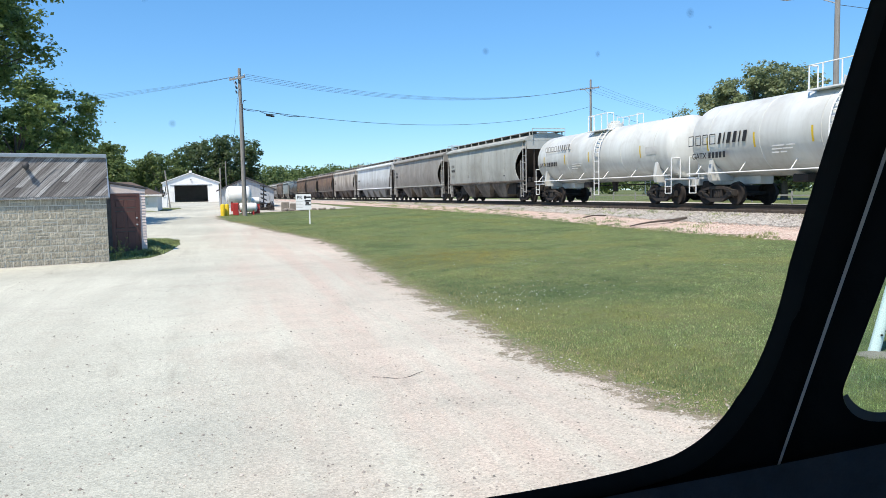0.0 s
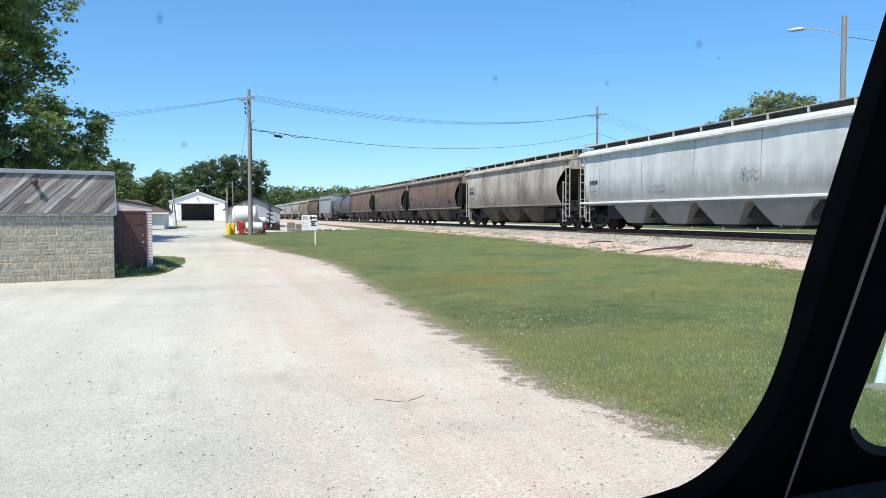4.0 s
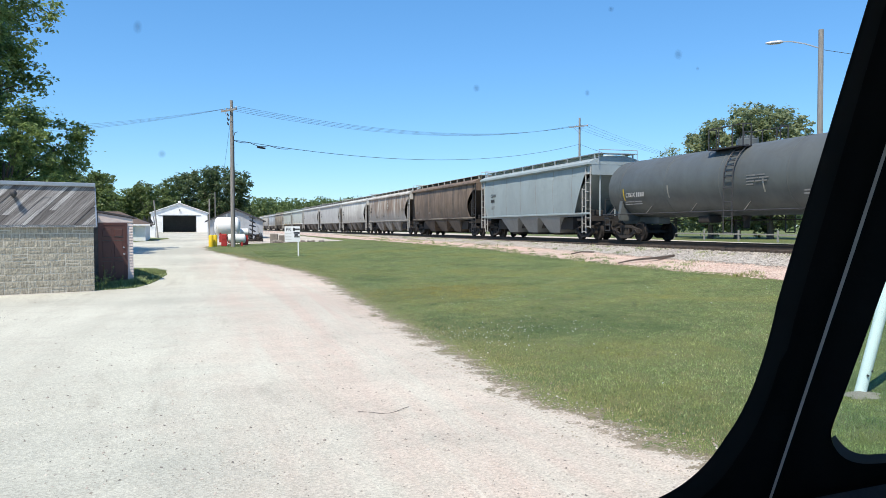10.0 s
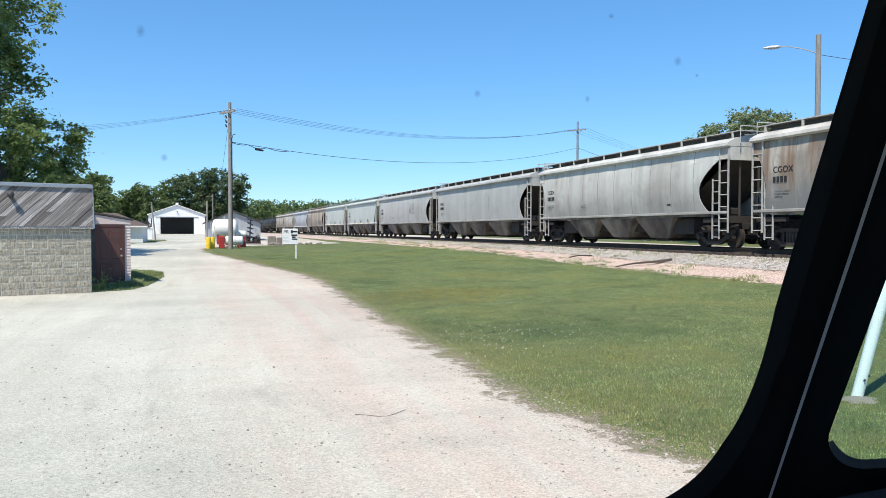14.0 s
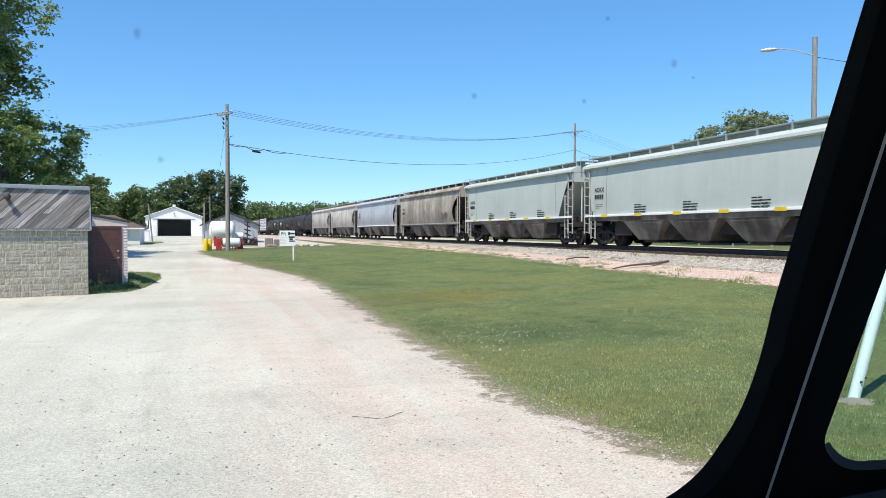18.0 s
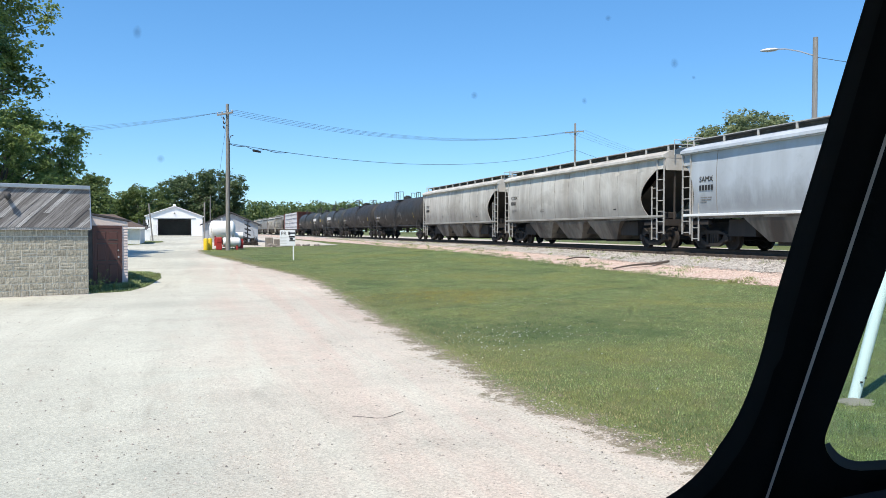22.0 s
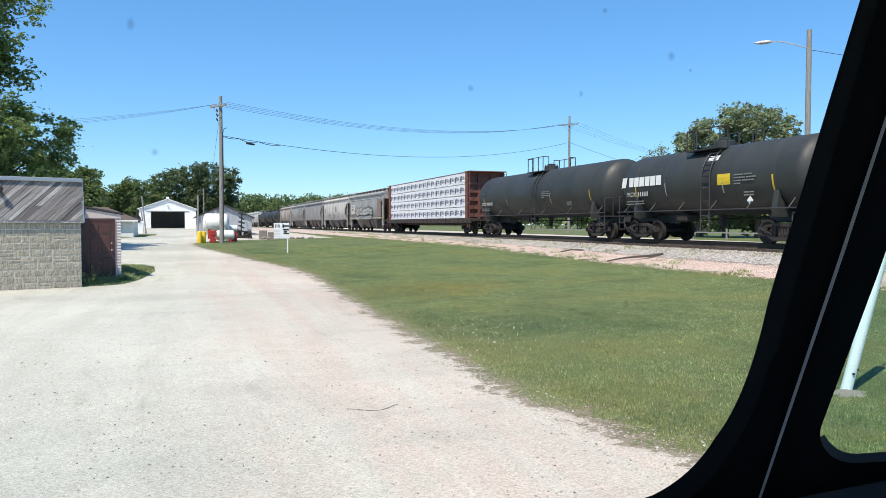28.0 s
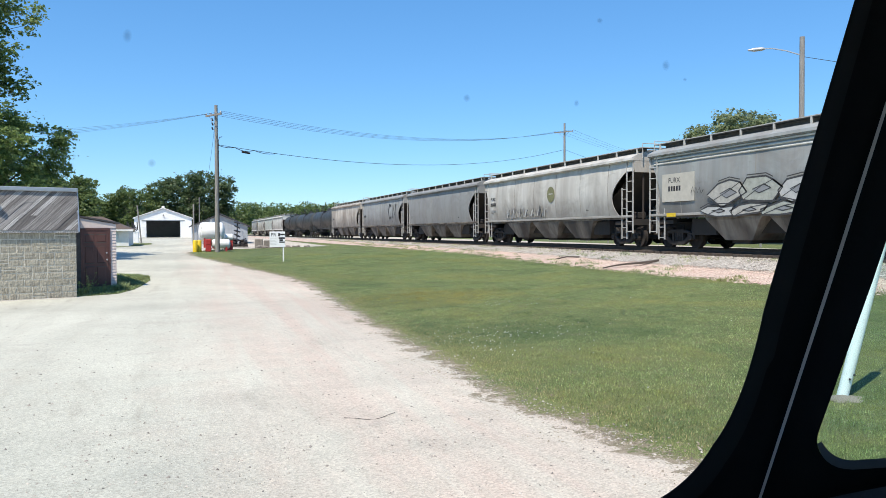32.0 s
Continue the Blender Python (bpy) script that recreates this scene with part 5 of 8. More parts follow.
disc(h_g, -0.84, 2.78, 0.44, "emblem_olive", hx - 0.008)
part("emblem_leaf", Geo().box(-0.22, 0.22, 0.04, 0.10, -0.003, 0.003), "emblem_pale", h_g).matrix_basis = on_side(hx - 0.012, -0.84, 2.74)
# yellow inspection strips on the brown car
for y, z in ((7.3, 1.75), (4.7, 1.62), (1.8, 1.62), (0.1, 1.62), (-1.8, 1.62), (-4.4, 1.62)):
    part("reflector", Geo().prism([(y - 0.05, z), (y + 0.05, z), (y + 0.09, z + 0.42), (y - 0.01, z + 0.42)], "x", -1.558, -1.550), "yellow_mark", h_b3)
for y in (5.2, 2.6, 0.2, -2.2):
    part("reflector", Geo().box(-1.56, -1.552, y - 0.04, y + 0.04, 1.65, 2.15), "patch_tan", h_b1)
part("data_panel", Geo().box(-1.59, -1.582, -5.9, -5.3, 1.75, 2.15), "black_text", h_b1)
part("data_panel", Geo().box(-1.59, -1.582, -6.9, -6.5, 1.62, 1.86), "yellow_mark", h_b2)
# scrawl
sc = [[(0.0, 0.0), (0.18, 1.0), (0.42, 0.05)], [(0.05, 0.42), (0.36, 0.45)], [(0.55, 1.0), (0.52, 0.1), (0.78, 0.05)], [(1.15, 0.95), (0.92, 0.9), (0.88, 0.05), (1.15, 0.0)], [(0.9, 0.5), (1.1, 0.5)], [(1.62, 0.85), (1.40, 0.95), (1.30, 0.4), (1.45, 0.0), (1.70, 0.1)]]
for s_ in sc:
    stroke(h_a, s_, 0.05, "spray_black", hx - 0.004, -2.7, 2.25)
# large outline letters on the blue-grey car, drawn as plain shapes
for i, q in enumerate(([(1.2, 1.3), (0.5, 1.45), (0.1, 0.8), (0.5, 0.1), (1.2, 0.2)], [(1.7, 0.1), (1.75, 1.4), (2.6, 0.15), (2.7, 1.45)])):
    stroke(h_c, q, 0.24, "spray_black", hx - 0.004, -3.0, 2.0, "emblem")
# graffiti on the grey car: overlapping outlined strokes
rng = random.Random(41)
part("fresh_patch", Geo().box(-1.5465, -1.535, 5.45, 7.55, 1.95, 3.12), "patch_beige", h_f)
for z in (3.60, 3.74, 3.88):
    part("top_rib", Geo().bevel_box(-1.535, -1.46, -8.2, 8.2, z - 0.035, z + 0.035, 0.02), "paint_pale", h_f)
part("brown_patch", Geo().box(-1.585, -1.578, -7.4, -5.9, 1.6, 3.4), "patch_brown", h_f)
part("reflector", Geo().box(-1.575, -1.564, -7.2, -6.6, 1.34, 1.50), "yellow_mark", h_f)
part("reflector", Geo().box(-1.575, -1.564, 6.6, 7.2, 1.32, 1.48), "yellow_mark", h_f)


def closed(t, pts, w, material, x, y, z):
    stroke(t, pts + pts[:2], w, material, x, y, z)


def bubble(t, a, b, w, h, seed, y, z):
    """A fat outlined letter shape: dark edge, pale fill, dark core."""
    r = random.Random(seed)
    n = 8
    pts = []
    for i in range(n):
        q = 2 * math.pi * (i + r.uniform(-0.25, 0.25)) / n
        k_ = 1.0 + r.uniform(-0.30, 0.22)
        pts.append((a + w * 0.62 * k_ * math.cos(q) + 0.12 * math.sin(q), b + h * 0.58 * k_ * math.sin(q)))
    part("graffiti_fill", Geo().add([(p[0], p[1], 0) for p in pts], [tuple(range(n))]), ("spray_green", "spray_white", "spray_beige")[seed % 3], t).matrix_basis = on_side(hx - 0.010 - 0.0004 * (seed % 7), y, z)
    closed(t, pts, 0.065, "spray_black", hx - 0.015, y, z)
    core = [(a + (p[0] - a) * 0.42 + 0.08, b + (p[1] - b) * 0.34) for p in pts[::2]]
    part("graffiti_core", Geo().add([(p[0], p[1], 0) for p in core], [tuple(range(len(core)))]), "spray_grey", t).matrix_basis = on_side(hx - 0.016, y, z)
    closed(t, core, 0.04, "spray_black", hx - 0.018, y, z)
    stroke(t, [(pts[1][0], pts[1][1]), (a + 0.1, b + 0.1), (pts[5][0], pts[5][1])], 0.03, "spray_black", hx - 0.0165, y, z)
    top_ = [(p[0], p[1] + 0.10) for p in pts if p[1] > b]
    stroke(t, sorted(top_), 0.04, "spray_black", hx - 0.0135, y, z)


for i in range(5):
    bubble(h_f, 0.9 + i * 1.65, 0.52 + 0.08 * (i % 2), 1.65, 0.85, 11 + i, 4.4, 1.62)
    bubble(h_f, 0.4 + i * 1.6, -0.14, 1.6, 0.40, 31 + i, 4.4, 1.62)
stroke(h_f, [(0.0, 0.5), (0.1, 0.75), (0.2, 0.5), (0.3, 0.72), (0.4, 0.5), (0.5, 0.7), (0.62, 0.45), (0.75, 0.6)], 0.04, "spray_black", hx - 0.012, 5.6, 1.75)
for i in range(26):
    a = i * 0.21
    stroke(h_g, [(a, rng.uniform(0, 0.12)), (a + 0.10, rng.uniform(0.2, 0.75)), (a + 0.18, rng.uniform(0.1, 0.5)), (a + 0.30, rng.uniform(0.0, 0.55))], rng.uniform(0.04, 0.12), ("spray_grey", "spray_white", "spray_black", "patch_tan")[i % 4], hx - 0.004 - 0.001 * (i % 4), 5.2, 1.52)
for i in range(9):
    a = i * 0.16
    stroke(h_t, [(a, rng.uniform(0, 0.2)), (a + 0.08, rng.uniform(0.35, 0.65)), (a + 0.16, rng.uniform(0.1, 0.3)), (a + 0.26, rng.uniform(0.3, 0.6))], 0.045, "spray_black", hx - 0.004, -4.4, 1.75)
rng = random.Random(17)
for q in ((h_r, -6.2, 2.3), (h_r, 2.0, 1.75), (h_r, 5.0, 1.7), (h_w, -3.0, 2.2), (h_w, 3.0, 1.9)):
    for i in range(5):
        a = i * 0.2
        stroke(q[0], [(a, rng.uniform(0, 0.15)), (a + 0.1, rng.uniform(0.1, 0.4)), (a + 0.24, rng.uniform(0.0, 0.3))], 0.05, "spray_black" if q[0] is h_r else "spray_grey", hx - 0.004, q[1], q[2])


def blocks_on(t, x, y, z, widths, h, gap, material, lean=0.0):
    """A word drawn as plain blocks, one for each character."""
    at = 0.0
    for w in widths:
        g = Geo().add([(at, 0, 0), (at + w, 0, 0), (at + w + lean, h, 0), (at + lean, h, 0)], [(0, 1, 2, 3)])
        part("stencil_bar", g, material, t).matrix_basis = on_side(x, y, z)
        at += w + gap


def outlined(t, x, y, z, widths, h, gap, material, lean=0.0):
    """A word of thin-lined characters, each drawn as a narrow ring."""
    at = 0.0
    for w in widths:
        f = 0.035
        o_ = [(at, 0), (at + w, 0), (at + w + lean, h), (at + lean, h)]
        c_ = (at + w / 2 + lean / 2, h / 2)
        in_ = [(p[0] + math.copysign(f, c_[0] - p[0]), p[1] + math.copysign(f, c_[1] - p[1])) for p in o_]
        g = Geo().add([(*p, 0) for p in o_ + in_], [(i, (i + 1) % 4, 4 + (i + 1) % 4, 4 + i) for i in range(4)])
        part("stencil_outline", g, material, t).matrix_basis = on_side(x, y, z)
        at += w + gap


def number_bars(t, x, y, z, n, material, h=0.24, w=0.15):
    blocks_on(t, x, y, z, [w] * n, h, 0.07, material)


# white tank cars
outlined(tankA, -1.545, 7.05, 2.45, [0.34, 0.34, 0.32, 0.36], 0.42, 0.12, "black_text")
blocks_on(tankA, -1.545, 5.2, 2.45, [0.14, 0.07, 0.2, 0.18, 0.07, 0.2], 0.42, 0.15, "black_text", 0.1)
letter(tankA, "GATX", 0.34, "black_text", -1.545, 6.8, 1.9)
number_bars(tankA, -1.545, 5.75, 1.9, 5, "black_text")
letter(tankB, "GATX", 0.34, "black_text", -1.475, 6.4, 2.15)
number_bars(tankB, -1.475, 5.35, 2.15, 6, "black_text")
outlined(tankB, -1.470, 5.6, 3.0, [0.28, 0.3, 0.28, 0.32], 0.3, 0.10, "stencil_faint", 0.03)
blocks_on(tankB, -1.470, 4.0, 3.0, [0.12, 0.08, 0.16, 0.16, 0.08, 0.16], 0.32, 0.14, "stencil_faint", 0.12)
for tk, r in ((tankA, 1.52), (tankB, 1.45)):
    bars(tk, "patch_grey", -r - 0.02, 2.2, 2.2, [[3, 0.4, 2], [2.5, 0.3, 2.2], [1.8, 0.4, 1.4]], 0.2, 0.05, 0.07)
    for y in (3.2, 0.4, -4.6, 5.9):
        mark_on_tank(tk, r, y, 2.2, 0.09, 0.55, "yellow_mark", "reflector")
    mark_on_tank(tk, r, -5.1, 2.3, 0.9, 0.35, "patch_grey")
# black and grey tank cars
for tk, r, word, y, z, n in ((tankC, 1.42, "CRGX", 6.6, 2.1, 4), (tankD, 1.48, "KLRX", 7.5, 2.15, 5), (tankF, 1.40, "PROX", 4.4, 2.02, 5), (tankG, 1.40, "PROX", 4.95, 2.0, 5), (tankH, 1.46, "CRDX", 7.5, 2.0, 6), (tankE, 1.46, "KLRX", 7.2, 2.1, 5)):
    letter(tk, word, 0.29, "stencil_white", -r - 0.018, y, z)
    number_bars(tk, -r - 0.018, y - 0.90, z, n, "stencil_white", 0.20, 0.10)
    bars(tk, "stencil_dim", -r - 0.014, y, z - 0.2, [[3, 0.3, 2.4], [2.6, 0.3, 3]], 0.24, 0.045, 0.07)
    bars(tk, "stencil_dim", -r - 0.014, -1.6 if tk is not tankG else -2.2, 2.62, [[2.4, 0.3, 2.0], [3, 0.3, 2.5], [2, 0.3, 3], [1.8]], 0.2, 0.05, 0.06)
    L_ = {id(tankC): 8.0, id(tankD): 8.4, id(tankE): 8.3, id(tankF): 5.2, id(tankG): 5.0, id(tankH): 8.4}[id(tk)]
    for f in (0.86, 0.42, -0.30, -0.82):
        mark_on_tank(tk, r, f * L_, 1.95, 0.08, 0.55, "yellow_mark" if f in (0.86, -0.82) else "patch_tan", "reflector")
    bars(tk, "stencil_dim", -r - 0.006, -0.55 * L_, 1.95, [[1.2, 0.2, 1.2], [1.2, 0.2, 1.2]], 0.2, 0.05, 0.06)
for tk, y in ((tankF, 4.05), (tankG, 4.75)):
    blocks_on(tk, -1.425, y, 2.45, [0.34, 0.36, 0.38, 0.34, 0.38, 0.36], 0.42, 0.055, "white_text", 0.03)
    blocks_on(tk, -1.425, y + 0.62, 2.43, [0.36], 0.46, 0.1, "white_text", 0.12)
mark_on_tank(tankG, 1.40, -1.27, 2.25, 0.72, 0.42, "yellow_mark")
mark_on_tank(tankG, 1.40, -0.45, 3.25, 0.6, 0.2, "white_text")
o = part("hazard_placard", Geo().add([(-0.17, 0, 0), (0, -0.17, 0), (0.17, 0, 0), (0, 0.17, 0)], [(0, 1, 2, 3)]), "white_text", tankG)
o.matrix_basis = on_side(-1.25, -2.9, 1.62)

# track -------------------------------------------------------------------
g = Geo()
for x in (TRACK_X - 0.7525, TRACK_X + 0.7525):
    prof = [(x - 0.07, RAIL_Z - 0.17), (x + 0.07, RAIL_Z - 0.17), (x + 0.012, RAIL_Z - 0.13), (x + 0.012, RAIL_Z - 0.045), (x + 0.036, RAIL_Z - 0.035), (x + 0.036, RAIL_Z), (x - 0.036, RAIL_Z), (x - 0.036, RAIL_Z - 0.035), (x - 0.012, RAIL_Z - 0.045), (x - 0.012, RAIL_Z - 0.13)]
    for a, b in ((-60, 20), (20, 60), (60, 120), (120, 500)):
        gg = Geo().prism(prof, "y", a, b)
        single("rail", gg, "rail_steel", "rusty steel rail with a worn top on wooden sleepers", "rail", "rails of the track", "structure")
tie = Geo().bevel_box(-1.3, 1.3, -0.115, 0.115, -0.17, 0.0, 0.012).mesh("sleeper")
tie.materials.append(MATS["tie_wood"])
track = thing("sleepers", "dark weathered wooden sleepers half sunk in ballast", "sleepers", None, "", "structure")
rng = random.Random(2)
for i in range(190):
    o = new("sleeper", tie)
    o.parent = track
    o.matrix_basis = pose(TRACK_X + rng.uniform(-0.05, 0.05), 4 + i * 0.53 + rng.uniform(-0.03, 0.03), RAIL_Z - 0.165, 0, 0, rng.uniform(-1, 1))

# block shed with plank roof and annex ------------------------------------
SHED = pose(-3.08, 25.15, 0.0, 0, 0, 15.0)
shed = thing("block_shed", "split-face concrete block shed with diagonal weathered plank roof", "shed", SHED)
wall = part("wall", Geo().box(-7.0, -0.018, 0.018, 7.6, -0.15, 2.12), "mortar", shed)
g = Geo().bevel_box(-7.1, 0.02, -0.16, 0.3, -0.2, 0.045, 0.015)
part("footing", g, "concrete", shed)


def block_mesh(w, h, seed):
    rng = random.Random(seed)
    g = Geo()
    ny, nz = 6, 4
    rows = []
    for j in range(nz + 1):
        row = []
        for i in range(ny + 1):
            e = 0.0 if i in (0, ny) or j in (0, nz) else 1.0
            row.append((w * i / ny, -e * rng.uniform(0.003, 0.009), h * j / nz))
        rows.append(row)
    g.loft(rows, closed=False)
    g.add([(0, 0, 0), (w, 0, 0), (w, 0.05, 0), (0, 0.05, 0), (0, 0, h), (w, 0, h), (w, 0.05, h), (0, 0.05, h)], [(0, 1, 2, 3), (4, 7, 6, 5), (0, 3, 7, 4), (1, 5, 6, 2)])
    me = g.mesh("block")
    me.materials.append(MATS["split_block"])
    return me


# stacks of ashlar blocks of two heights, so that the courses step
blocks = {(w, h): [block_mesh(w, h, int(w * 100 + h * 1000 + q)) for q in range(4)] for w in (0.385, 0.183) for h in (0.183, 0.083)}
rng = random.Random(8)
for row in range(10):
    z = 0.03 + row * 0.202
    x = -0.02 - (0.202 if row in (2, 5, 6, 9) else 0.0)
    if x < -0.1:
        o = new("block", rng.choice(blocks[0.183, 0.183]))
        o.parent = wall
        o.matrix_basis = pose(-0.02 - 0.183, 0.012, z)
    while x > -6.4:
        r = rng.random()
        pieces = [(0.385, 0.183, 0, 0)] if r < 0.74 else [(0.385, 0.083, 0, 0), (0.385, 0.083, 0, 0.102)] if r < 0.88 else [(0.183, 0.183, 0, 0), (0.183, 0.183, 0.202, 0)]
        for w, h, dx, dz in pieces:
            o = new("block", rng.choice(blocks[w, h]))
            o.parent = wall
            o.matrix_basis = pose(x - dx - w, 0.012 + rng.uniform(-0.004, 0.004), z + dz)
        x -= 0.404
# plank roof: steep slope, planks laid on the diagonal
RZ0, RZ1, RY0, RY1 = 2.10, 3.31, -0.07, 0.20
roof = part("roof", Geo().prism([(RY0 + 0.02, RZ0), (RY1, RZ1 - 0.03), (7.6, RZ1 - 0.25), (7.6, RZ0 + 0.02), (RY0 + 0.1, RZ0 - 0.04)], "x", -7.1, 0.02), "dark_shingle", shed)
slope = math.hypot(RZ1 - RZ0, RY1 - RY0)
tilt = math.degrees(math.atan2(RZ1 - RZ0, RY1 - RY0))
roof_m = pose(0, RY0 - 0.01, RZ0, tilt, 0, 0)


def clip_poly(poly, axis, limit, keep_less):
    out = []
    for i, p in enumerate(poly):
        q = poly[(i + 1) % len(poly)]
        a = (p[axis] <= limit) == keep_less or p[axis] == limit
        b = (q[axis] <= limit) == keep_less or q[axis] == limit
        if a:
            out.append(p)
        if a != b and abs(q[axis] - p[axis]) > 1e-9:
            f = (limit - p[axis]) / (q[axis] - p[axis])
            out.append((p[0] + f * (q[0] - p[0]), p[1] + f * (q[1] - p[1])))
    return out


rng = random.Random(21)
u = -9.5
while u < 1.0:
    w = rng.uniform(0.13, 0.24)
    lean = slope * 1.0
    poly = [(u, 0.0), (u + w - 0.012, 0.0), (u + w - 0.012 + lean, slope), (u + lean, slope)]
    for ax, lim, less in ((0, -7.1, False), (0, 0.05, True)):
        if poly:
            poly = clip_poly(poly, ax, lim, less)
    cut = rng.uniform(0.15, 0.85) * slope
    pieces = [poly] if rng.random() < 0.5 else [clip_poly(poly, 1, cut, True), clip_poly(poly, 1, cut, False)] if poly else []
    for pc in pieces:
        if len(pc) >= 3:
            h = rng.uniform(0.018, 0.034)
            o = part("plank", Geo().prism([(a, b) for a, b in pc], "z", 0.0, h), "weathered_plank", roof)
            o.matrix_basis = roof_m
    u += w
part("ridge_cap", Geo().bevel_box(-7.1, 0.06, RY1 - 0.12, RY1 + 0.1, RZ1 - 0.02, RZ1 + 0.10, 0.015), "grey_metal", shed)
part("gable_trim", Geo().box(0.03, 0.07, -0.05, slope, -0.06, 0.03, roof_m), "grey_metal", shed)
part("eave_board", Geo().box(-7.1, 0.05, RY0 - 0.02, RY0 + 0.04, RZ0 - 0.07, RZ0 + 0.015), "weathered_plank", shed)
g = Geo().rod((-2.15, 0.12, 2.96), (-2.17, -0.12, 3.02), 0.06, 10)
g.turn([(-0.02, 0.06), (0.05, 0.10), (0.10, 0.03)], (-2.17, -0.11, 3.02), (-0.1, -0.95, 0.15), 10)
part("vent_pipe", g, "dark_metal", shed)

annex = thing("annex", "low lean-to with pink lap siding and a brown panel door", "lean-to", SHED @ pose(0.0, 2.2, 0.06))
part("wall", Geo().prism([(0.01, -0.1), (1.53, -0.1), (1.53, 2.27), (0.01, 2.54)], "y", 0.06, 4.6), "pink_siding", annex)
# wall left of the door, with its shadow put into the dark colour
part("return_panel", Geo().box(0.01, 0.42, 0.012, 0.058, -0.05, 2.46), "dark_board", annex)
lap1 = Geo().prism([(0.0, 0.0), (-0.028, 0.004), (-0.006, 0.098), (0.0, 0.098)], "x", 1.36, 1.54).mesh("lap_board")
lap2 = Geo().prism([(0.0, 0.0), (0.028, 0.004), (0.006, 0.098), (0.0, 0.098)], "y", 0.06, 4.6).mesh("lap_board")
lap3 = Geo().prism([(0.0, 0.0), (-0.028, 0.004), (-0.006, 0.098), (0.0, 0.098)], "x", 0.42, 1.54).mesh("lap_board")
for me_ in (lap1, lap2, lap3):
    me_.materials.append(MATS["pink_siding"])
for i in range(22):
    z = 0.02 + i * 0.1
    for me_, x in ((lap1 if i < 21 else lap3, 0), (lap2, 1.53)):
        o = new("lap_board", me_)
        o.parent = annex
        o.matrix_basis = pose(x, 0.058 if me_ is not lap2 else 0, z)
part("gable_board", Geo().prism([(0.42, 2.14), (1.54, 2.14), (1.54, 2.265), (0.42, 2.465)], "y", 0.02, 0.056), "pink_siding", annex)
part("door_frame", Geo().box(0.42, 0.47, 0.0, 0.06, 0.02, 2.08).box(1.29, 1.35, 0.0, 0.06, 0.02, 2.08).box(0.42, 1.35, -0.002, 0.06, 2.05, 2.12), "brown_door", annex)
door = part("door", Geo().bevel_box(0.47, 1.29, 0.012, 0.052, 0.03, 2.05, 0.004), "brown_door", annex, "closed dark brown six-panel door")
for x0, x1 in ((0.56, 0.83), (0.93, 1.20)):
    for z0, z1 in ((1.66, 1.90), (0.95, 1.50), (0.20, 0.80)):
        p_ = part("panel", Geo().bevel_box(x0, x1, 0.0, 0.02, z0, z1, 0.010), "brown_door", door)
        for zb in (z1 + 0.005, z0 - 0.025):
            part("bead", Geo().box(x0 - 0.02, x1 + 0.02, 0.004, 0.012, zb, zb + 0.02), "dark_board", p_)
g = Geo().turn([(-0.07, 0.0), (-0.07, 0.03), (-0.03, 0.032), (0.0, 0.02)], (1.23, 0.01, 1.05), (0, 1, 0), 10)
part("door_knob", g, "galvanised", door)
g = Geo().turn([(-0.03, 0.0), (-0.03, 0.028), (0.0, 0.03)], (1.23, 0.01, 1.28), (0, 1, 0), 10)
part("door_lock", g, "galvanised", door)
part("roof", Geo().prism([(0.01, 2.60), (1.62, 2.31), (1.62, 2.26), (0.01, 2.55)], "y", -0.004, 4.7), "brown_shingle", annex)
part("fascia", Geo().prism([(0.01, 2.62), (1.66, 2.32), (1.66, 2.265), (0.01, 2.565)], "y", -0.018, -0.006), "dark_shingle", annex)

# white garage ------------------------------------------------------------
GY = 145.0
gz = lie1(-3.2, GY)
gar = thing("garage", "white metal pole barn with a wide open dark doorway", "garage", pose(-3.35, GY, gz))
W, EH, PH, D = 4.95, 3.55, 5.35, 16.0
g = Geo()
g.prism([(-W, 0), (-2.9, 0), (-2.9, 3.15), (2.95, 3.15), (2.95, 0), (W, 0), (W, EH), (0, PH), (-W, EH)], "y", 0, 0.15)
part("front_wall", g, "white_steel", gar)
part("side_wall", Geo().box(-W, -W + 0.15, 0.15, D, 0, EH), "white_steel", gar)
part("side_wall", Geo().box(W - 0.15, W, 0.15, D, 0, EH), "white_steel", gar)
part("back_wall", Geo().prism([(-W + 0.15, 0), (W - 0.15, 0), (W - 0.15, EH), (0, PH - 0.1), (-W + 0.15, EH)], "y", D - 0.15, D), "grey_siding", gar)
part("floor", Geo().box(-W + 0.15, W - 0.15, 0.15, D - 0.15, -0.05, 0.03), "concrete", gar)
g = Geo().prism([(-W - 0.25, EH - 0.02), (0, PH + 0.08), (0, PH + 0.2), (-W - 0.25, EH + 0.1)], "y", -0.3, D + 0.2)
g.prism([(W + 0.25, EH - 0.02), (0, PH + 0.08), (0, PH + 0.2), (W + 0.25, EH + 0.1)], "y", -0.3, D + 0.2)
part("roof", g, "white_steel", gar)
g = Geo().box(-3.7, 3.75, -0.09, -0.002, 3.12, 3.26)
part("door_track", g, "grey_metal", gar)
part("service_door", Geo().bevel_box(-3.75, -3.1, -0.05, -0.003, 0.05, 2.05, 0.01), "white_paint", gar)
part("cupola", Geo().bevel_box(-0.25, 0.25, 0.2, 0.7, PH + 0.1, PH + 0.5, 0.03), "white_steel", gar)
part("gable_lamp", Geo().turn([(0, 0.03), (0.1, 0.16), (0.22, 0.05)], (0.05, -0.2, 4.05), (0, 0, 1), 10), "dark_metal", gar)
g = Geo()
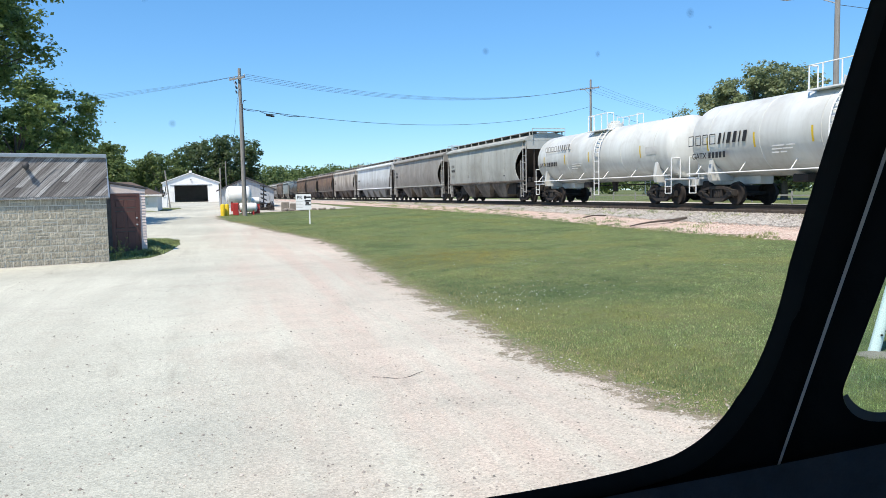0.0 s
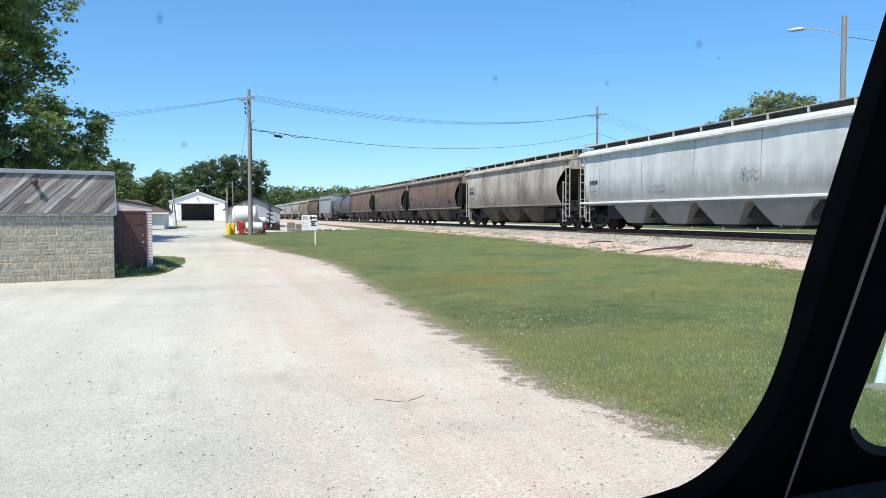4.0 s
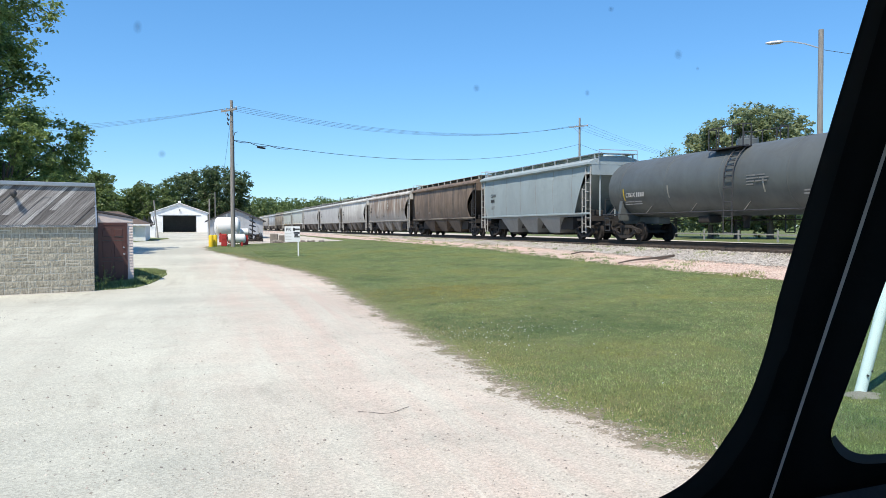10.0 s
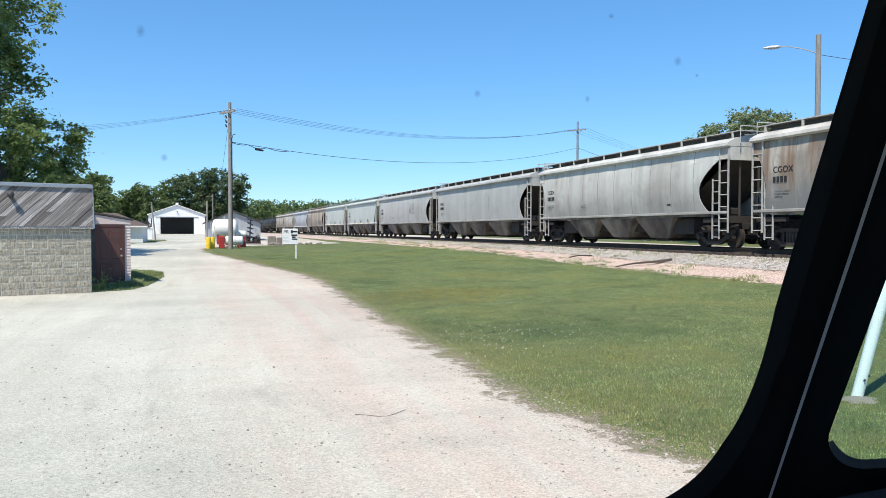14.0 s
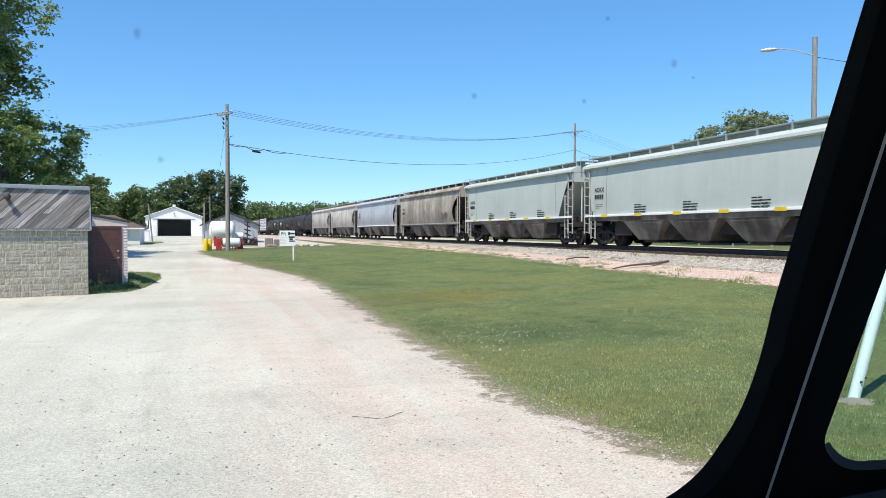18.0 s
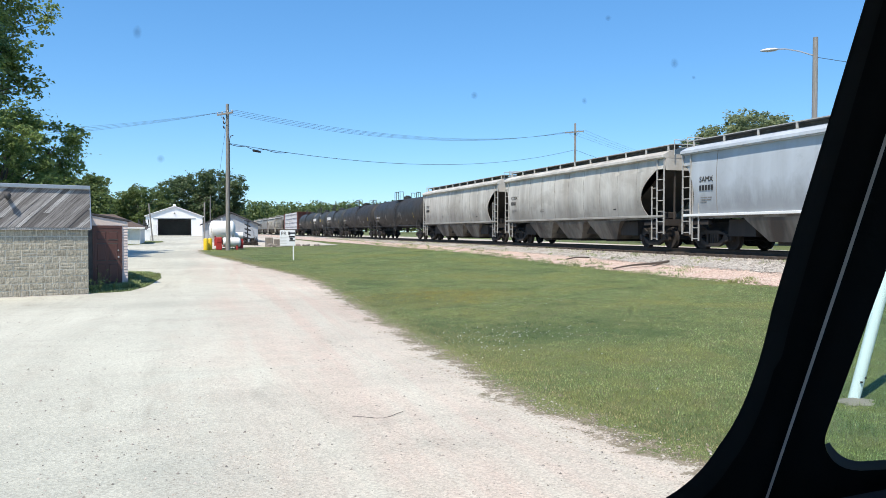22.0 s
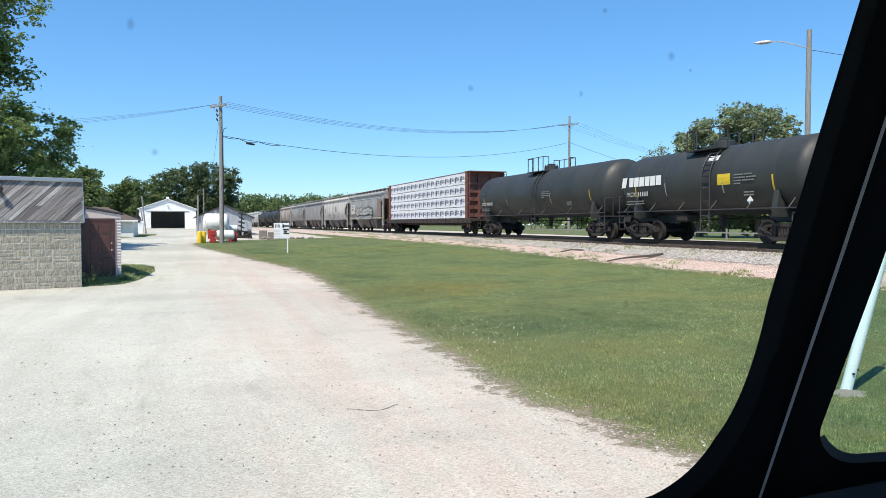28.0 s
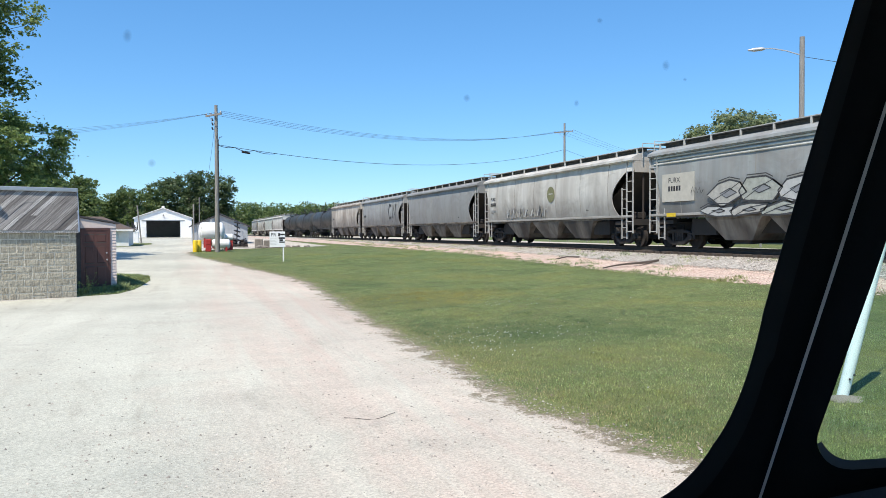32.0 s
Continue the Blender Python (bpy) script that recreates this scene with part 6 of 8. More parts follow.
for i in range(33):
    x = -W + 0.15 + i * 0.3
    top = EH + (PH - EH) * (1 - abs(x) / W) - 0.05
    lo = 3.3 if -2.95 < x < 3.0 else 0.05
    g.box(x - 0.02, x + 0.02, -0.022, -0.002, lo, top)
part("wall_ribs", g, "white_steel", gar)

# white house with brown roof --------------------------------------------
hz = lie1(-8, 78)
house = thing("small_house", "low white house with brown shingle roof and pale blue wall", "house", pose(-4.85, 76.0, hz))
part("wall", Geo().box(-8, 0, 0, 7, -0.2, 1.62), "white_paint", house)
part("shutter", Geo().bevel_box(-3.6, -0.9, -0.05, -0.003, 0.65, 1.35, 0.02), "pale_blue_paint", house)
g = Geo()
g.add([(-8.4, -0.45, 1.58), (0.45, -0.45, 1.58), (0.45, 7.4, 1.58), (-8.4, 7.4, 1.58), (-6, 3.5, 2.9), (-2.6, 3.5, 2.9)], [(0, 1, 5, 4), (1, 2, 5), (2, 3, 4, 5), (3, 0, 4), (0, 3, 2, 1)])
part("roof", g, "brown_shingle", house)
part("fascia", Geo().box(-8.4, 0.45, -0.48, -0.44, 1.48, 1.61), "white_paint", house)

# grey shed ---------------------------------------------------------------
sz = lie1(4, 84)
gs = thing("grey_shed", "grey sided gabled shed with dark roof", "shed", pose(3.85, 83.0, sz))
W2, E2, P2 = 2.85, 1.95, 3.2
part("front_wall", Geo().prism([(-W2, -0.1), (W2, -0.1), (W2, E2), (0, P2 - 0.05), (-W2, E2)], "y", 0, 0.12), "grey_siding", gs)
part("side_wall", Geo().box(W2 - 0.12, W2, 0.12, 8, -0.1, E2), "grey_siding", gs)
part("side_wall", Geo().box(-W2, -W2 + 0.12, 0.12, 8, -0.1, E2), "grey_siding", gs)
part("back_wall", Geo().prism([(-W2 + 0.12, -0.1), (W2 - 0.12, -0.1), (W2 - 0.12, E2), (0, P2 - 0.1), (-W2 + 0.12, E2)], "y", 7.9, 8), "grey_siding", gs)
g = Geo().prism([(-W2 - 0.3, E2 - 0.12), (0, P2), (0, P2 + 0.12), (-W2 - 0.3, E2 + 0.0)], "y", -0.3, 8.3)
g.prism([(W2 + 0.3, E2 - 0.12), (0, P2), (0, P2 + 0.12), (W2 + 0.3, E2 + 0.0)], "y", -0.3, 8.3)
part("roof", g, "dark_shingle", gs)
for i in range(18):
    x = -W2 + 0.1 + i * (2 * W2 - 0.2) / 17
    part("batten", Geo().box(x - 0.012, x + 0.012, -0.018, -0.002, 0, E2 + (P2 - E2) * (1 - abs(x) / W2) - 0.1), "grey_siding", gs)

# fuel tanks --------------------------------------------------------------
tz = lie1(2, 60)


def lying_tank(name, x0, x1, y, z, r, label, lift=0.5):
    t = thing(name, label, "fuel tank", pose((x0 + x1) / 2, y, z))
    h = (x1 - x0) / 2
    prof = [(-h, 0)] + [(-h + 0.25 * r * 1.6 * (1 - math.cos(a)), r * math.sin(a)) for a in np.linspace(0.2, math.pi / 2, 6)]
    prof += [(-q[0], q[1]) for q in prof[::-1]]
    zc = r + lift
    part("shell", Geo().turn(prof, (0, 0, zc), (1, 0, 0), 24), "white_paint", t, smooth=True)
    for s in (-1, 1):
        part("saddle", Geo().prism([(-r * 0.8, 0), (r * 0.8, 0), (r * 0.75, zc - r * 0.5), (0, zc - r), (-r * 0.75, zc - r * 0.5)], "x", s * h * 0.55 - 0.06, s * h * 0.55 + 0.06), "red_paint", t)
    g = Geo().rod((0, 0, zc + r - 0.05), (0, 0, zc + r + 0.22), 0.09, 8)
    part("filler_cap", g, "galvanised", t)
    return t


lying_tank("fuel_tank", 1.15, 3.15, 60.6, tz + 0.25, 0.74, "large white fuel tank on red steel saddles")
lying_tank("fuel_tank", 2.05, 3.45, 58.6, tz - 0.02, 0.36, "small white fuel tank on a low red stand", 0.22)
g = Geo().bevel_box(0, 0.42, 0, 0.4, 0, 0.95, 0.03).bevel_box(0.04, 0.38, -0.02, 0.1, 0.55, 0.9, 0.02)
g.pipe([(0.45, 0.2, 0.8), (0.6, 0.15, 0.6), (0.55, 0.1, 0.3), (0.4, 0.1, 0.2)], 0.025, 6)
single("fuel_pump", g, "red_paint", "red fuel dispenser with a looped hose", "fuel pump", m=pose(1.62, 58.2, lie1(1.8, 58.3)))
for x, y in ((0.86, 57.6), (1.16, 58.0), (1.85, 59.0)):
    z = lie1(x, y)
    single("bollard", Geo().turn([(0, 0.17), (0.86, 0.17), (0.92, 0.13), (0.95, 0.0)], (0, 0, 0), (0, 0, 1), 14), "yellow_paint", "yellow painted steel bollard beside the fuel tanks", "bollard", "bollards by the tanks", smooth=True, m=pose(x, y, z - 0.05))
g = Geo()
for x in (0.1, 1.0, 2.0):
    g.rod((x, 0, 0), (x, 0, 2.0), 0.03, 6)
g.rod((0.1, 0, 2.0), (2.0, 0, 2.0), 0.025, 6)
single("pipe_frame", g, "galvanised", "thin grey pipe frame over the fuel tank", "frame", m=pose(1.0, 61.8, tz))

# pile of machine parts and low concrete wall -----------------------------
sa = thing("scrap_auger", "dark rusted auger and machine parts leaning on the shed", "scrap metal", pose(4.55, 67.5, lie1(4.55, 67.5)))
part("shaft", Geo().rod((-0.05, 0, 0.2), (0.05, 0, 2.45), 0.05, 8), "dark_metal", sa)
for i in range(5):
    z = 0.72 + 0.38 * i
    part("flight", Geo().turn([(-0.05, 0.06), (-0.04, 0.30), (0.04, 0.31), (0.05, 0.06)], (0, 0, z), ((0.5 if i % 2 else 0.25), -0.15, 1), 12), "dark_metal", sa)
part("brace", Geo().rod((0.6, 0, 0), (0.45, 0.1, 1.5), 0.035, 6).rod((0.9, 0, 0), (0.5, 0.1, 1.4), 0.035, 6), "galvanised", sa)
part("frame", Geo().bevel_box(-0.9, 0.9, -0.3, 0.4, 0.1, 0.32, 0.04).rod((-0.7, -0.32, 0.2), (-0.7, 0.42, 0.2), 0.2, 10), "rust_steel", sa)
rr = random.Random(19)
for i in range(14):
    q = rr.uniform(0.07, 0.2)
    part("scrap_piece", Geo().bevel_box(-q * 1.6, q * 1.6, -q, q, -q * 0.6, q * 0.6, q * 0.2), "dark_metal" if i % 3 else "rust_steel", sa, m=pose(rr.uniform(-0.6, 0.8), rr.uniform(-0.3, 0.3), 0.3 + rr.uniform(0.0, 0.45), rr.uniform(-40, 40), rr.uniform(-40, 40), rr.uniform(0, 180)))

# low wall of concrete blocks
dock = thing("concrete_dock", "stained low wall of concrete blocks by the track", "concrete wall", pose(0, 66.0, lie1(8, 66) - 0.1, 0, 0, -6))
for i, (h_, tw) in enumerate(((0.86, 0), (0.80, 2), (0.58, -3), (0.34, 5))):
    x = 5.9 + i * 0.74
    part("block", Geo().bevel_box(x, x + 0.70, 0, 0.5, -0.2, h_, 0.06), "old_concrete", dock, m=pose(0, 0, 0, 0, 0, 0) @ pose(0, 0, 0, tw * 0.8, tw * 0.3, 0))
rr = random.Random(9)
for i in range(26):
    q = rr.uniform(0.08, 0.24)
    part("rubble", Geo().bevel_box(-q, q, -q * 0.7, q * 0.7, -q * 0.5, q * 0.5, q * 0.3), "old_concrete", dock, m=pose(8.0 + rr.uniform(-2.0, 2.6), rr.uniform(-0.9, 0.4), 0.12 + q * 0.3, rr.uniform(-20, 20), rr.uniform(-20, 20), rr.uniform(0, 180)))

# private road sign -------------------------------------------------------
zs = lie1(5.1, 40.3)
sg = thing("road_sign", "white board sign with black lettering on a thin post", "sign", pose(5.12, 40.3, zs, 0, 0, -8))
part("post", Geo().box(-0.035, 0.035, -0.03, 0.03, -0.1, 1.62), "white_paint", sg)
bd = part("board", Geo().bevel_box(-0.72, 0.10, -0.05, -0.032, 0.78, 1.62, 0.006), "white_paint", sg)
o = new("lettering", words("PR", 0.26, "black_text"))
o.parent = bd
o.matrix_basis = Matrix.Translation((-0.66, -0.054, 1.36)) @ pose(0, 0, 0, 90, 0, 0)
for x0, x1, z0, z1 in ((-0.27, -0.16, 1.37, 1.54), (-0.155, 0.08, 1.42, 1.50), (-0.24, 0.08, 1.22, 1.31), (-0.20, -0.02, 1.10, 1.20), (-0.22, 0.08, 1.02, 1.08)):
    part("stencil_bar", Geo().box(x0, x1, -0.056, -0.051, z0, z1), "black_text", bd)
for i in range(5):
    part("stencil_bar", Geo().box(-0.70, -0.36 - 0.05 * (i % 2), -0.054, -0.051, 0.90 + i * 0.08, 0.925 + i * 0.08), "patch_grey", bd)

# utility poles and wires -------------------------------------------------


def util_pole(x, y, top, r, arm_dir, arms, label):
    z = lie1(x, y)
    t = thing("utility_pole", label, "utility pole", pose(x, y, z), "utility poles")
    h = top - z
    part("pole", Geo().rod((0, 0, -0.4), (0, 0, h), r, 12, r * 0.68), "pole_wood", t, smooth=True)
    d = Vector((*arm_dir, 0)).normalized()
    for az, half in arms:
        hh = az - z
        n = Vector((-d.y, d.x, 0)) * (r + 0.05)
        g = Geo()
        a, b = -d * half + n, d * half + n
        s = Vector((-d.y, d.x, 0)) * 0.05
        u = Vector((0, 0, 0.06))
        g.add([p + q for p in (Vector((a.x, a.y, hh)), Vector((b.x, b.y, hh))) for q in (s + u, -s + u, -s - u, s - u)], [(0, 1, 2, 3), (7, 6, 5, 4), (0, 4, 5, 1), (1, 5, 6, 2), (2, 6, 7, 3), (3, 7, 4, 0)])
        g.rod(Vector((0, 0, hh - 0.75)) + n, d * half * 0.6 + n + Vector((0, 0, hh)), 0.02, 4)
        g.rod(Vector((0, 0, hh - 0.75)) + n, -d * half * 0.6 + n + Vector((0, 0, hh)), 0.02, 4)
        part("crossarm", g, "pole_wood", t)
        for f in (-0.95, -0.35, 0.35, 0.95):
            p = d * half * f + n
            part("insulator", Geo().turn([(0.06, 0.02), (0.12, 0.055), (0.17, 0.05), (0.2, 0.02)], (p.x, p.y, hh), (0, 0, 1), 8), "porcelain", t)
    return t


P1, P2_, P0 = (2.42, 56.95), (46.87, 84.93), (-42.0, 29.5)
wire_dir = Vector((P2_[0] - P1[0], P2_[1] - P1[1], 0)).normalized()
arm_dir = (-wire_dir.y, wire_dir.x)
pole1 = util_pole(P1[0], P1[1], 11.45, 0.17, arm_dir, [(10.7, 0.95)], "tall weathered wooden utility pole with one crossarm")
part("riser_cable", Geo().pipe([(0.15, -0.10, 0.2), (0.14, -0.09, 8.2), (0.22, -0.02, 8.5), (0.42, 0.1, 8.56)], 0.025, 6), "cable_black", pole1)
for i in range(3):
    part("cutout", Geo().turn([(0.0, 0.02), (0.05, 0.06), (0.2, 0.05), (0.26, 0.02)], (-0.22, -0.1, 9.0 + 0.33 * i), (-0.4, 0, 1), 8), "dark_metal", pole1)
part("guy_wire", Geo().rod((0, 0, 10.0), (-1.3, 2.5, 0), 0.012, 4), "cable_black", pole1)
util_pole(P2_[0], P2_[1], 16.1, 0.19, arm_dir, [(14.95, 1.35)], "distant wooden utility pole with a crossarm")


def wire(a, b, sag, r, n=26):
    a, b = Vector(a), Vector(b)
    pts = []
    for i in range(n + 1):
        f = i / n
        p = a.lerp(b, f)
        p.z -= sag * 4 * f * (1 - f)
        pts.append(p)
    g = Geo()
    rings = []
    for p in pts:
        rings.append([(p.x, p.y, p.z + r), (p.x + r * 0.5, p.y - r * 0.8, p.z - r * 0.6), (p.x - r * 0.5, p.y + r * 0.8, p.z - r * 0.6)])
    g.loft(rings)
    return single("power_line", g, "cable_black", "thin black overhead wire sagging between poles", "wire", "overhead wires")


ad = Vector((*arm_dir, 0))
for f in (-0.95, -0.35, 0.35, 0.95):
    o1, o2 = ad * 0.95 * f, ad * 1.35 * f
    a = Vector((P1[0], P1[1], 10.9)) + o1
    wire(a, Vector((P2_[0], P2_[1], 15.15)) + o2, 1.6, 0.011)
    wire(a, Vector((P0[0], P0[1], 7.0 - 0.55 * f)) + o1, 2.6, 0.007)
    wire(Vector((P2_[0], P2_[1], 15.15)) + o2, (112.0, 120.0, 14.2), 2.0, 0.011)
wire((P1[0], P1[1], 8.55), (P2_[0], P2_[1], 12.7), 1.75, 0.021)
wd = (Vector((*P2_, 12.7)) - Vector((*P1, 8.55))).normalized()
g = Geo()
c0 = Vector((*P1, 8.55)) + wd * 0.4
for f0, f1, lo in ((0.0, 1.6, 0.10), (1.6, 3.4, 0.16), (3.4, 5.6, 0.12)):
    g.pipe([Vector((*P1, 8.55)).lerp(Vector((*P2_, 12.7)), f / 52.7) + Vector((0, 0, -1.75 * 4 * (f / 52.7) * (1 - f / 52.7) - lo * math.sin(math.pi * (f - f0) / (f1 - f0)))) for f in np.linspace(f0, f1, 7)], 0.022, 6)
b0 = c0 + wd * 1.9 + Vector((0, 0, -0.52))
g.rod(b0, b0 + wd * 0.7 + Vector((0, 0, -0.12)), 0.10, 8, 0.07)
single("cable_splice", g, "cable_black", "slack black cable with a splice case by the pole", "cable")
wire((P2_[0], P2_[1], 12.7), (112.0, 120.0, 11.0), 2.0, 0.02)

lampx, lampy = 28.5, 28.05
lz = lie1(lampx, lampy)
lamp = thing("street_lamp", "wooden pole carrying a curved arm street lamp", "street lamp", pose(lampx, lampy, lz))
part("pole", Geo().rod((0, 0, -0.3), (0, 0, 11.45 - lz), 0.15, 12, 0.115), "pole_wood", lamp, smooth=True)
da = Vector((-0.72, 0.69, 0))
arm = [Vector((0, 0, 10.55 - lz)), da * 0.7 + Vector((0, 0, 10.85 - lz)), da * 1.3 + Vector((0, 0, 11.02 - lz)), da * 1.75 + Vector((0, 0, 11.06 - lz))]
part("arm", Geo().pipe(arm, 0.03, 6), "galvanised", lamp)
part("head", Geo().turn([(-0.05, 0.04), (0.1, 0.09), (0.45, 0.10), (0.75, 0.04)], da * 1.7 + Vector((0, 0, 11.05 - lz)), da, 10), "galvanised", lamp, smooth=True)
wire((lampx, lampy, 10.5), (60, 26, 10.3), 0.5, 0.014)

# small things on the ground ----------------------------------------------
a_, b_ = Vector((15.95, 25.75, lie1(15.95, 25.75) + 0.05)), Vector((18.05, 24.95, lie1(18.05, 24.95) + 0.07))
g = Geo()
pts = [a_.lerp(b_, f) + Vector((0, 0.05 * math.sin(f * 7), 0.03 * math.sin(f * 5))) for f in np.linspace(0, 1, 7)]
across = Vector((-(b_ - a_).y, (b_ - a_).x, 0)).normalized()
g.loft([[p + across * (q * (0.045 + 0.011 * i)) + Vector((0, 0, w * (0.03 + 0.007 * i))) for q, w in ((-1, -0.6), (-0.9, 0.7), (-0.3, 1.0), (0.5, 0.9), (1, 0.5), (0.9, -0.7))] for i, p in enumerate(pts)], caps=True)
single("timber", g, "tie_wood", "dark old timber lying on the pink gravel", "timber")
g = Geo().pipe([Vector((17.0, 31.6, lie1(17.0, 31.6) + 0.04)), Vector((17.35, 31.2, lie1(17.35, 31.2) + 0.12)), Vector((17.75, 30.7, lie1(17.75, 30.7) + 0.05))], 0.03, 6)
single("branch", g, "tie_wood", "short dry branch on the gravel shoulder", "branch")
g = Geo().pipe([Vector((1.60 + 0.57 * f, 7.72 - 0.16 * math.sin(f * 3.14) + 0.02 * f, 0.026 + 0.006 * math.sin(f * 9))) for f in np.linspace(0, 1, 14)], 0.003, 5)
single("wire_scrap", g, "dark_metal", "bent dark wire lying on the gravel drive", "wire")
gm = thing("guy_guard", "leaning pale teal tube over a guy wire in the grass", "guy guard", pose(7.05, 6.33, lie1(7.05, 6.33)))
top = Vector((0.954, -0.30, 0)) * 0.55 + Vector((0, 0, 2.2))
part("tube", Geo().rod(top * -0.035, top, 0.062, 14), "teal_tube", gm, smooth=True)
part("anchor_rod", Geo().rod(top * -0.06, top * 0.03, 0.018, 6), "dark_metal", gm)
part("guy_wire", Geo().rod(top, top * 3.2, 0.008, 5), "cable_black", gm)
for i in range(2):
    p = top * (0.10 + 0.02 * i)
    part("bolt", Geo().rod(p + Vector((-0.03 + 0.05 * i, -0.058, 0)), p + Vector((-0.03 + 0.05 * i, -0.075, 0)), 0.012, 6), "dark_metal", gm)
rr = random.Random(6)
g = Geo()
ring = [(7.0 + (0.20 + rr.uniform(-0.06, 0.08)) * math.cos(a), 6.25 + (0.16 + rr.uniform(-0.05, 0.06)) * math.sin(a)) for a in np.linspace(0, 6.0, 16)]
g.add([(7.02, 6.3, lie1(7.02, 6.3) + 0.045)] + [(x, y, lie1(x, y) + 0.003) for x, y in ring], [(0, 1 + i, 1 + (i + 1) % 16) for i in range(16)])
single("bare_soil", g, "dirt", "bare grey soil at the foot of the leaning tube", "soil", "", "structure", True)
# posts near the barn
for x, y, h, lean, r in ((-4.4, 90.0, 4.3, -0.42, 0.09), (1.0, 76.0, 4.1, 0.03, 0.08), (1.9, 92.0, 5.4, 0.0, 0.06)):
    z = lie1(x, y)
    single("wooden_post", Geo().rod((0, 0, -0.2), (lean, 0, h), r, 8, r * 0.8), "pole_wood", "thin weathered wooden post in the yard", "post", "yard posts", m=pose(x, y, z))
mz = lie1(-5.3, 92)
mc = thing("pump_stand", "white cabinet with dark pipes beside the barn", "pump", pose(-5.35, 93.0, mz))
part("cabinet", Geo().bevel_box(-0.9, 0.5, 0, 0.6, 0, 1.3, 0.04), "white_paint", mc)
for i in range(9):
    part("pipe", Geo().rod((-0.8 + 0.15 * i, -0.06, 1.3 + 0.1 * (i % 3)), (-0.7 + 0.13 * i, -0.06, 2.5 - 0.2 * (i % 4)), 0.06, 6), "dark_metal", mc)
single("drum", Geo().turn([(0, 0), (0, 0.28), (0.62, 0.28), (0.62, 0)], (0, 0, 0), (1, 0, 0), 14), "white_paint", "small white drum behind the fuel tanks", "drum", smooth=True, m=pose(3.15, 61.5, tz + 1.05))
single("drum_stand", Geo().box(0, 0.65, -0.2, 0.2, 0, 0.78), "red_paint", "red metal stand under a drum", "stand", m=pose(3.14, 61.5, tz))
g = Geo().rod((0, 0, 0), (0, 0, 46), 0.25, 4)
single("radio_mast", g, "grey_metal", "thin distant radio mast over the trees", "mast", m=pose(34.0, 640.0, 1.3))
# far side of the railway: white rail fence and pale lots
for i in range(26):
    x, y = 39.0, -6 + i * 4.0
    z = lie1(x, y)
    fb = thing("rail_fence", "pale weathered rail fence beyond the lane", "fence", pose(x, y, z), "rail fence bays")
    part("post", Geo().box(-0.05, 0.05, -0.05, 0.05, -0.1, 0.85), "weathered_rail", fb)
    part("rail", Geo().box(-0.03, 0.03, 0.05, 3.95, 0.50, 0.60), "weathered_rail", fb)

# trees -------------------------------------------------------------------


def leaf_soup(name, centres, radii, count, size, material, seed, shell=0.68):
    """Leaves scattered through clumps: small bent quads, denser to the outside of each clump."""
    rng = np.random.default_rng(seed)
    C = np.array(centres)
    R = np.array(radii)
    w = R ** 2
    pick = rng.choice(len(C), count, p=w / w.sum())
    d = rng.normal(size=(count, 3))
    d /= np.linalg.norm(d, axis=1)[:, None]
    rad = R[pick] * (shell + (1 - shell) * rng.random(count)) * (0.75 + 0.35 * rng.random(count))
    P = C[pick] + d * rad[:, None] * np.array([1, 1, 0.8])
    a = rng.normal(size=(count, 3)) + np.array([0, 0, 0.4])
    a /= np.linalg.norm(a, axis=1)[:, None]
    b = np.cross(a, rng.normal(size=(count, 3)))
    b /= np.linalg.norm(b, axis=1)[:, None]
    c = np.cross(a, b)
    s = size * (0.6 + 0.8 * rng.random(count))[:, None]
    V = np.stack([P - b * s * 0.5, P - c * s * 0.32, P + b * s * 0.5 + a * s * 0.12, P + c * s * 0.32], 1).reshape(-1, 3)
    F = np.arange(count * 4).reshape(-1, 4)
    return soup(name, V, F, material)


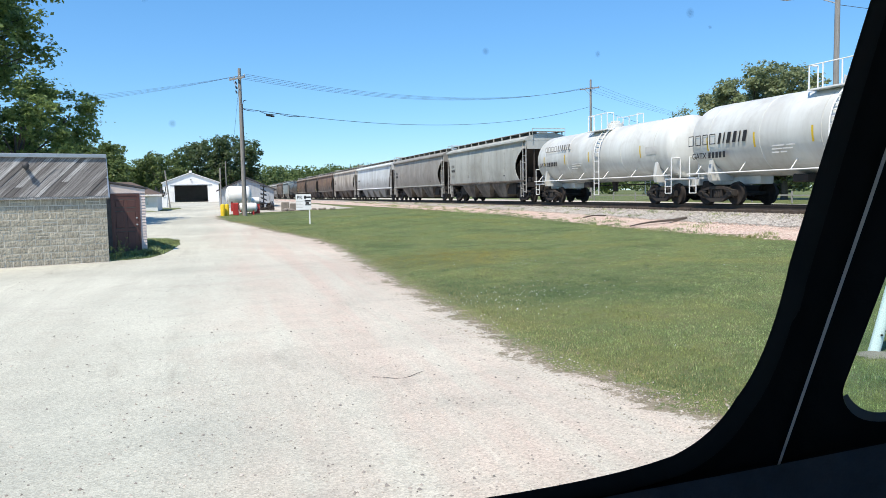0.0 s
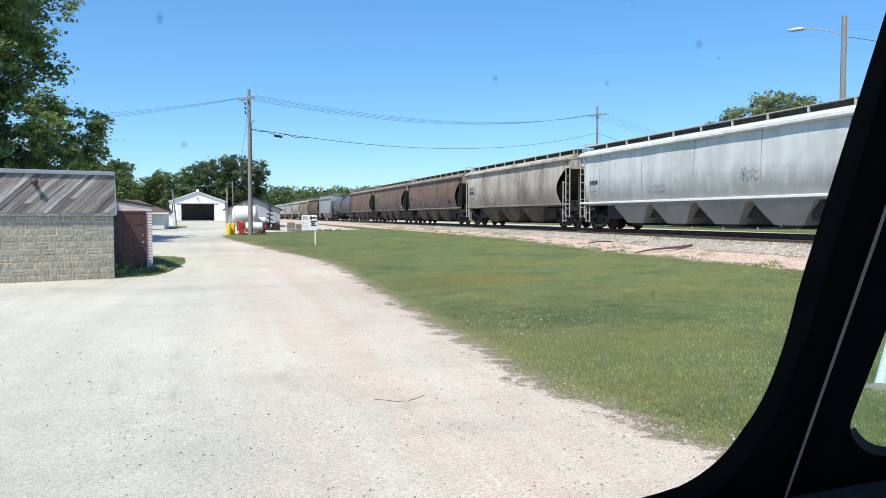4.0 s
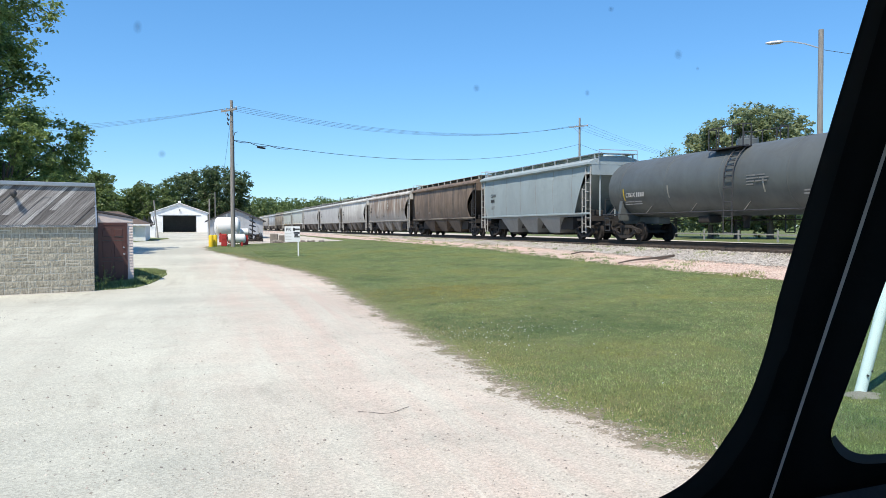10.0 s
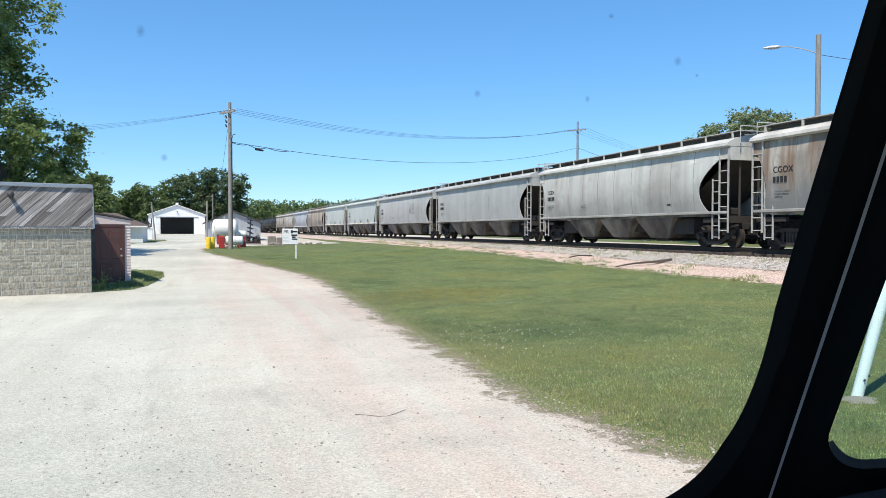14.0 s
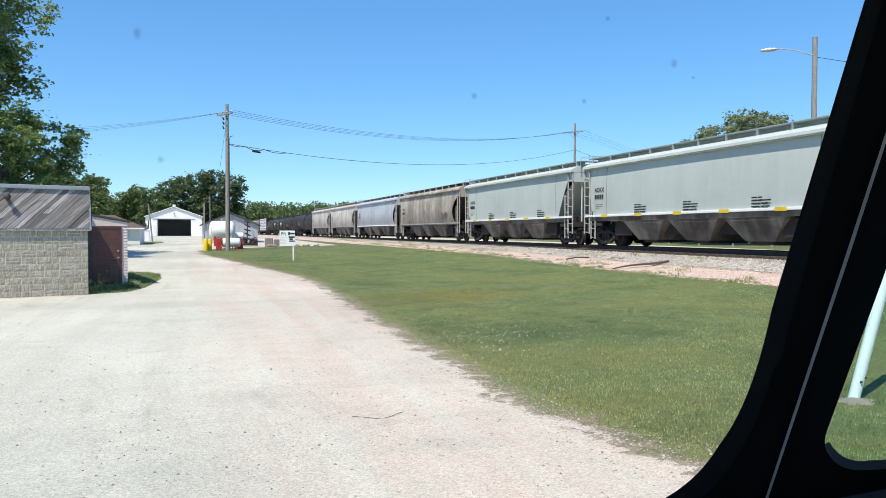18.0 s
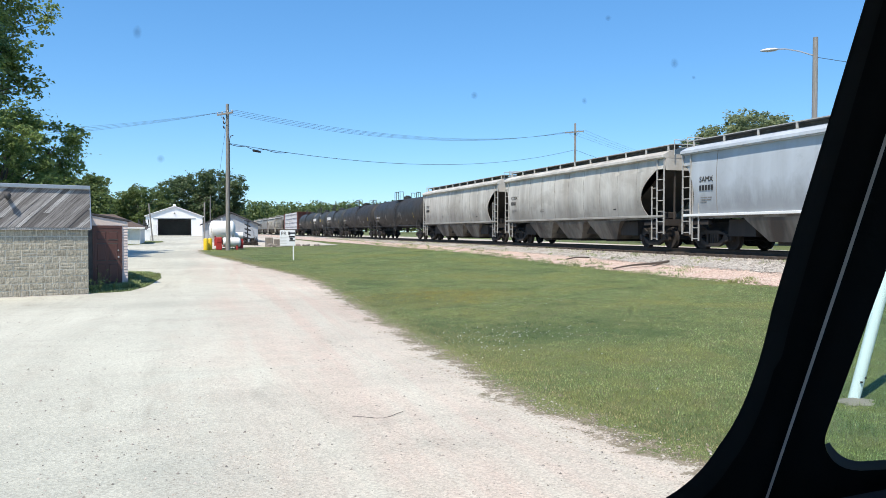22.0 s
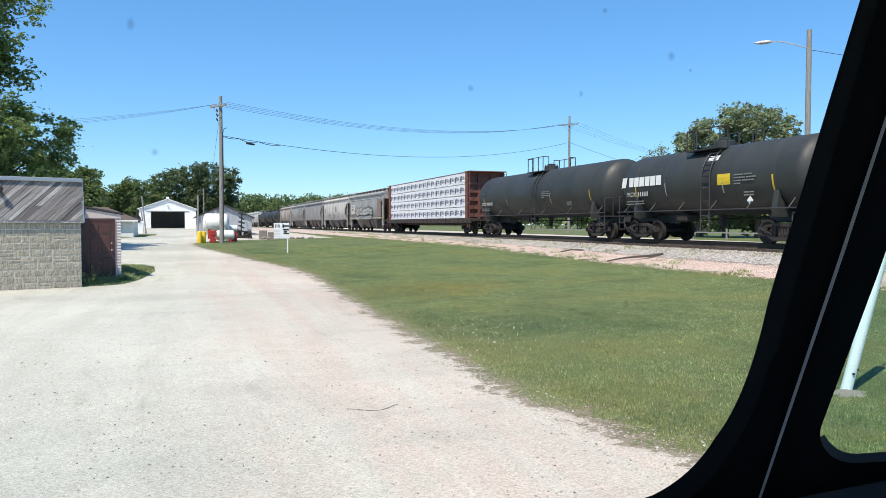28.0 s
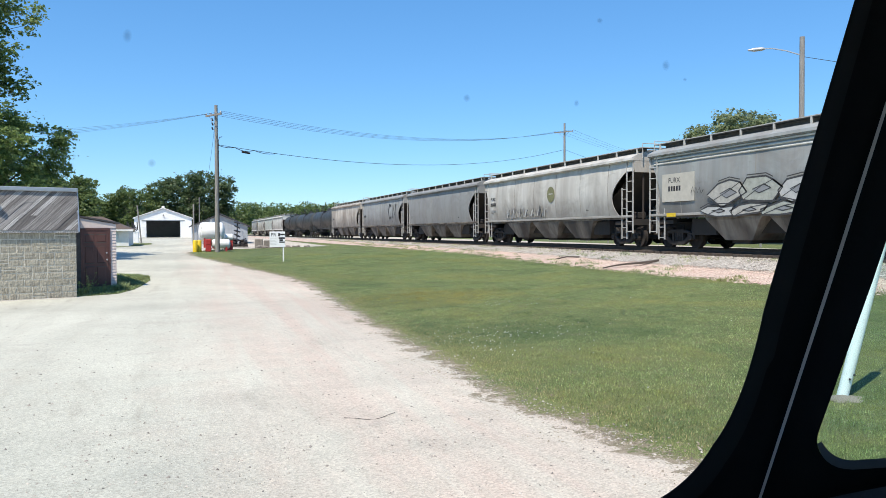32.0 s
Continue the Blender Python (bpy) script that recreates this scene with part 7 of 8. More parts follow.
def tuft_soup(name, clumps, count, size, material, seed, tufts=16):
    """Leaves in tufts that sit on the upper and outer side of each clump, their faces turned to the sky."""
    r = np.random.default_rng(seed)
    P, R = np.array([c for c, _ in clumps]), np.array([q for _, q in clumps])
    n = len(P)
    d = r.normal(size=(n, tufts, 3))
    out = P * np.array([1, 1, 0])
    out = out / (np.linalg.norm(out, axis=1)[:, None] + 0.01)
    d += out[:, None] * 0.55 + np.array([0, 0, 0.30])
    d /= np.linalg.norm(d, axis=2)[..., None]
    T = (P[:, None] + d * R[:, None, None] * r.uniform(0.45, 1.12, (n, tufts, 1)) * np.array([1.05, 1.05, 0.8])).reshape(-1, 3)
    Q = (R[:, None] * r.uniform(0.20, 0.42, (n, tufts))).ravel()
    D = d.reshape(-1, 3)
    w = Q ** 2
    pick = r.choice(len(T), count, p=w / w.sum())
    e = r.normal(size=(count, 3))
    e /= np.linalg.norm(e, axis=1)[:, None]
    e = e * (0.25 + 0.85 * r.random(count))[:, None] * Q[pick][:, None] * np.array([1.1, 1.1, 0.62])
    e += D[pick] * (Q[pick] * r.exponential(0.35, count))[:, None]
    e[:, 2] -= 0.18 * np.linalg.norm(e[:, :2], axis=1)
    X = T[pick] + e
    a = r.normal(size=(count, 3)) * 0.55 + np.array([0, 0, 0.75]) + D[pick] * 0.45
    a /= np.linalg.norm(a, axis=1)[:, None]
    b = np.cross(a, r.normal(size=(count, 3)))
    b /= np.linalg.norm(b, axis=1)[:, None]
    c = np.cross(a, b)
    z = size * (0.6 + 0.8 * r.random(count))[:, None]
    V = np.stack([X - b * z * 0.5, X - c * z * 0.34 - a * z * 0.06, X + b * z * 0.5 - a * z * 0.10, X + c * z * 0.34], 1).reshape(-1, 3)
    return soup(name, V, np.arange(count * 4).reshape(-1, 4), material)


def tree(name, x, y, height, spread_r, leaves, size, material, label, seed, trunk_h=0.25, clumps=26, group="", z=None, low=0.25, full=0.65, tufts=16, fat=(0.20, 0.34)):
    rng = random.Random(seed)
    z = lie1(x, y) if z is None else z
    t = thing(name, label, "tree", pose(x, y, z), group)
    r0 = height * 0.022
    g = Geo()
    top = Vector((rng.uniform(-0.3, 0.3), rng.uniform(-0.3, 0.3), height * 0.62))
    fork = Vector((0, 0, height * trunk_h))
    g.rod((0, 0, -0.3), fork, r0 * 1.25, 10, r0)
    g.rod(fork, top, r0, 8, r0 * 0.3)
    cl = []
    for i in range(clumps):
        f = low + (0.93 - low) * (i + 0.5) / clumps
        ring = math.sin(math.pi * min(1, max(0.06, (f - low * 0.75) / (1.04 - low * 0.75)))) ** full
        a = i * 2.4 + rng.uniform(-0.5, 0.5)
        d = spread_r * ring * (0.35 + 0.55 * rng.random() ** 0.6)
        p = Vector((d * math.cos(a), d * math.sin(a), height * f * 0.97))
        cr = spread_r * rng.uniform(*fat)
        cl.append((tuple(p), cr))
        base = fork.lerp(top, max(0.0, min(1.0, (p.z / height - trunk_h) * 0.9)))
        base.z = min(base.z, p.z)
        mid = base.lerp(p, 0.5) + Vector((0, 0, -0.03 * height))
        g.rod(base, mid, r0 * 0.38, 5, r0 * 0.25)
        g.rod(mid, p, r0 * 0.25, 5, r0 * 0.08)
        for _ in range(3):
            e = p + Vector((rng.uniform(-1, 1) + 0.5 * math.cos(a), rng.uniform(-1, 1) + 0.5 * math.sin(a), rng.uniform(-0.4, 0.8))) * cr
            g.rod(mid.lerp(p, 0.6), e, r0 * 0.12, 4, r0 * 0.03)
            cl.append((tuple(e), cr * rng.uniform(0.30, 0.55)))
    part("trunk", g, "bark", t)
    crown = new("crown", tuft_soup("crown", cl, leaves, size, material, seed, tufts))
    crown.parent = t
    return t


tree("maple_tree", -17.6, 43.0, 22.5, 7.4, 150000, 0.21, "leaf_near", "large leafy green tree behind the block shed", 3, 0.2, 64, low=0.12, tufts=18)
tree("maple_tree", -26.0, 47.0, 19.0, 8.0, 26000, 0.34, "leaf_near", "large leafy green tree behind the block shed", 31, 0.2, 34, low=0.12)
tree("maple_tree", -10.0, 45.2, 8.2, 4.3, 45000, 0.175, "leaf_near", "lower leafy green tree beside the block shed", 35, 0.15, 26, low=0.12, tufts=18)
tree("maple_tree", -14.3, 46.5, 20.0, 5.6, 64000, 0.21, "leaf_near", "tall leafy green tree behind the block shed", 37, 0.2, 46, low=0.30, tufts=18)
# wood behind the garage
tree("oak_tree", 3.1, 190.0, 15.7, 8.6, 36000, 0.48, "leaf_oak", "broad dark green tree with a rounded crown behind the barn", 58, 0.16, 46, "trees behind the barn", low=0.10, full=0.36, tufts=18, fat=(0.22, 0.32))
kinds = []
for x, y, h, r, sd in ((-10.0, 176, 11.2, 5.6, 50), (-17.6, 130, 9.4, 5.2, 51), (-23.5, 172, 13.0, 6.6, 52)):
    kinds.append(tree("broadleaf_tree", x, y, h, r, 16000, 0.42, "leaf_far", "dense green broadleaf tree in a row behind the barn", sd, 0.16, 30, "trees behind the barn", low=0.08, full=0.5))
rng = random.Random(77)
spots = [(-33, 172, 0.98), (-27.5, 150, 0.85), (-24, 128, 0.9), (-33, 118, 0.9), (-38, 150, 1.1), (-16.0, 186, 0.62), (-5.6, 196, 0.80), (-12.5, 205, 0.85), (10.5, 204, 0.60)]
for x, y, s in spots:
    c = copy_thing(rng.choice(kinds), pose(x, y, lie1(x, y), 0, 0, rng.uniform(0, 360)))
    c.scale = (s, s, s * rng.uniform(0.95, 1.08))
# far line of woods
g_cs, g_rs = [], []
for i in range(560):
    x = rng.uniform(-40, 300)
    y = 395 + rng.uniform(-20, 60) - max(0, x - 60) * 0.6
    h = rng.uniform(11.5, 16.0) * (1.0 if x < 200 else 0.9)
    for q in range(4):
        g_cs.append((x + rng.uniform(-3, 3), y + rng.uniform(-3, 3), 1.3 + h * (0.25 + 0.22 * q)))
        g_rs.append(rng.uniform(2.6, 4.2))
far = new("far_woods", leaf_soup("far_woods", g_cs, g_rs, 130000, 1.3, "leaf_far", 9))
tagged(far, "distant dark green line of woods", "woods", "", "stuff")
# trees beyond the railway
for x, y, h, r, n, sd in ((43.9, 55.4, 10.4, 2.6, 18000, 91), (45.3, 53.6, 11.9, 3.5, 30000, 97), (46.9, 51.4, 11.7, 3.2, 28000, 98), (52.8, 44.2, 8.6, 4.2, 20000, 92), (46.0, 63.5, 9.0, 3.8, 12000, 93)):
    tree("cottonwood_tree", x, y, h, r, n, 0.24, "leaf_light", "light olive-green bushy tree beyond the railway", sd, 0.15, 30, "trees beyond the railway", low=0.1, full=0.45, fat=(0.26, 0.42))
for x, y, h, r, sd in ((62, 46, 11.5, 5, 94), (66, 40, 10.8, 5, 95), (72, 33, 11, 5, 96)):
    tree("broadleaf_tree", x, y, h, r, 8000, 0.45, "leaf_far", "green broadleaf tree beyond the railway", sd, 0.15, 24, "trees beyond the railway", low=0.1)
g_cs, g_rs = [], []
for i in range(140):
    x = rng.uniform(70, 420)
    y = 150 - (x - 70) * 0.35 + rng.uniform(-10, 20)
    for q in range(3):
        g_cs.append((x + rng.uniform(-3, 3), y + rng.uniform(-3, 3), 1.0 + rng.uniform(1.5, 7)))
        g_rs.append(rng.uniform(2.0, 3.6))
fw = new("far_hedge", leaf_soup("far_hedge", g_cs, g_rs, 26000, 1.2, "leaf_far", 19))
tagged(fw, "distant dark green trees beyond the railway", "woods", "", "stuff")

# grass -------------------------------------------------------------------


def blade_soup(name, X, Y, H, W, material, seed, z0=0.0):
    rng = np.random.default_rng(seed)
    n = len(X)
    Z = lie(X, Y) + z0
    a = rng.uniform(0, 2 * np.pi, n)
    lean = rng.uniform(0.15, 1.0, n) * H
    la = rng.uniform(0, 2 * np.pi, n)
    bx, by = np.cos(a) * W / 2, np.sin(a) * W / 2
    tx, ty = np.cos(la) * lean, np.sin(la) * lean
    V = np.stack([np.stack([X - bx, Y - by, Z - 0.01], -1), np.stack([X + bx, Y + by, Z - 0.01], -1), np.stack([X + tx, Y + ty, Z + H], -1)], 1).reshape(-1, 3)
    return soup(name, V, np.arange(n * 3).reshape(-1, 3), material)


rng = np.random.default_rng(12)


def field(n, x0, x1, y0, y1, power=1.6):
    """Places in a rectangle, denser near the drive's near end."""
    X = rng.uniform(x0, x1, n)
    Y = y0 + (y1 - y0) * rng.random(n) ** power
    return X, Y


right_edge = np.vectorize(road_right)
X, Y = field(900000, 3.2, 16.3, 4.2, 48, 2.1)
edge = right_edge(Y)
fray = 0.24 * np.sin(Y * 1.7 + 0.5 * np.sin(Y * 0.9)) + 0.20 * np.sin(Y * 4.3 + 1) + 0.14 * np.sin(Y * 9.7)
keep = X > edge + fray * 0.9 + rng.exponential(0.22, len(X)) - 0.12
X, Y = X[keep], Y[keep]
far_k = 1 + Y / 30
tuft = rng.normal(0, 1, (260, 2)) * (0.22, 0)
ty = 4.5 + 40 * rng.random(260) ** 1.5
tx = right_edge(ty) + tuft[:, 0] - 0.02
k_ = rng.integers(0, 260, 22000)
X = np.concatenate([X, tx[k_] + rng.normal(0, 0.06, 22000)])
Y = np.concatenate([Y, ty[k_] + rng.normal(0, 0.09, 22000)])
X2, Y2 = rng.uniform(0.5, 16.5, 90000), rng.uniform(44, 78, 90000)
k_ = X2 > np.maximum(right_edge(np.minimum(Y2, 61)), 0.5) + rng.exponential(0.3, 90000)
X, Y = np.concatenate([X, X2[k_]]), np.concatenate([Y, Y2[k_]])
far_k = 1 + Y / 20
ty = 5 + 36 * rng.random(1700) ** 1.5
tx = rng.uniform(3.6, 16, 1700)
ok = tx > right_edge(ty) + 0.1
tx, ty = tx[ok], ty[ok]
k_ = rng.integers(0, len(tx), 90000)
spread_ = rng.uniform(0.04, 0.16, len(tx))[k_]
TX, TY = tx[k_] + rng.normal(0, 1, 90000) * spread_, ty[k_] + rng.normal(0, 1, 90000) * spread_
tagged(new("grass_tufts", blade_soup("grass_tufts", TX, TY, rng.uniform(0.015, 0.042, 90000), rng.uniform(0.004, 0.009, 90000) * (1 + TY / 20), "blades", 31)), "taller tufts of grass scattered in the lawn", "grass", "", "stuff")
tagged(new("lawn", blade_soup("lawn", X, Y, rng.uniform(0.008, 0.028, len(X)) * (1 + 0.25 * np.sin(X * 0.9) * np.sin(Y * 0.7)), rng.uniform(0.003, 0.0075, len(X)) * far_k, "blades", 1)), "short mown green lawn with dry tips", "grass", "", "stuff")
Y = 3.5 + 44 * rng.random(40000) ** 1.7
X = right_edge(Y) + rng.normal(0.36, 0.42, 40000)
tagged(new("dry_grass", blade_soup("dry_grass", X, Y, rng.uniform(0.010, 0.035, len(X)), rng.uniform(0.005, 0.011, len(X)) * (1 + Y / 30), "dry_blades", 2)), "dry straw grass along the drive's edge", "grass", "", "stuff")

# patch by the lean-to, weeds, clover, ballast tufts
X = rng.uniform(-3.8, -1.2, 30000)
Y = rng.uniform(25.2, 33.8, 30000)
lim = np.interp(Y, [25.2, 25.35, 25.5, 25.75, 27.6, 30.45, 32.4, 33.5, 33.9], [-3.3, -2.9, -2.45, -1.95, -1.49, -1.2, -1.31, -1.81, -2.6])
k_ = X < lim
X, Y = X[k_], Y[k_]
tagged(new("patch_grass", blade_soup("patch_grass", X, Y, rng.uniform(0.02, 0.09, len(X)), rng.uniform(0.012, 0.022, len(X)), "blades", 5, 0.02)), "rough grass beside the lean-to", "grass", "", "stuff")

X = rng.uniform(-3.2, -1.75, 7000)
Y = rng.uniform(26.6, 27.5, 7000)
tagged(new("tall_grass", blade_soup("tall_grass", X, Y, rng.uniform(0.06, 0.30, len(X)) * np.interp(X, [-3.2, -2.3, -1.9, -1.75], [0.35, 0.6, 1.0, 0.4]), rng.uniform(0.012, 0.022, len(X)), "blades", 25, 0.02)), "taller grass along the foot of the lean-to", "grass", "", "stuff")


def weed(x, y, h, n, seed, label="tall green weed by the lean-to door"):
    r = random.Random(seed)
    z = lie1(x, y)
    t = thing("weed", label, "weed", pose(x, y, z), "weeds")
    tips = []
    for _ in range(n):
        a = r.uniform(0, 6.28)
        q = r.uniform(0.15, 0.5) * h
        tip = Vector((math.cos(a) * q, math.sin(a) * q, h * r.uniform(0.5, 1.0)))
        m_ = tip * 0.5 + Vector((0, 0, 0.12 * h))
        part("stem", Geo().rod((0, 0, 0), m_, 0.008, 4, 0.006).rod(m_, tip, 0.006, 4, 0.003), "stem_green", t)
        tips += [tip, m_]
    c = new("leaf_spray", leaf_soup("leaf_spray", [tuple(p) for p in tips], [0.07 * h + 0.02] * len(tips), 9 * n, 0.045, "leaf_near", seed))
    c.parent = t
    tagged(c, "", "", "", "stuff")
    return t


plain("stem_green", (0.12, 0.15, 0.05), 0.7, 0, 0.2, 6)
weed(-2.85, 25.75, 0.8, 9, 1)
weed(-3.0, 25.45, 0.45, 8, 2)
weed(-2.45, 25.95, 0.4, 7, 3)
tufts_x = np.concatenate([rng.normal(18.6, 0.35, 150), rng.normal(17.4, 0.5, 90), rng.normal(16.1, 0.35, 120)])
tufts_y = np.concatenate([11 + 95 * rng.random(150), 11 + 80 * rng.random(90), 11 + 60 * rng.random(120)])
k_ = rng.integers(0, len(tufts_x), 15000)
size_ = rng.uniform(0.05, 0.20, len(tufts_x))[k_]
X, Y = tufts_x[k_] + rng.normal(0, 1, len(k_)) * size_, tufts_y[k_] + rng.normal(0, 1.6, len(k_)) * size_
tagged(new("track_weeds", blade_soup("track_weeds", X, Y, rng.uniform(0.02, 0.10, len(X)), rng.uniform(0.012, 0.03, len(X)), "blades", 15, 0.03)), "sparse green weeds growing in the ballast and shoulder", "weeds", "", "stuff")
# white clover heads
cx = np.concatenate([rng.normal(4.9, 0.45, 150), rng.normal(6.3, 0.7, 90), rng.normal(7.8, 0.8, 60), rng.uniform(4.6, 15, 80)])
cy = np.concatenate([rng.normal(12.3, 0.7, 150), rng.normal(12.3, 0.9, 90), rng.normal(17.2, 0.9, 60), rng.uniform(7, 28, 80)])
tagged(new("clover_flowers", leaf_soup("clover_flowers", np.stack([cx, cy, lie(cx, cy) + 0.06], -1), [0.012] * len(cx), len(cx) * 3, 0.014, "white_paint", 6)), "small white clover flowers in the lawn", "flowers", "", "stuff")


def stone_soup(name, X, Y, size, material, seed, lift=0.0):
    r = np.random.default_rng(seed)
    n = len(X)
    base = np.array([[1, 0, 0], [0, 1, 0], [-1, 0, 0], [0, -1, 0], [0, 0, 0.8]])
    P = base[None] * (0.7 + 0.6 * r.random((n, 5, 1))) + r.normal(0, 0.15, (n, 5, 3))
    a = r.uniform(0, 6.28, n)
    ca, sa = np.cos(a)[:, None], np.sin(a)[:, None]
    V = np.stack([P[..., 0] * ca - P[..., 1] * sa, P[..., 0] * sa + P[..., 1] * ca, P[..., 2]], -1) * size[:, None, None]
    V[..., 0] += X[:, None]
    V[..., 1] += Y[:, None]
    V[..., 2] += (lie(X, Y) + lift)[:, None]
    o = np.arange(n)[:, None, None] * 5
    F = (np.array([[0, 1, 4], [1, 2, 4], [2, 3, 4], [3, 0, 4]])[None] + o).reshape(-1, 3)
    return soup(name, V.reshape(-1, 3), F, material)


X = rng.uniform(-9, 4.0, 10000)
Y = 4.2 + 22 * rng.random(10000) ** 2.2
tagged(new("loose_stones", stone_soup("loose_stones", X, Y, 0.004 + 0.014 * rng.random(10000) ** 3, "stones", 3, 0.018)), "small loose stones on the gravel drive", "stones", "", "stuff")
X = np.concatenate([rng.normal(-0.6, 1.1, 900), rng.uniform(-5, 3.4, 900)])
Y = np.concatenate([rng.normal(6.6, 0.8, 900), 4.6 + 12 * rng.random(900) ** 1.6])
tagged(new("dark_pebbles", stone_soup("dark_pebbles", X, Y, 0.0035 + 0.010 * rng.random(1800) ** 4, "dark_stones", 23, 0.016)), "dark pebbles scattered over the pale gravel drive", "stones", "", "stuff")
Y = 4.5 + 40 * rng.random(6000) ** 1.6
X = right_edge(Y) + rng.normal(0.0, 0.22, 6000)
tagged(new("edge_stones", stone_soup("edge_stones", X, Y, 0.004 + 0.014 * rng.random(6000) ** 2.5, "stones", 4, 0.02)), "crumbled stones along the drive's edge", "stones", "", "stuff")
X = rng.uniform(17.6, 20.0, 26000)
Y = 10 + 90 * rng.random(26000) ** 1.4
tagged(new("ballast_stones", stone_soup("ballast_stones", X, Y, 0.018 + 0.026 * rng.random(26000), "stones", 7, 0.03)), "angular grey ballast stones by the rail", "stones", "", "stuff")
X = rng.uniform(15.7, 17.9, 16000)
Y = 10 + 70 * rng.random(16000) ** 1.4
tagged(new("shoulder_stones", stone_soup("shoulder_stones", X, Y, 0.012 + 0.03 * rng.random(16000) ** 2, "pink_stones", 8, 0.012)), "pinkish loose stones on the shoulder", "stones", "", "stuff")

Y = 4.5 + 34 * rng.random(7000) ** 1.6
X = right_edge(Y) + rng.normal(0.10, 0.20, 7000) + 0.15 * np.sin(Y * 3.7) * np.sin(Y * 1.3)
tagged(new("soil_crumbs", stone_soup("soil_crumbs", X, Y, 0.005 + 0.012 * rng.random(7000) ** 3, "clods", 14, 0.018)), "brown soil crumbs along the drive's edge", "soil", "", "stuff")

# vehicle cab round the camera -------------------------------------------
VH, VP = 18.56, -1.46
fwd = aim(VH, VP)
rgt = Vector((math.cos(radians(VH)), -math.sin(radians(VH)), 0))
upv = rgt.cross(fwd)
DEPTH = 0.85


def pane(u, v, d=DEPTH):
    """A point of the window plane: u across, v down, in thousandths of the view."""
    return EYE + fwd * d + rgt * (d * (u - 784) / 1300) + upv * (d * (441 - v) / 1300)


def slab(outline, d0, d1):
    g = Geo()
    n = len(outline)
    a = [pane(u, v, d0) for u, v in outline]
    b = [pane(u, v, d1) for u, v in outline]
    return g.add(a + b, [tuple(range(n)), tuple(range(2 * n - 1, n - 1, -1))] + [(i, n + i, n + (i + 1) % n, (i + 1) % n) for i in range(n)])


def bend(p, c, q, n=10):
    """A smooth corner from p to q, pulled towards c."""
    return [((1 - f) ** 2 * p[0] + 2 * f * (1 - f) * c[0] + f * f * q[0], (1 - f) ** 2 * p[1] + 2 * f * (1 - f) * c[1] + f * f * q[1]) for f in (i / n for i in range(n + 1))]


van = thing("van", "parked van with black window pillars and dark vinyl trim", "van", pose(0, 0, 0))
lip = [(1615, -270), (1535, 0), (1384, 500)] + bend((1371, 545), (1338, 702), (1284, 776), 12) + bend((1280, 781), (1238, 852), (1166, 886), 8) + bend((1157, 889), (1080, 918), (900, 948), 6) + [(200, 1055)]
quarter = bend((1545, 822), (1490, 828), (1473, 800), 6) + bend((1470, 795), (1462, 778), (1470, 758), 4) + [(1568, 492), (1830, -270)]
part("pillar", slab(lip + [(200, 1400), (1545, 1400)] + quarter, DEPTH, DEPTH + 0.05), "cab_black", van)
part("quarter_sill", slab([(1545, 822), (1900, 800), (1900, 1400), (1545, 1400)], DEPTH, DEPTH + 0.05), "cab_black", van)
inner = [(u + (30 if v < 600 else 22), v + (8 if v < 500 else 32)) for u, v in lip]
part("window_seal", slab(lip + inner[::-1], DEPTH - 0.012, DEPTH - 0.001), "cab_rubber", van)
part("trim_strip", slab([(1649, 0), (1655, 0), (1509, 450), (1364, 882), (1338, 960), (1334, 960), (1359, 882), (1502, 450)], DEPTH - 0.016, DEPTH - 0.002), "cab_strip", van)
part("dash_top", slab(bend((900, 985), (1250, 925), (1541, 868), 6) + [(1900, 800), (1900, 1400), (900, 1400)], DEPTH - 0.05, DEPTH - 0.03), "cab_vinyl", van)
# paler band over the glass edge, painted for light caught on the sill
part("sill_trim", slab(bend((1466, 782), (1478, 834), (1545, 828), 8) + [(1900, 808), (1900, 790)] + bend((1545, 811), (1496, 818), (1474, 778), 7), DEPTH - 0.006, DEPTH - 0.001), "cab_sill_lit", van)
gl = part("quarter_glass", slab([(1440, 860), (1900, 860), (1900, -270), (1800, -270)], DEPTH + 0.02, DEPTH + 0.024), "tint_glass", van)
gl.visible_shadow = False
k = Nodes("glass_dirt", 0.9)
ln = k.n("VectorMath")
ln.operation = "LENGTH"
k.t.links.new(k.coord(), ln.inputs[0])
_tr = k.n("BsdfTransparent")
_mx = k.n("MixShader")
k.color((0.10, 0.14, 0.22))
k.t.links.new(k.math("MULTIPLY", k.ramp(ln.outputs["Value"], [(0.25, 1.0), (1.0, 0.0)]), 0.30), _mx.inputs[0])
k.t.links.new(_tr.outputs[0], _mx.inputs[1])
k.t.links.new(k.b.outputs[0], _mx.inputs[2])
k.t.links.new(_mx.outputs[0], k.t.nodes["Material Output"].inputs[0])
speck = Geo().add([(math.cos(a), math.sin(a), 0) for a in np.linspace(0, 2 * math.pi, 14, endpoint=False)], [tuple(range(14))]).mesh("dirt_speck")
speck.materials.append(MATS["glass_dirt"])
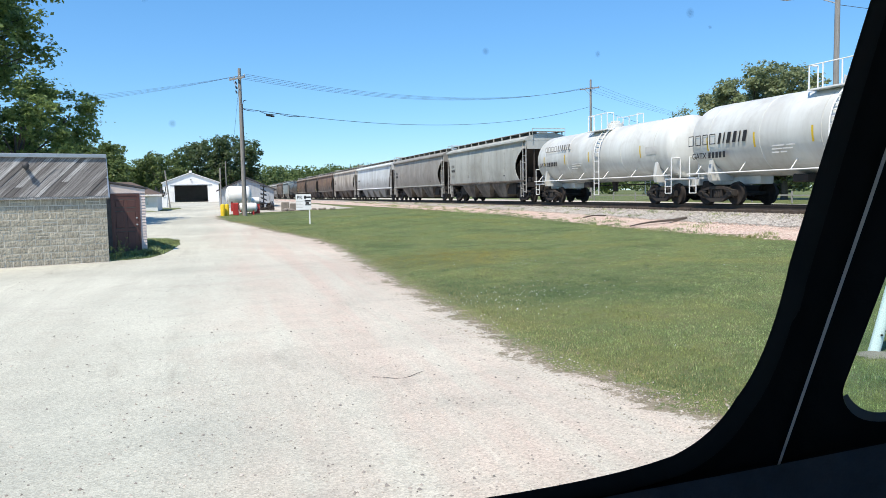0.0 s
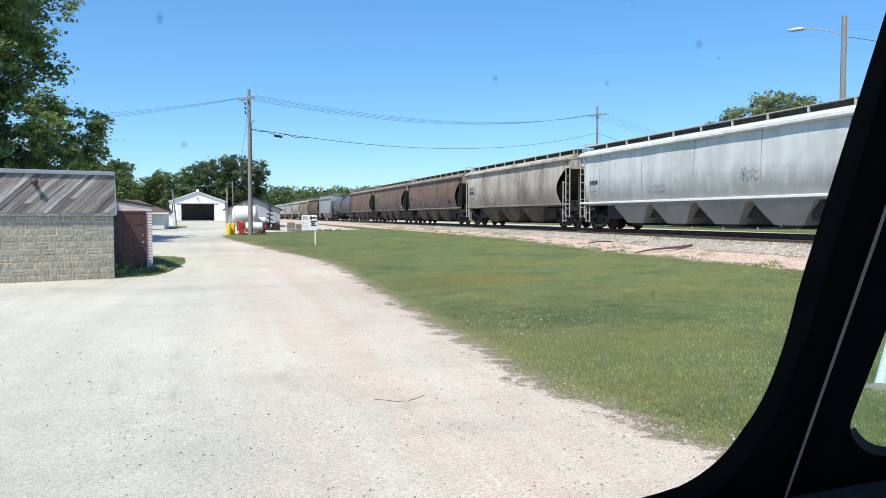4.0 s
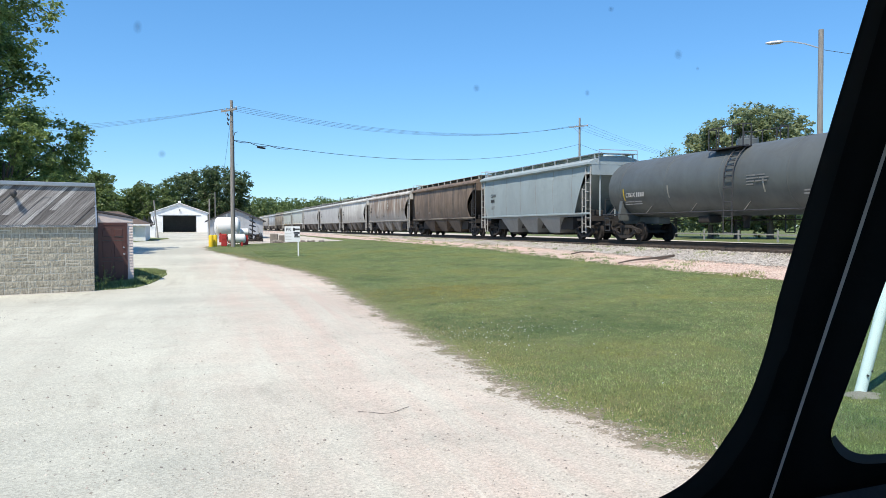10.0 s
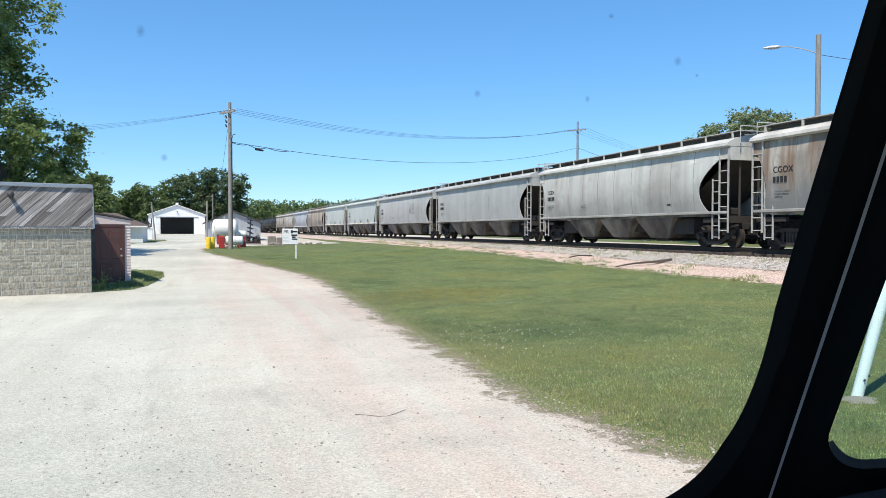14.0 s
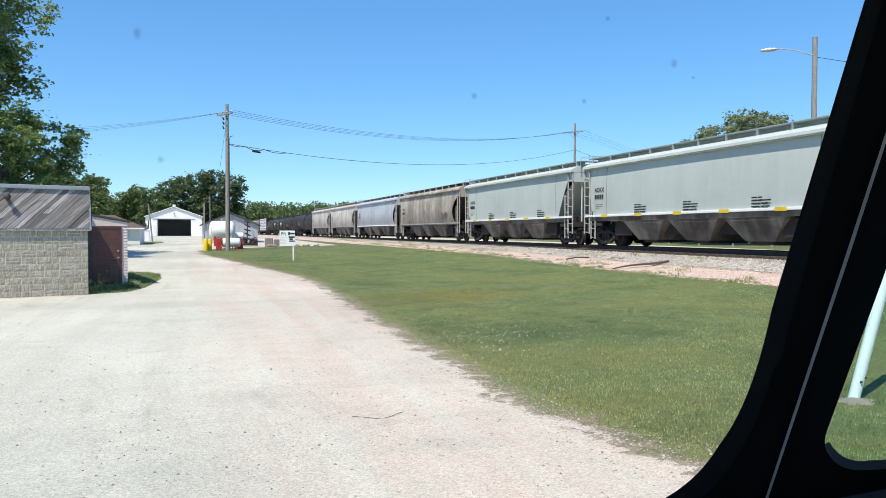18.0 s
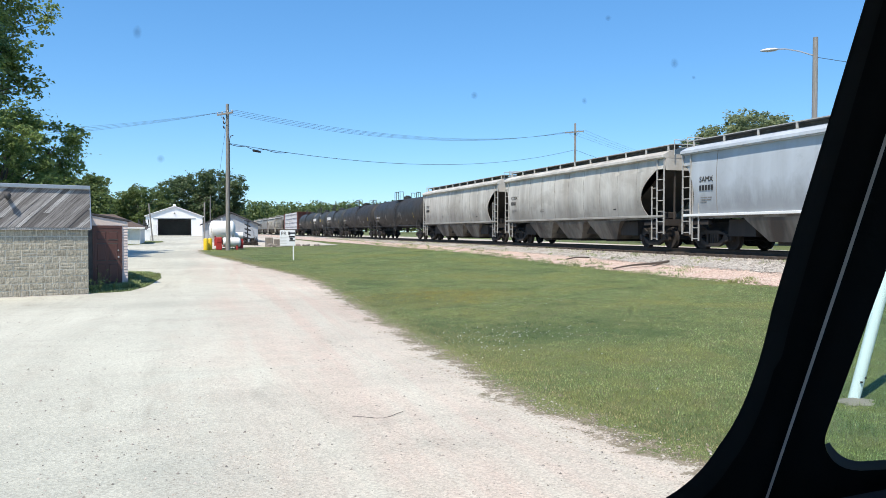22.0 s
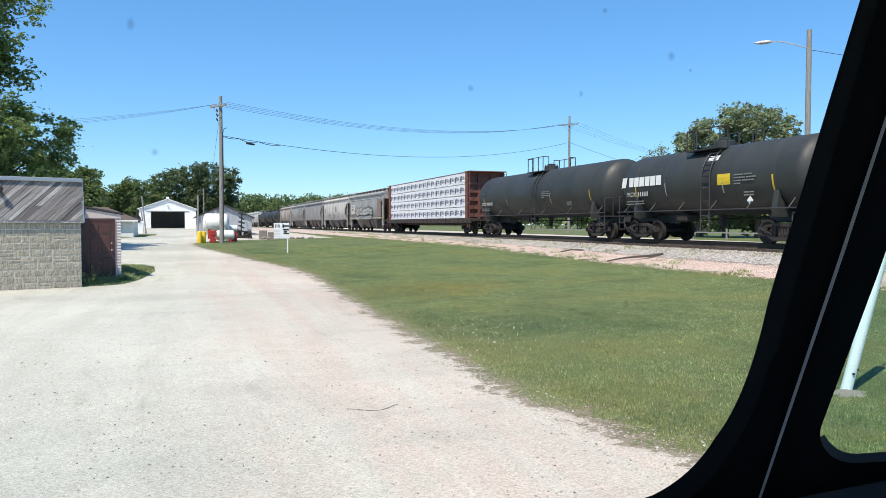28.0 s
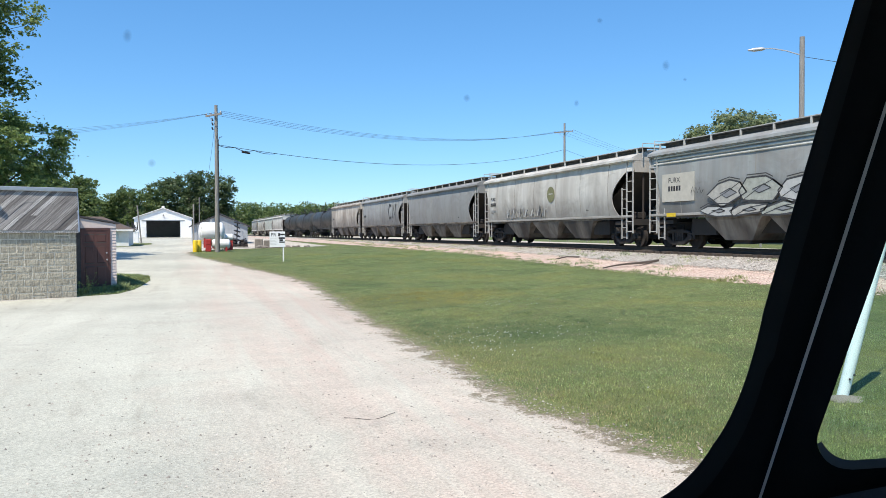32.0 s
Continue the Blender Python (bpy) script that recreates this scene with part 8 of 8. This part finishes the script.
for u, v, r_, e in ((1198, 107, 8, 1.3), (843, 165, 7, 1.1), (288, 279, 8, 1.0), (1120, 545, 7, 1.2), (1080, 27, 6, 1.0), (1038, 174, 5, 1.4), (246, 55, 9, 1.5), (1232, 132, 4, 1.0)):
    o = new("dirt_speck", speck)
    o.parent = van
    c = pane(u, v, DEPTH + 0.01)
    o.matrix_basis = Matrix.Translation(c) @ Matrix((rgt, upv, -fwd)).transposed().to_4x4() @ Matrix.Diagonal((r_ * DEPTH / 1300, e * r_ * DEPTH / 1300, 1, 1))
# shell: header, roof, left side, right side, back, floor
part("header", slab([(-500, -270), (1900, -270), (1900, -420), (-500, -420)], DEPTH, DEPTH + 0.05), "cab_black", van)
part("left_pillar", slab([(-500, -270), (-330, -270), (-330, 1400), (-500, 1400)], DEPTH, DEPTH + 0.05), "cab_black", van)
part("front_panel", slab([(-330, 1110), (200, 1030), (200, 1400), (-330, 1400)], DEPTH, DEPTH + 0.05), "cab_black", van)


def inside_box(u0, u1, v0, v1, w0, w1):
    g = Geo()
    p = [EYE + fwd * w + rgt * u + upv * v for w in (w0, w1) for v in (v0, v1) for u in (u0, u1)]
    return g.add(p, [(0, 2, 3, 1), (4, 5, 7, 6), (0, 1, 5, 4), (2, 6, 7, 3), (0, 4, 6, 2), (1, 3, 7, 5)])


part("roof_panel", inside_box(-0.9, 0.78, 0.52, 0.60, -1.9, 0.92), "cab_liner", van)
part("left_panel", inside_box(-0.94, -0.84, -0.65, -0.15, -1.9, 0.92), "cab_liner", van)
part("right_panel", inside_box(0.73, 0.80, -0.65, 0.52, -1.9, 0.92), "cab_liner", van)
part("back_panel", inside_box(-0.9, 0.78, -0.65, -0.05, -1.98, -1.9), "cab_liner", van)
part("floor_pan", inside_box(-0.94, 0.80, -1.55, -0.63, -1.98, 1.5), "cab_paint", van)
for sx in (-0.9, 0.76):
    for w in (-1.4, 1.0):
        c = EYE + fwd * w + rgt * sx
        g = Geo().turn([(-0.11, 0.2), (-0.11, 0.33), (-0.07, 0.36), (0.07, 0.36), (0.11, 0.33), (0.11, 0.2)], (c.x, c.y, 0.36), rgt, 18)
        part("wheel", g, "cab_rubber", van)


def motions():
    """The freight train rolls past."""
    for car, S in CARS:
        walk(car, [(t, pose(TRACK_X, run_y(S, t), RAIL_Z)) for t in (0.0, 4.0, 8.0, 12.0, 16.0, 20.0, 24.0, 28.0, 32.0)])


motions()
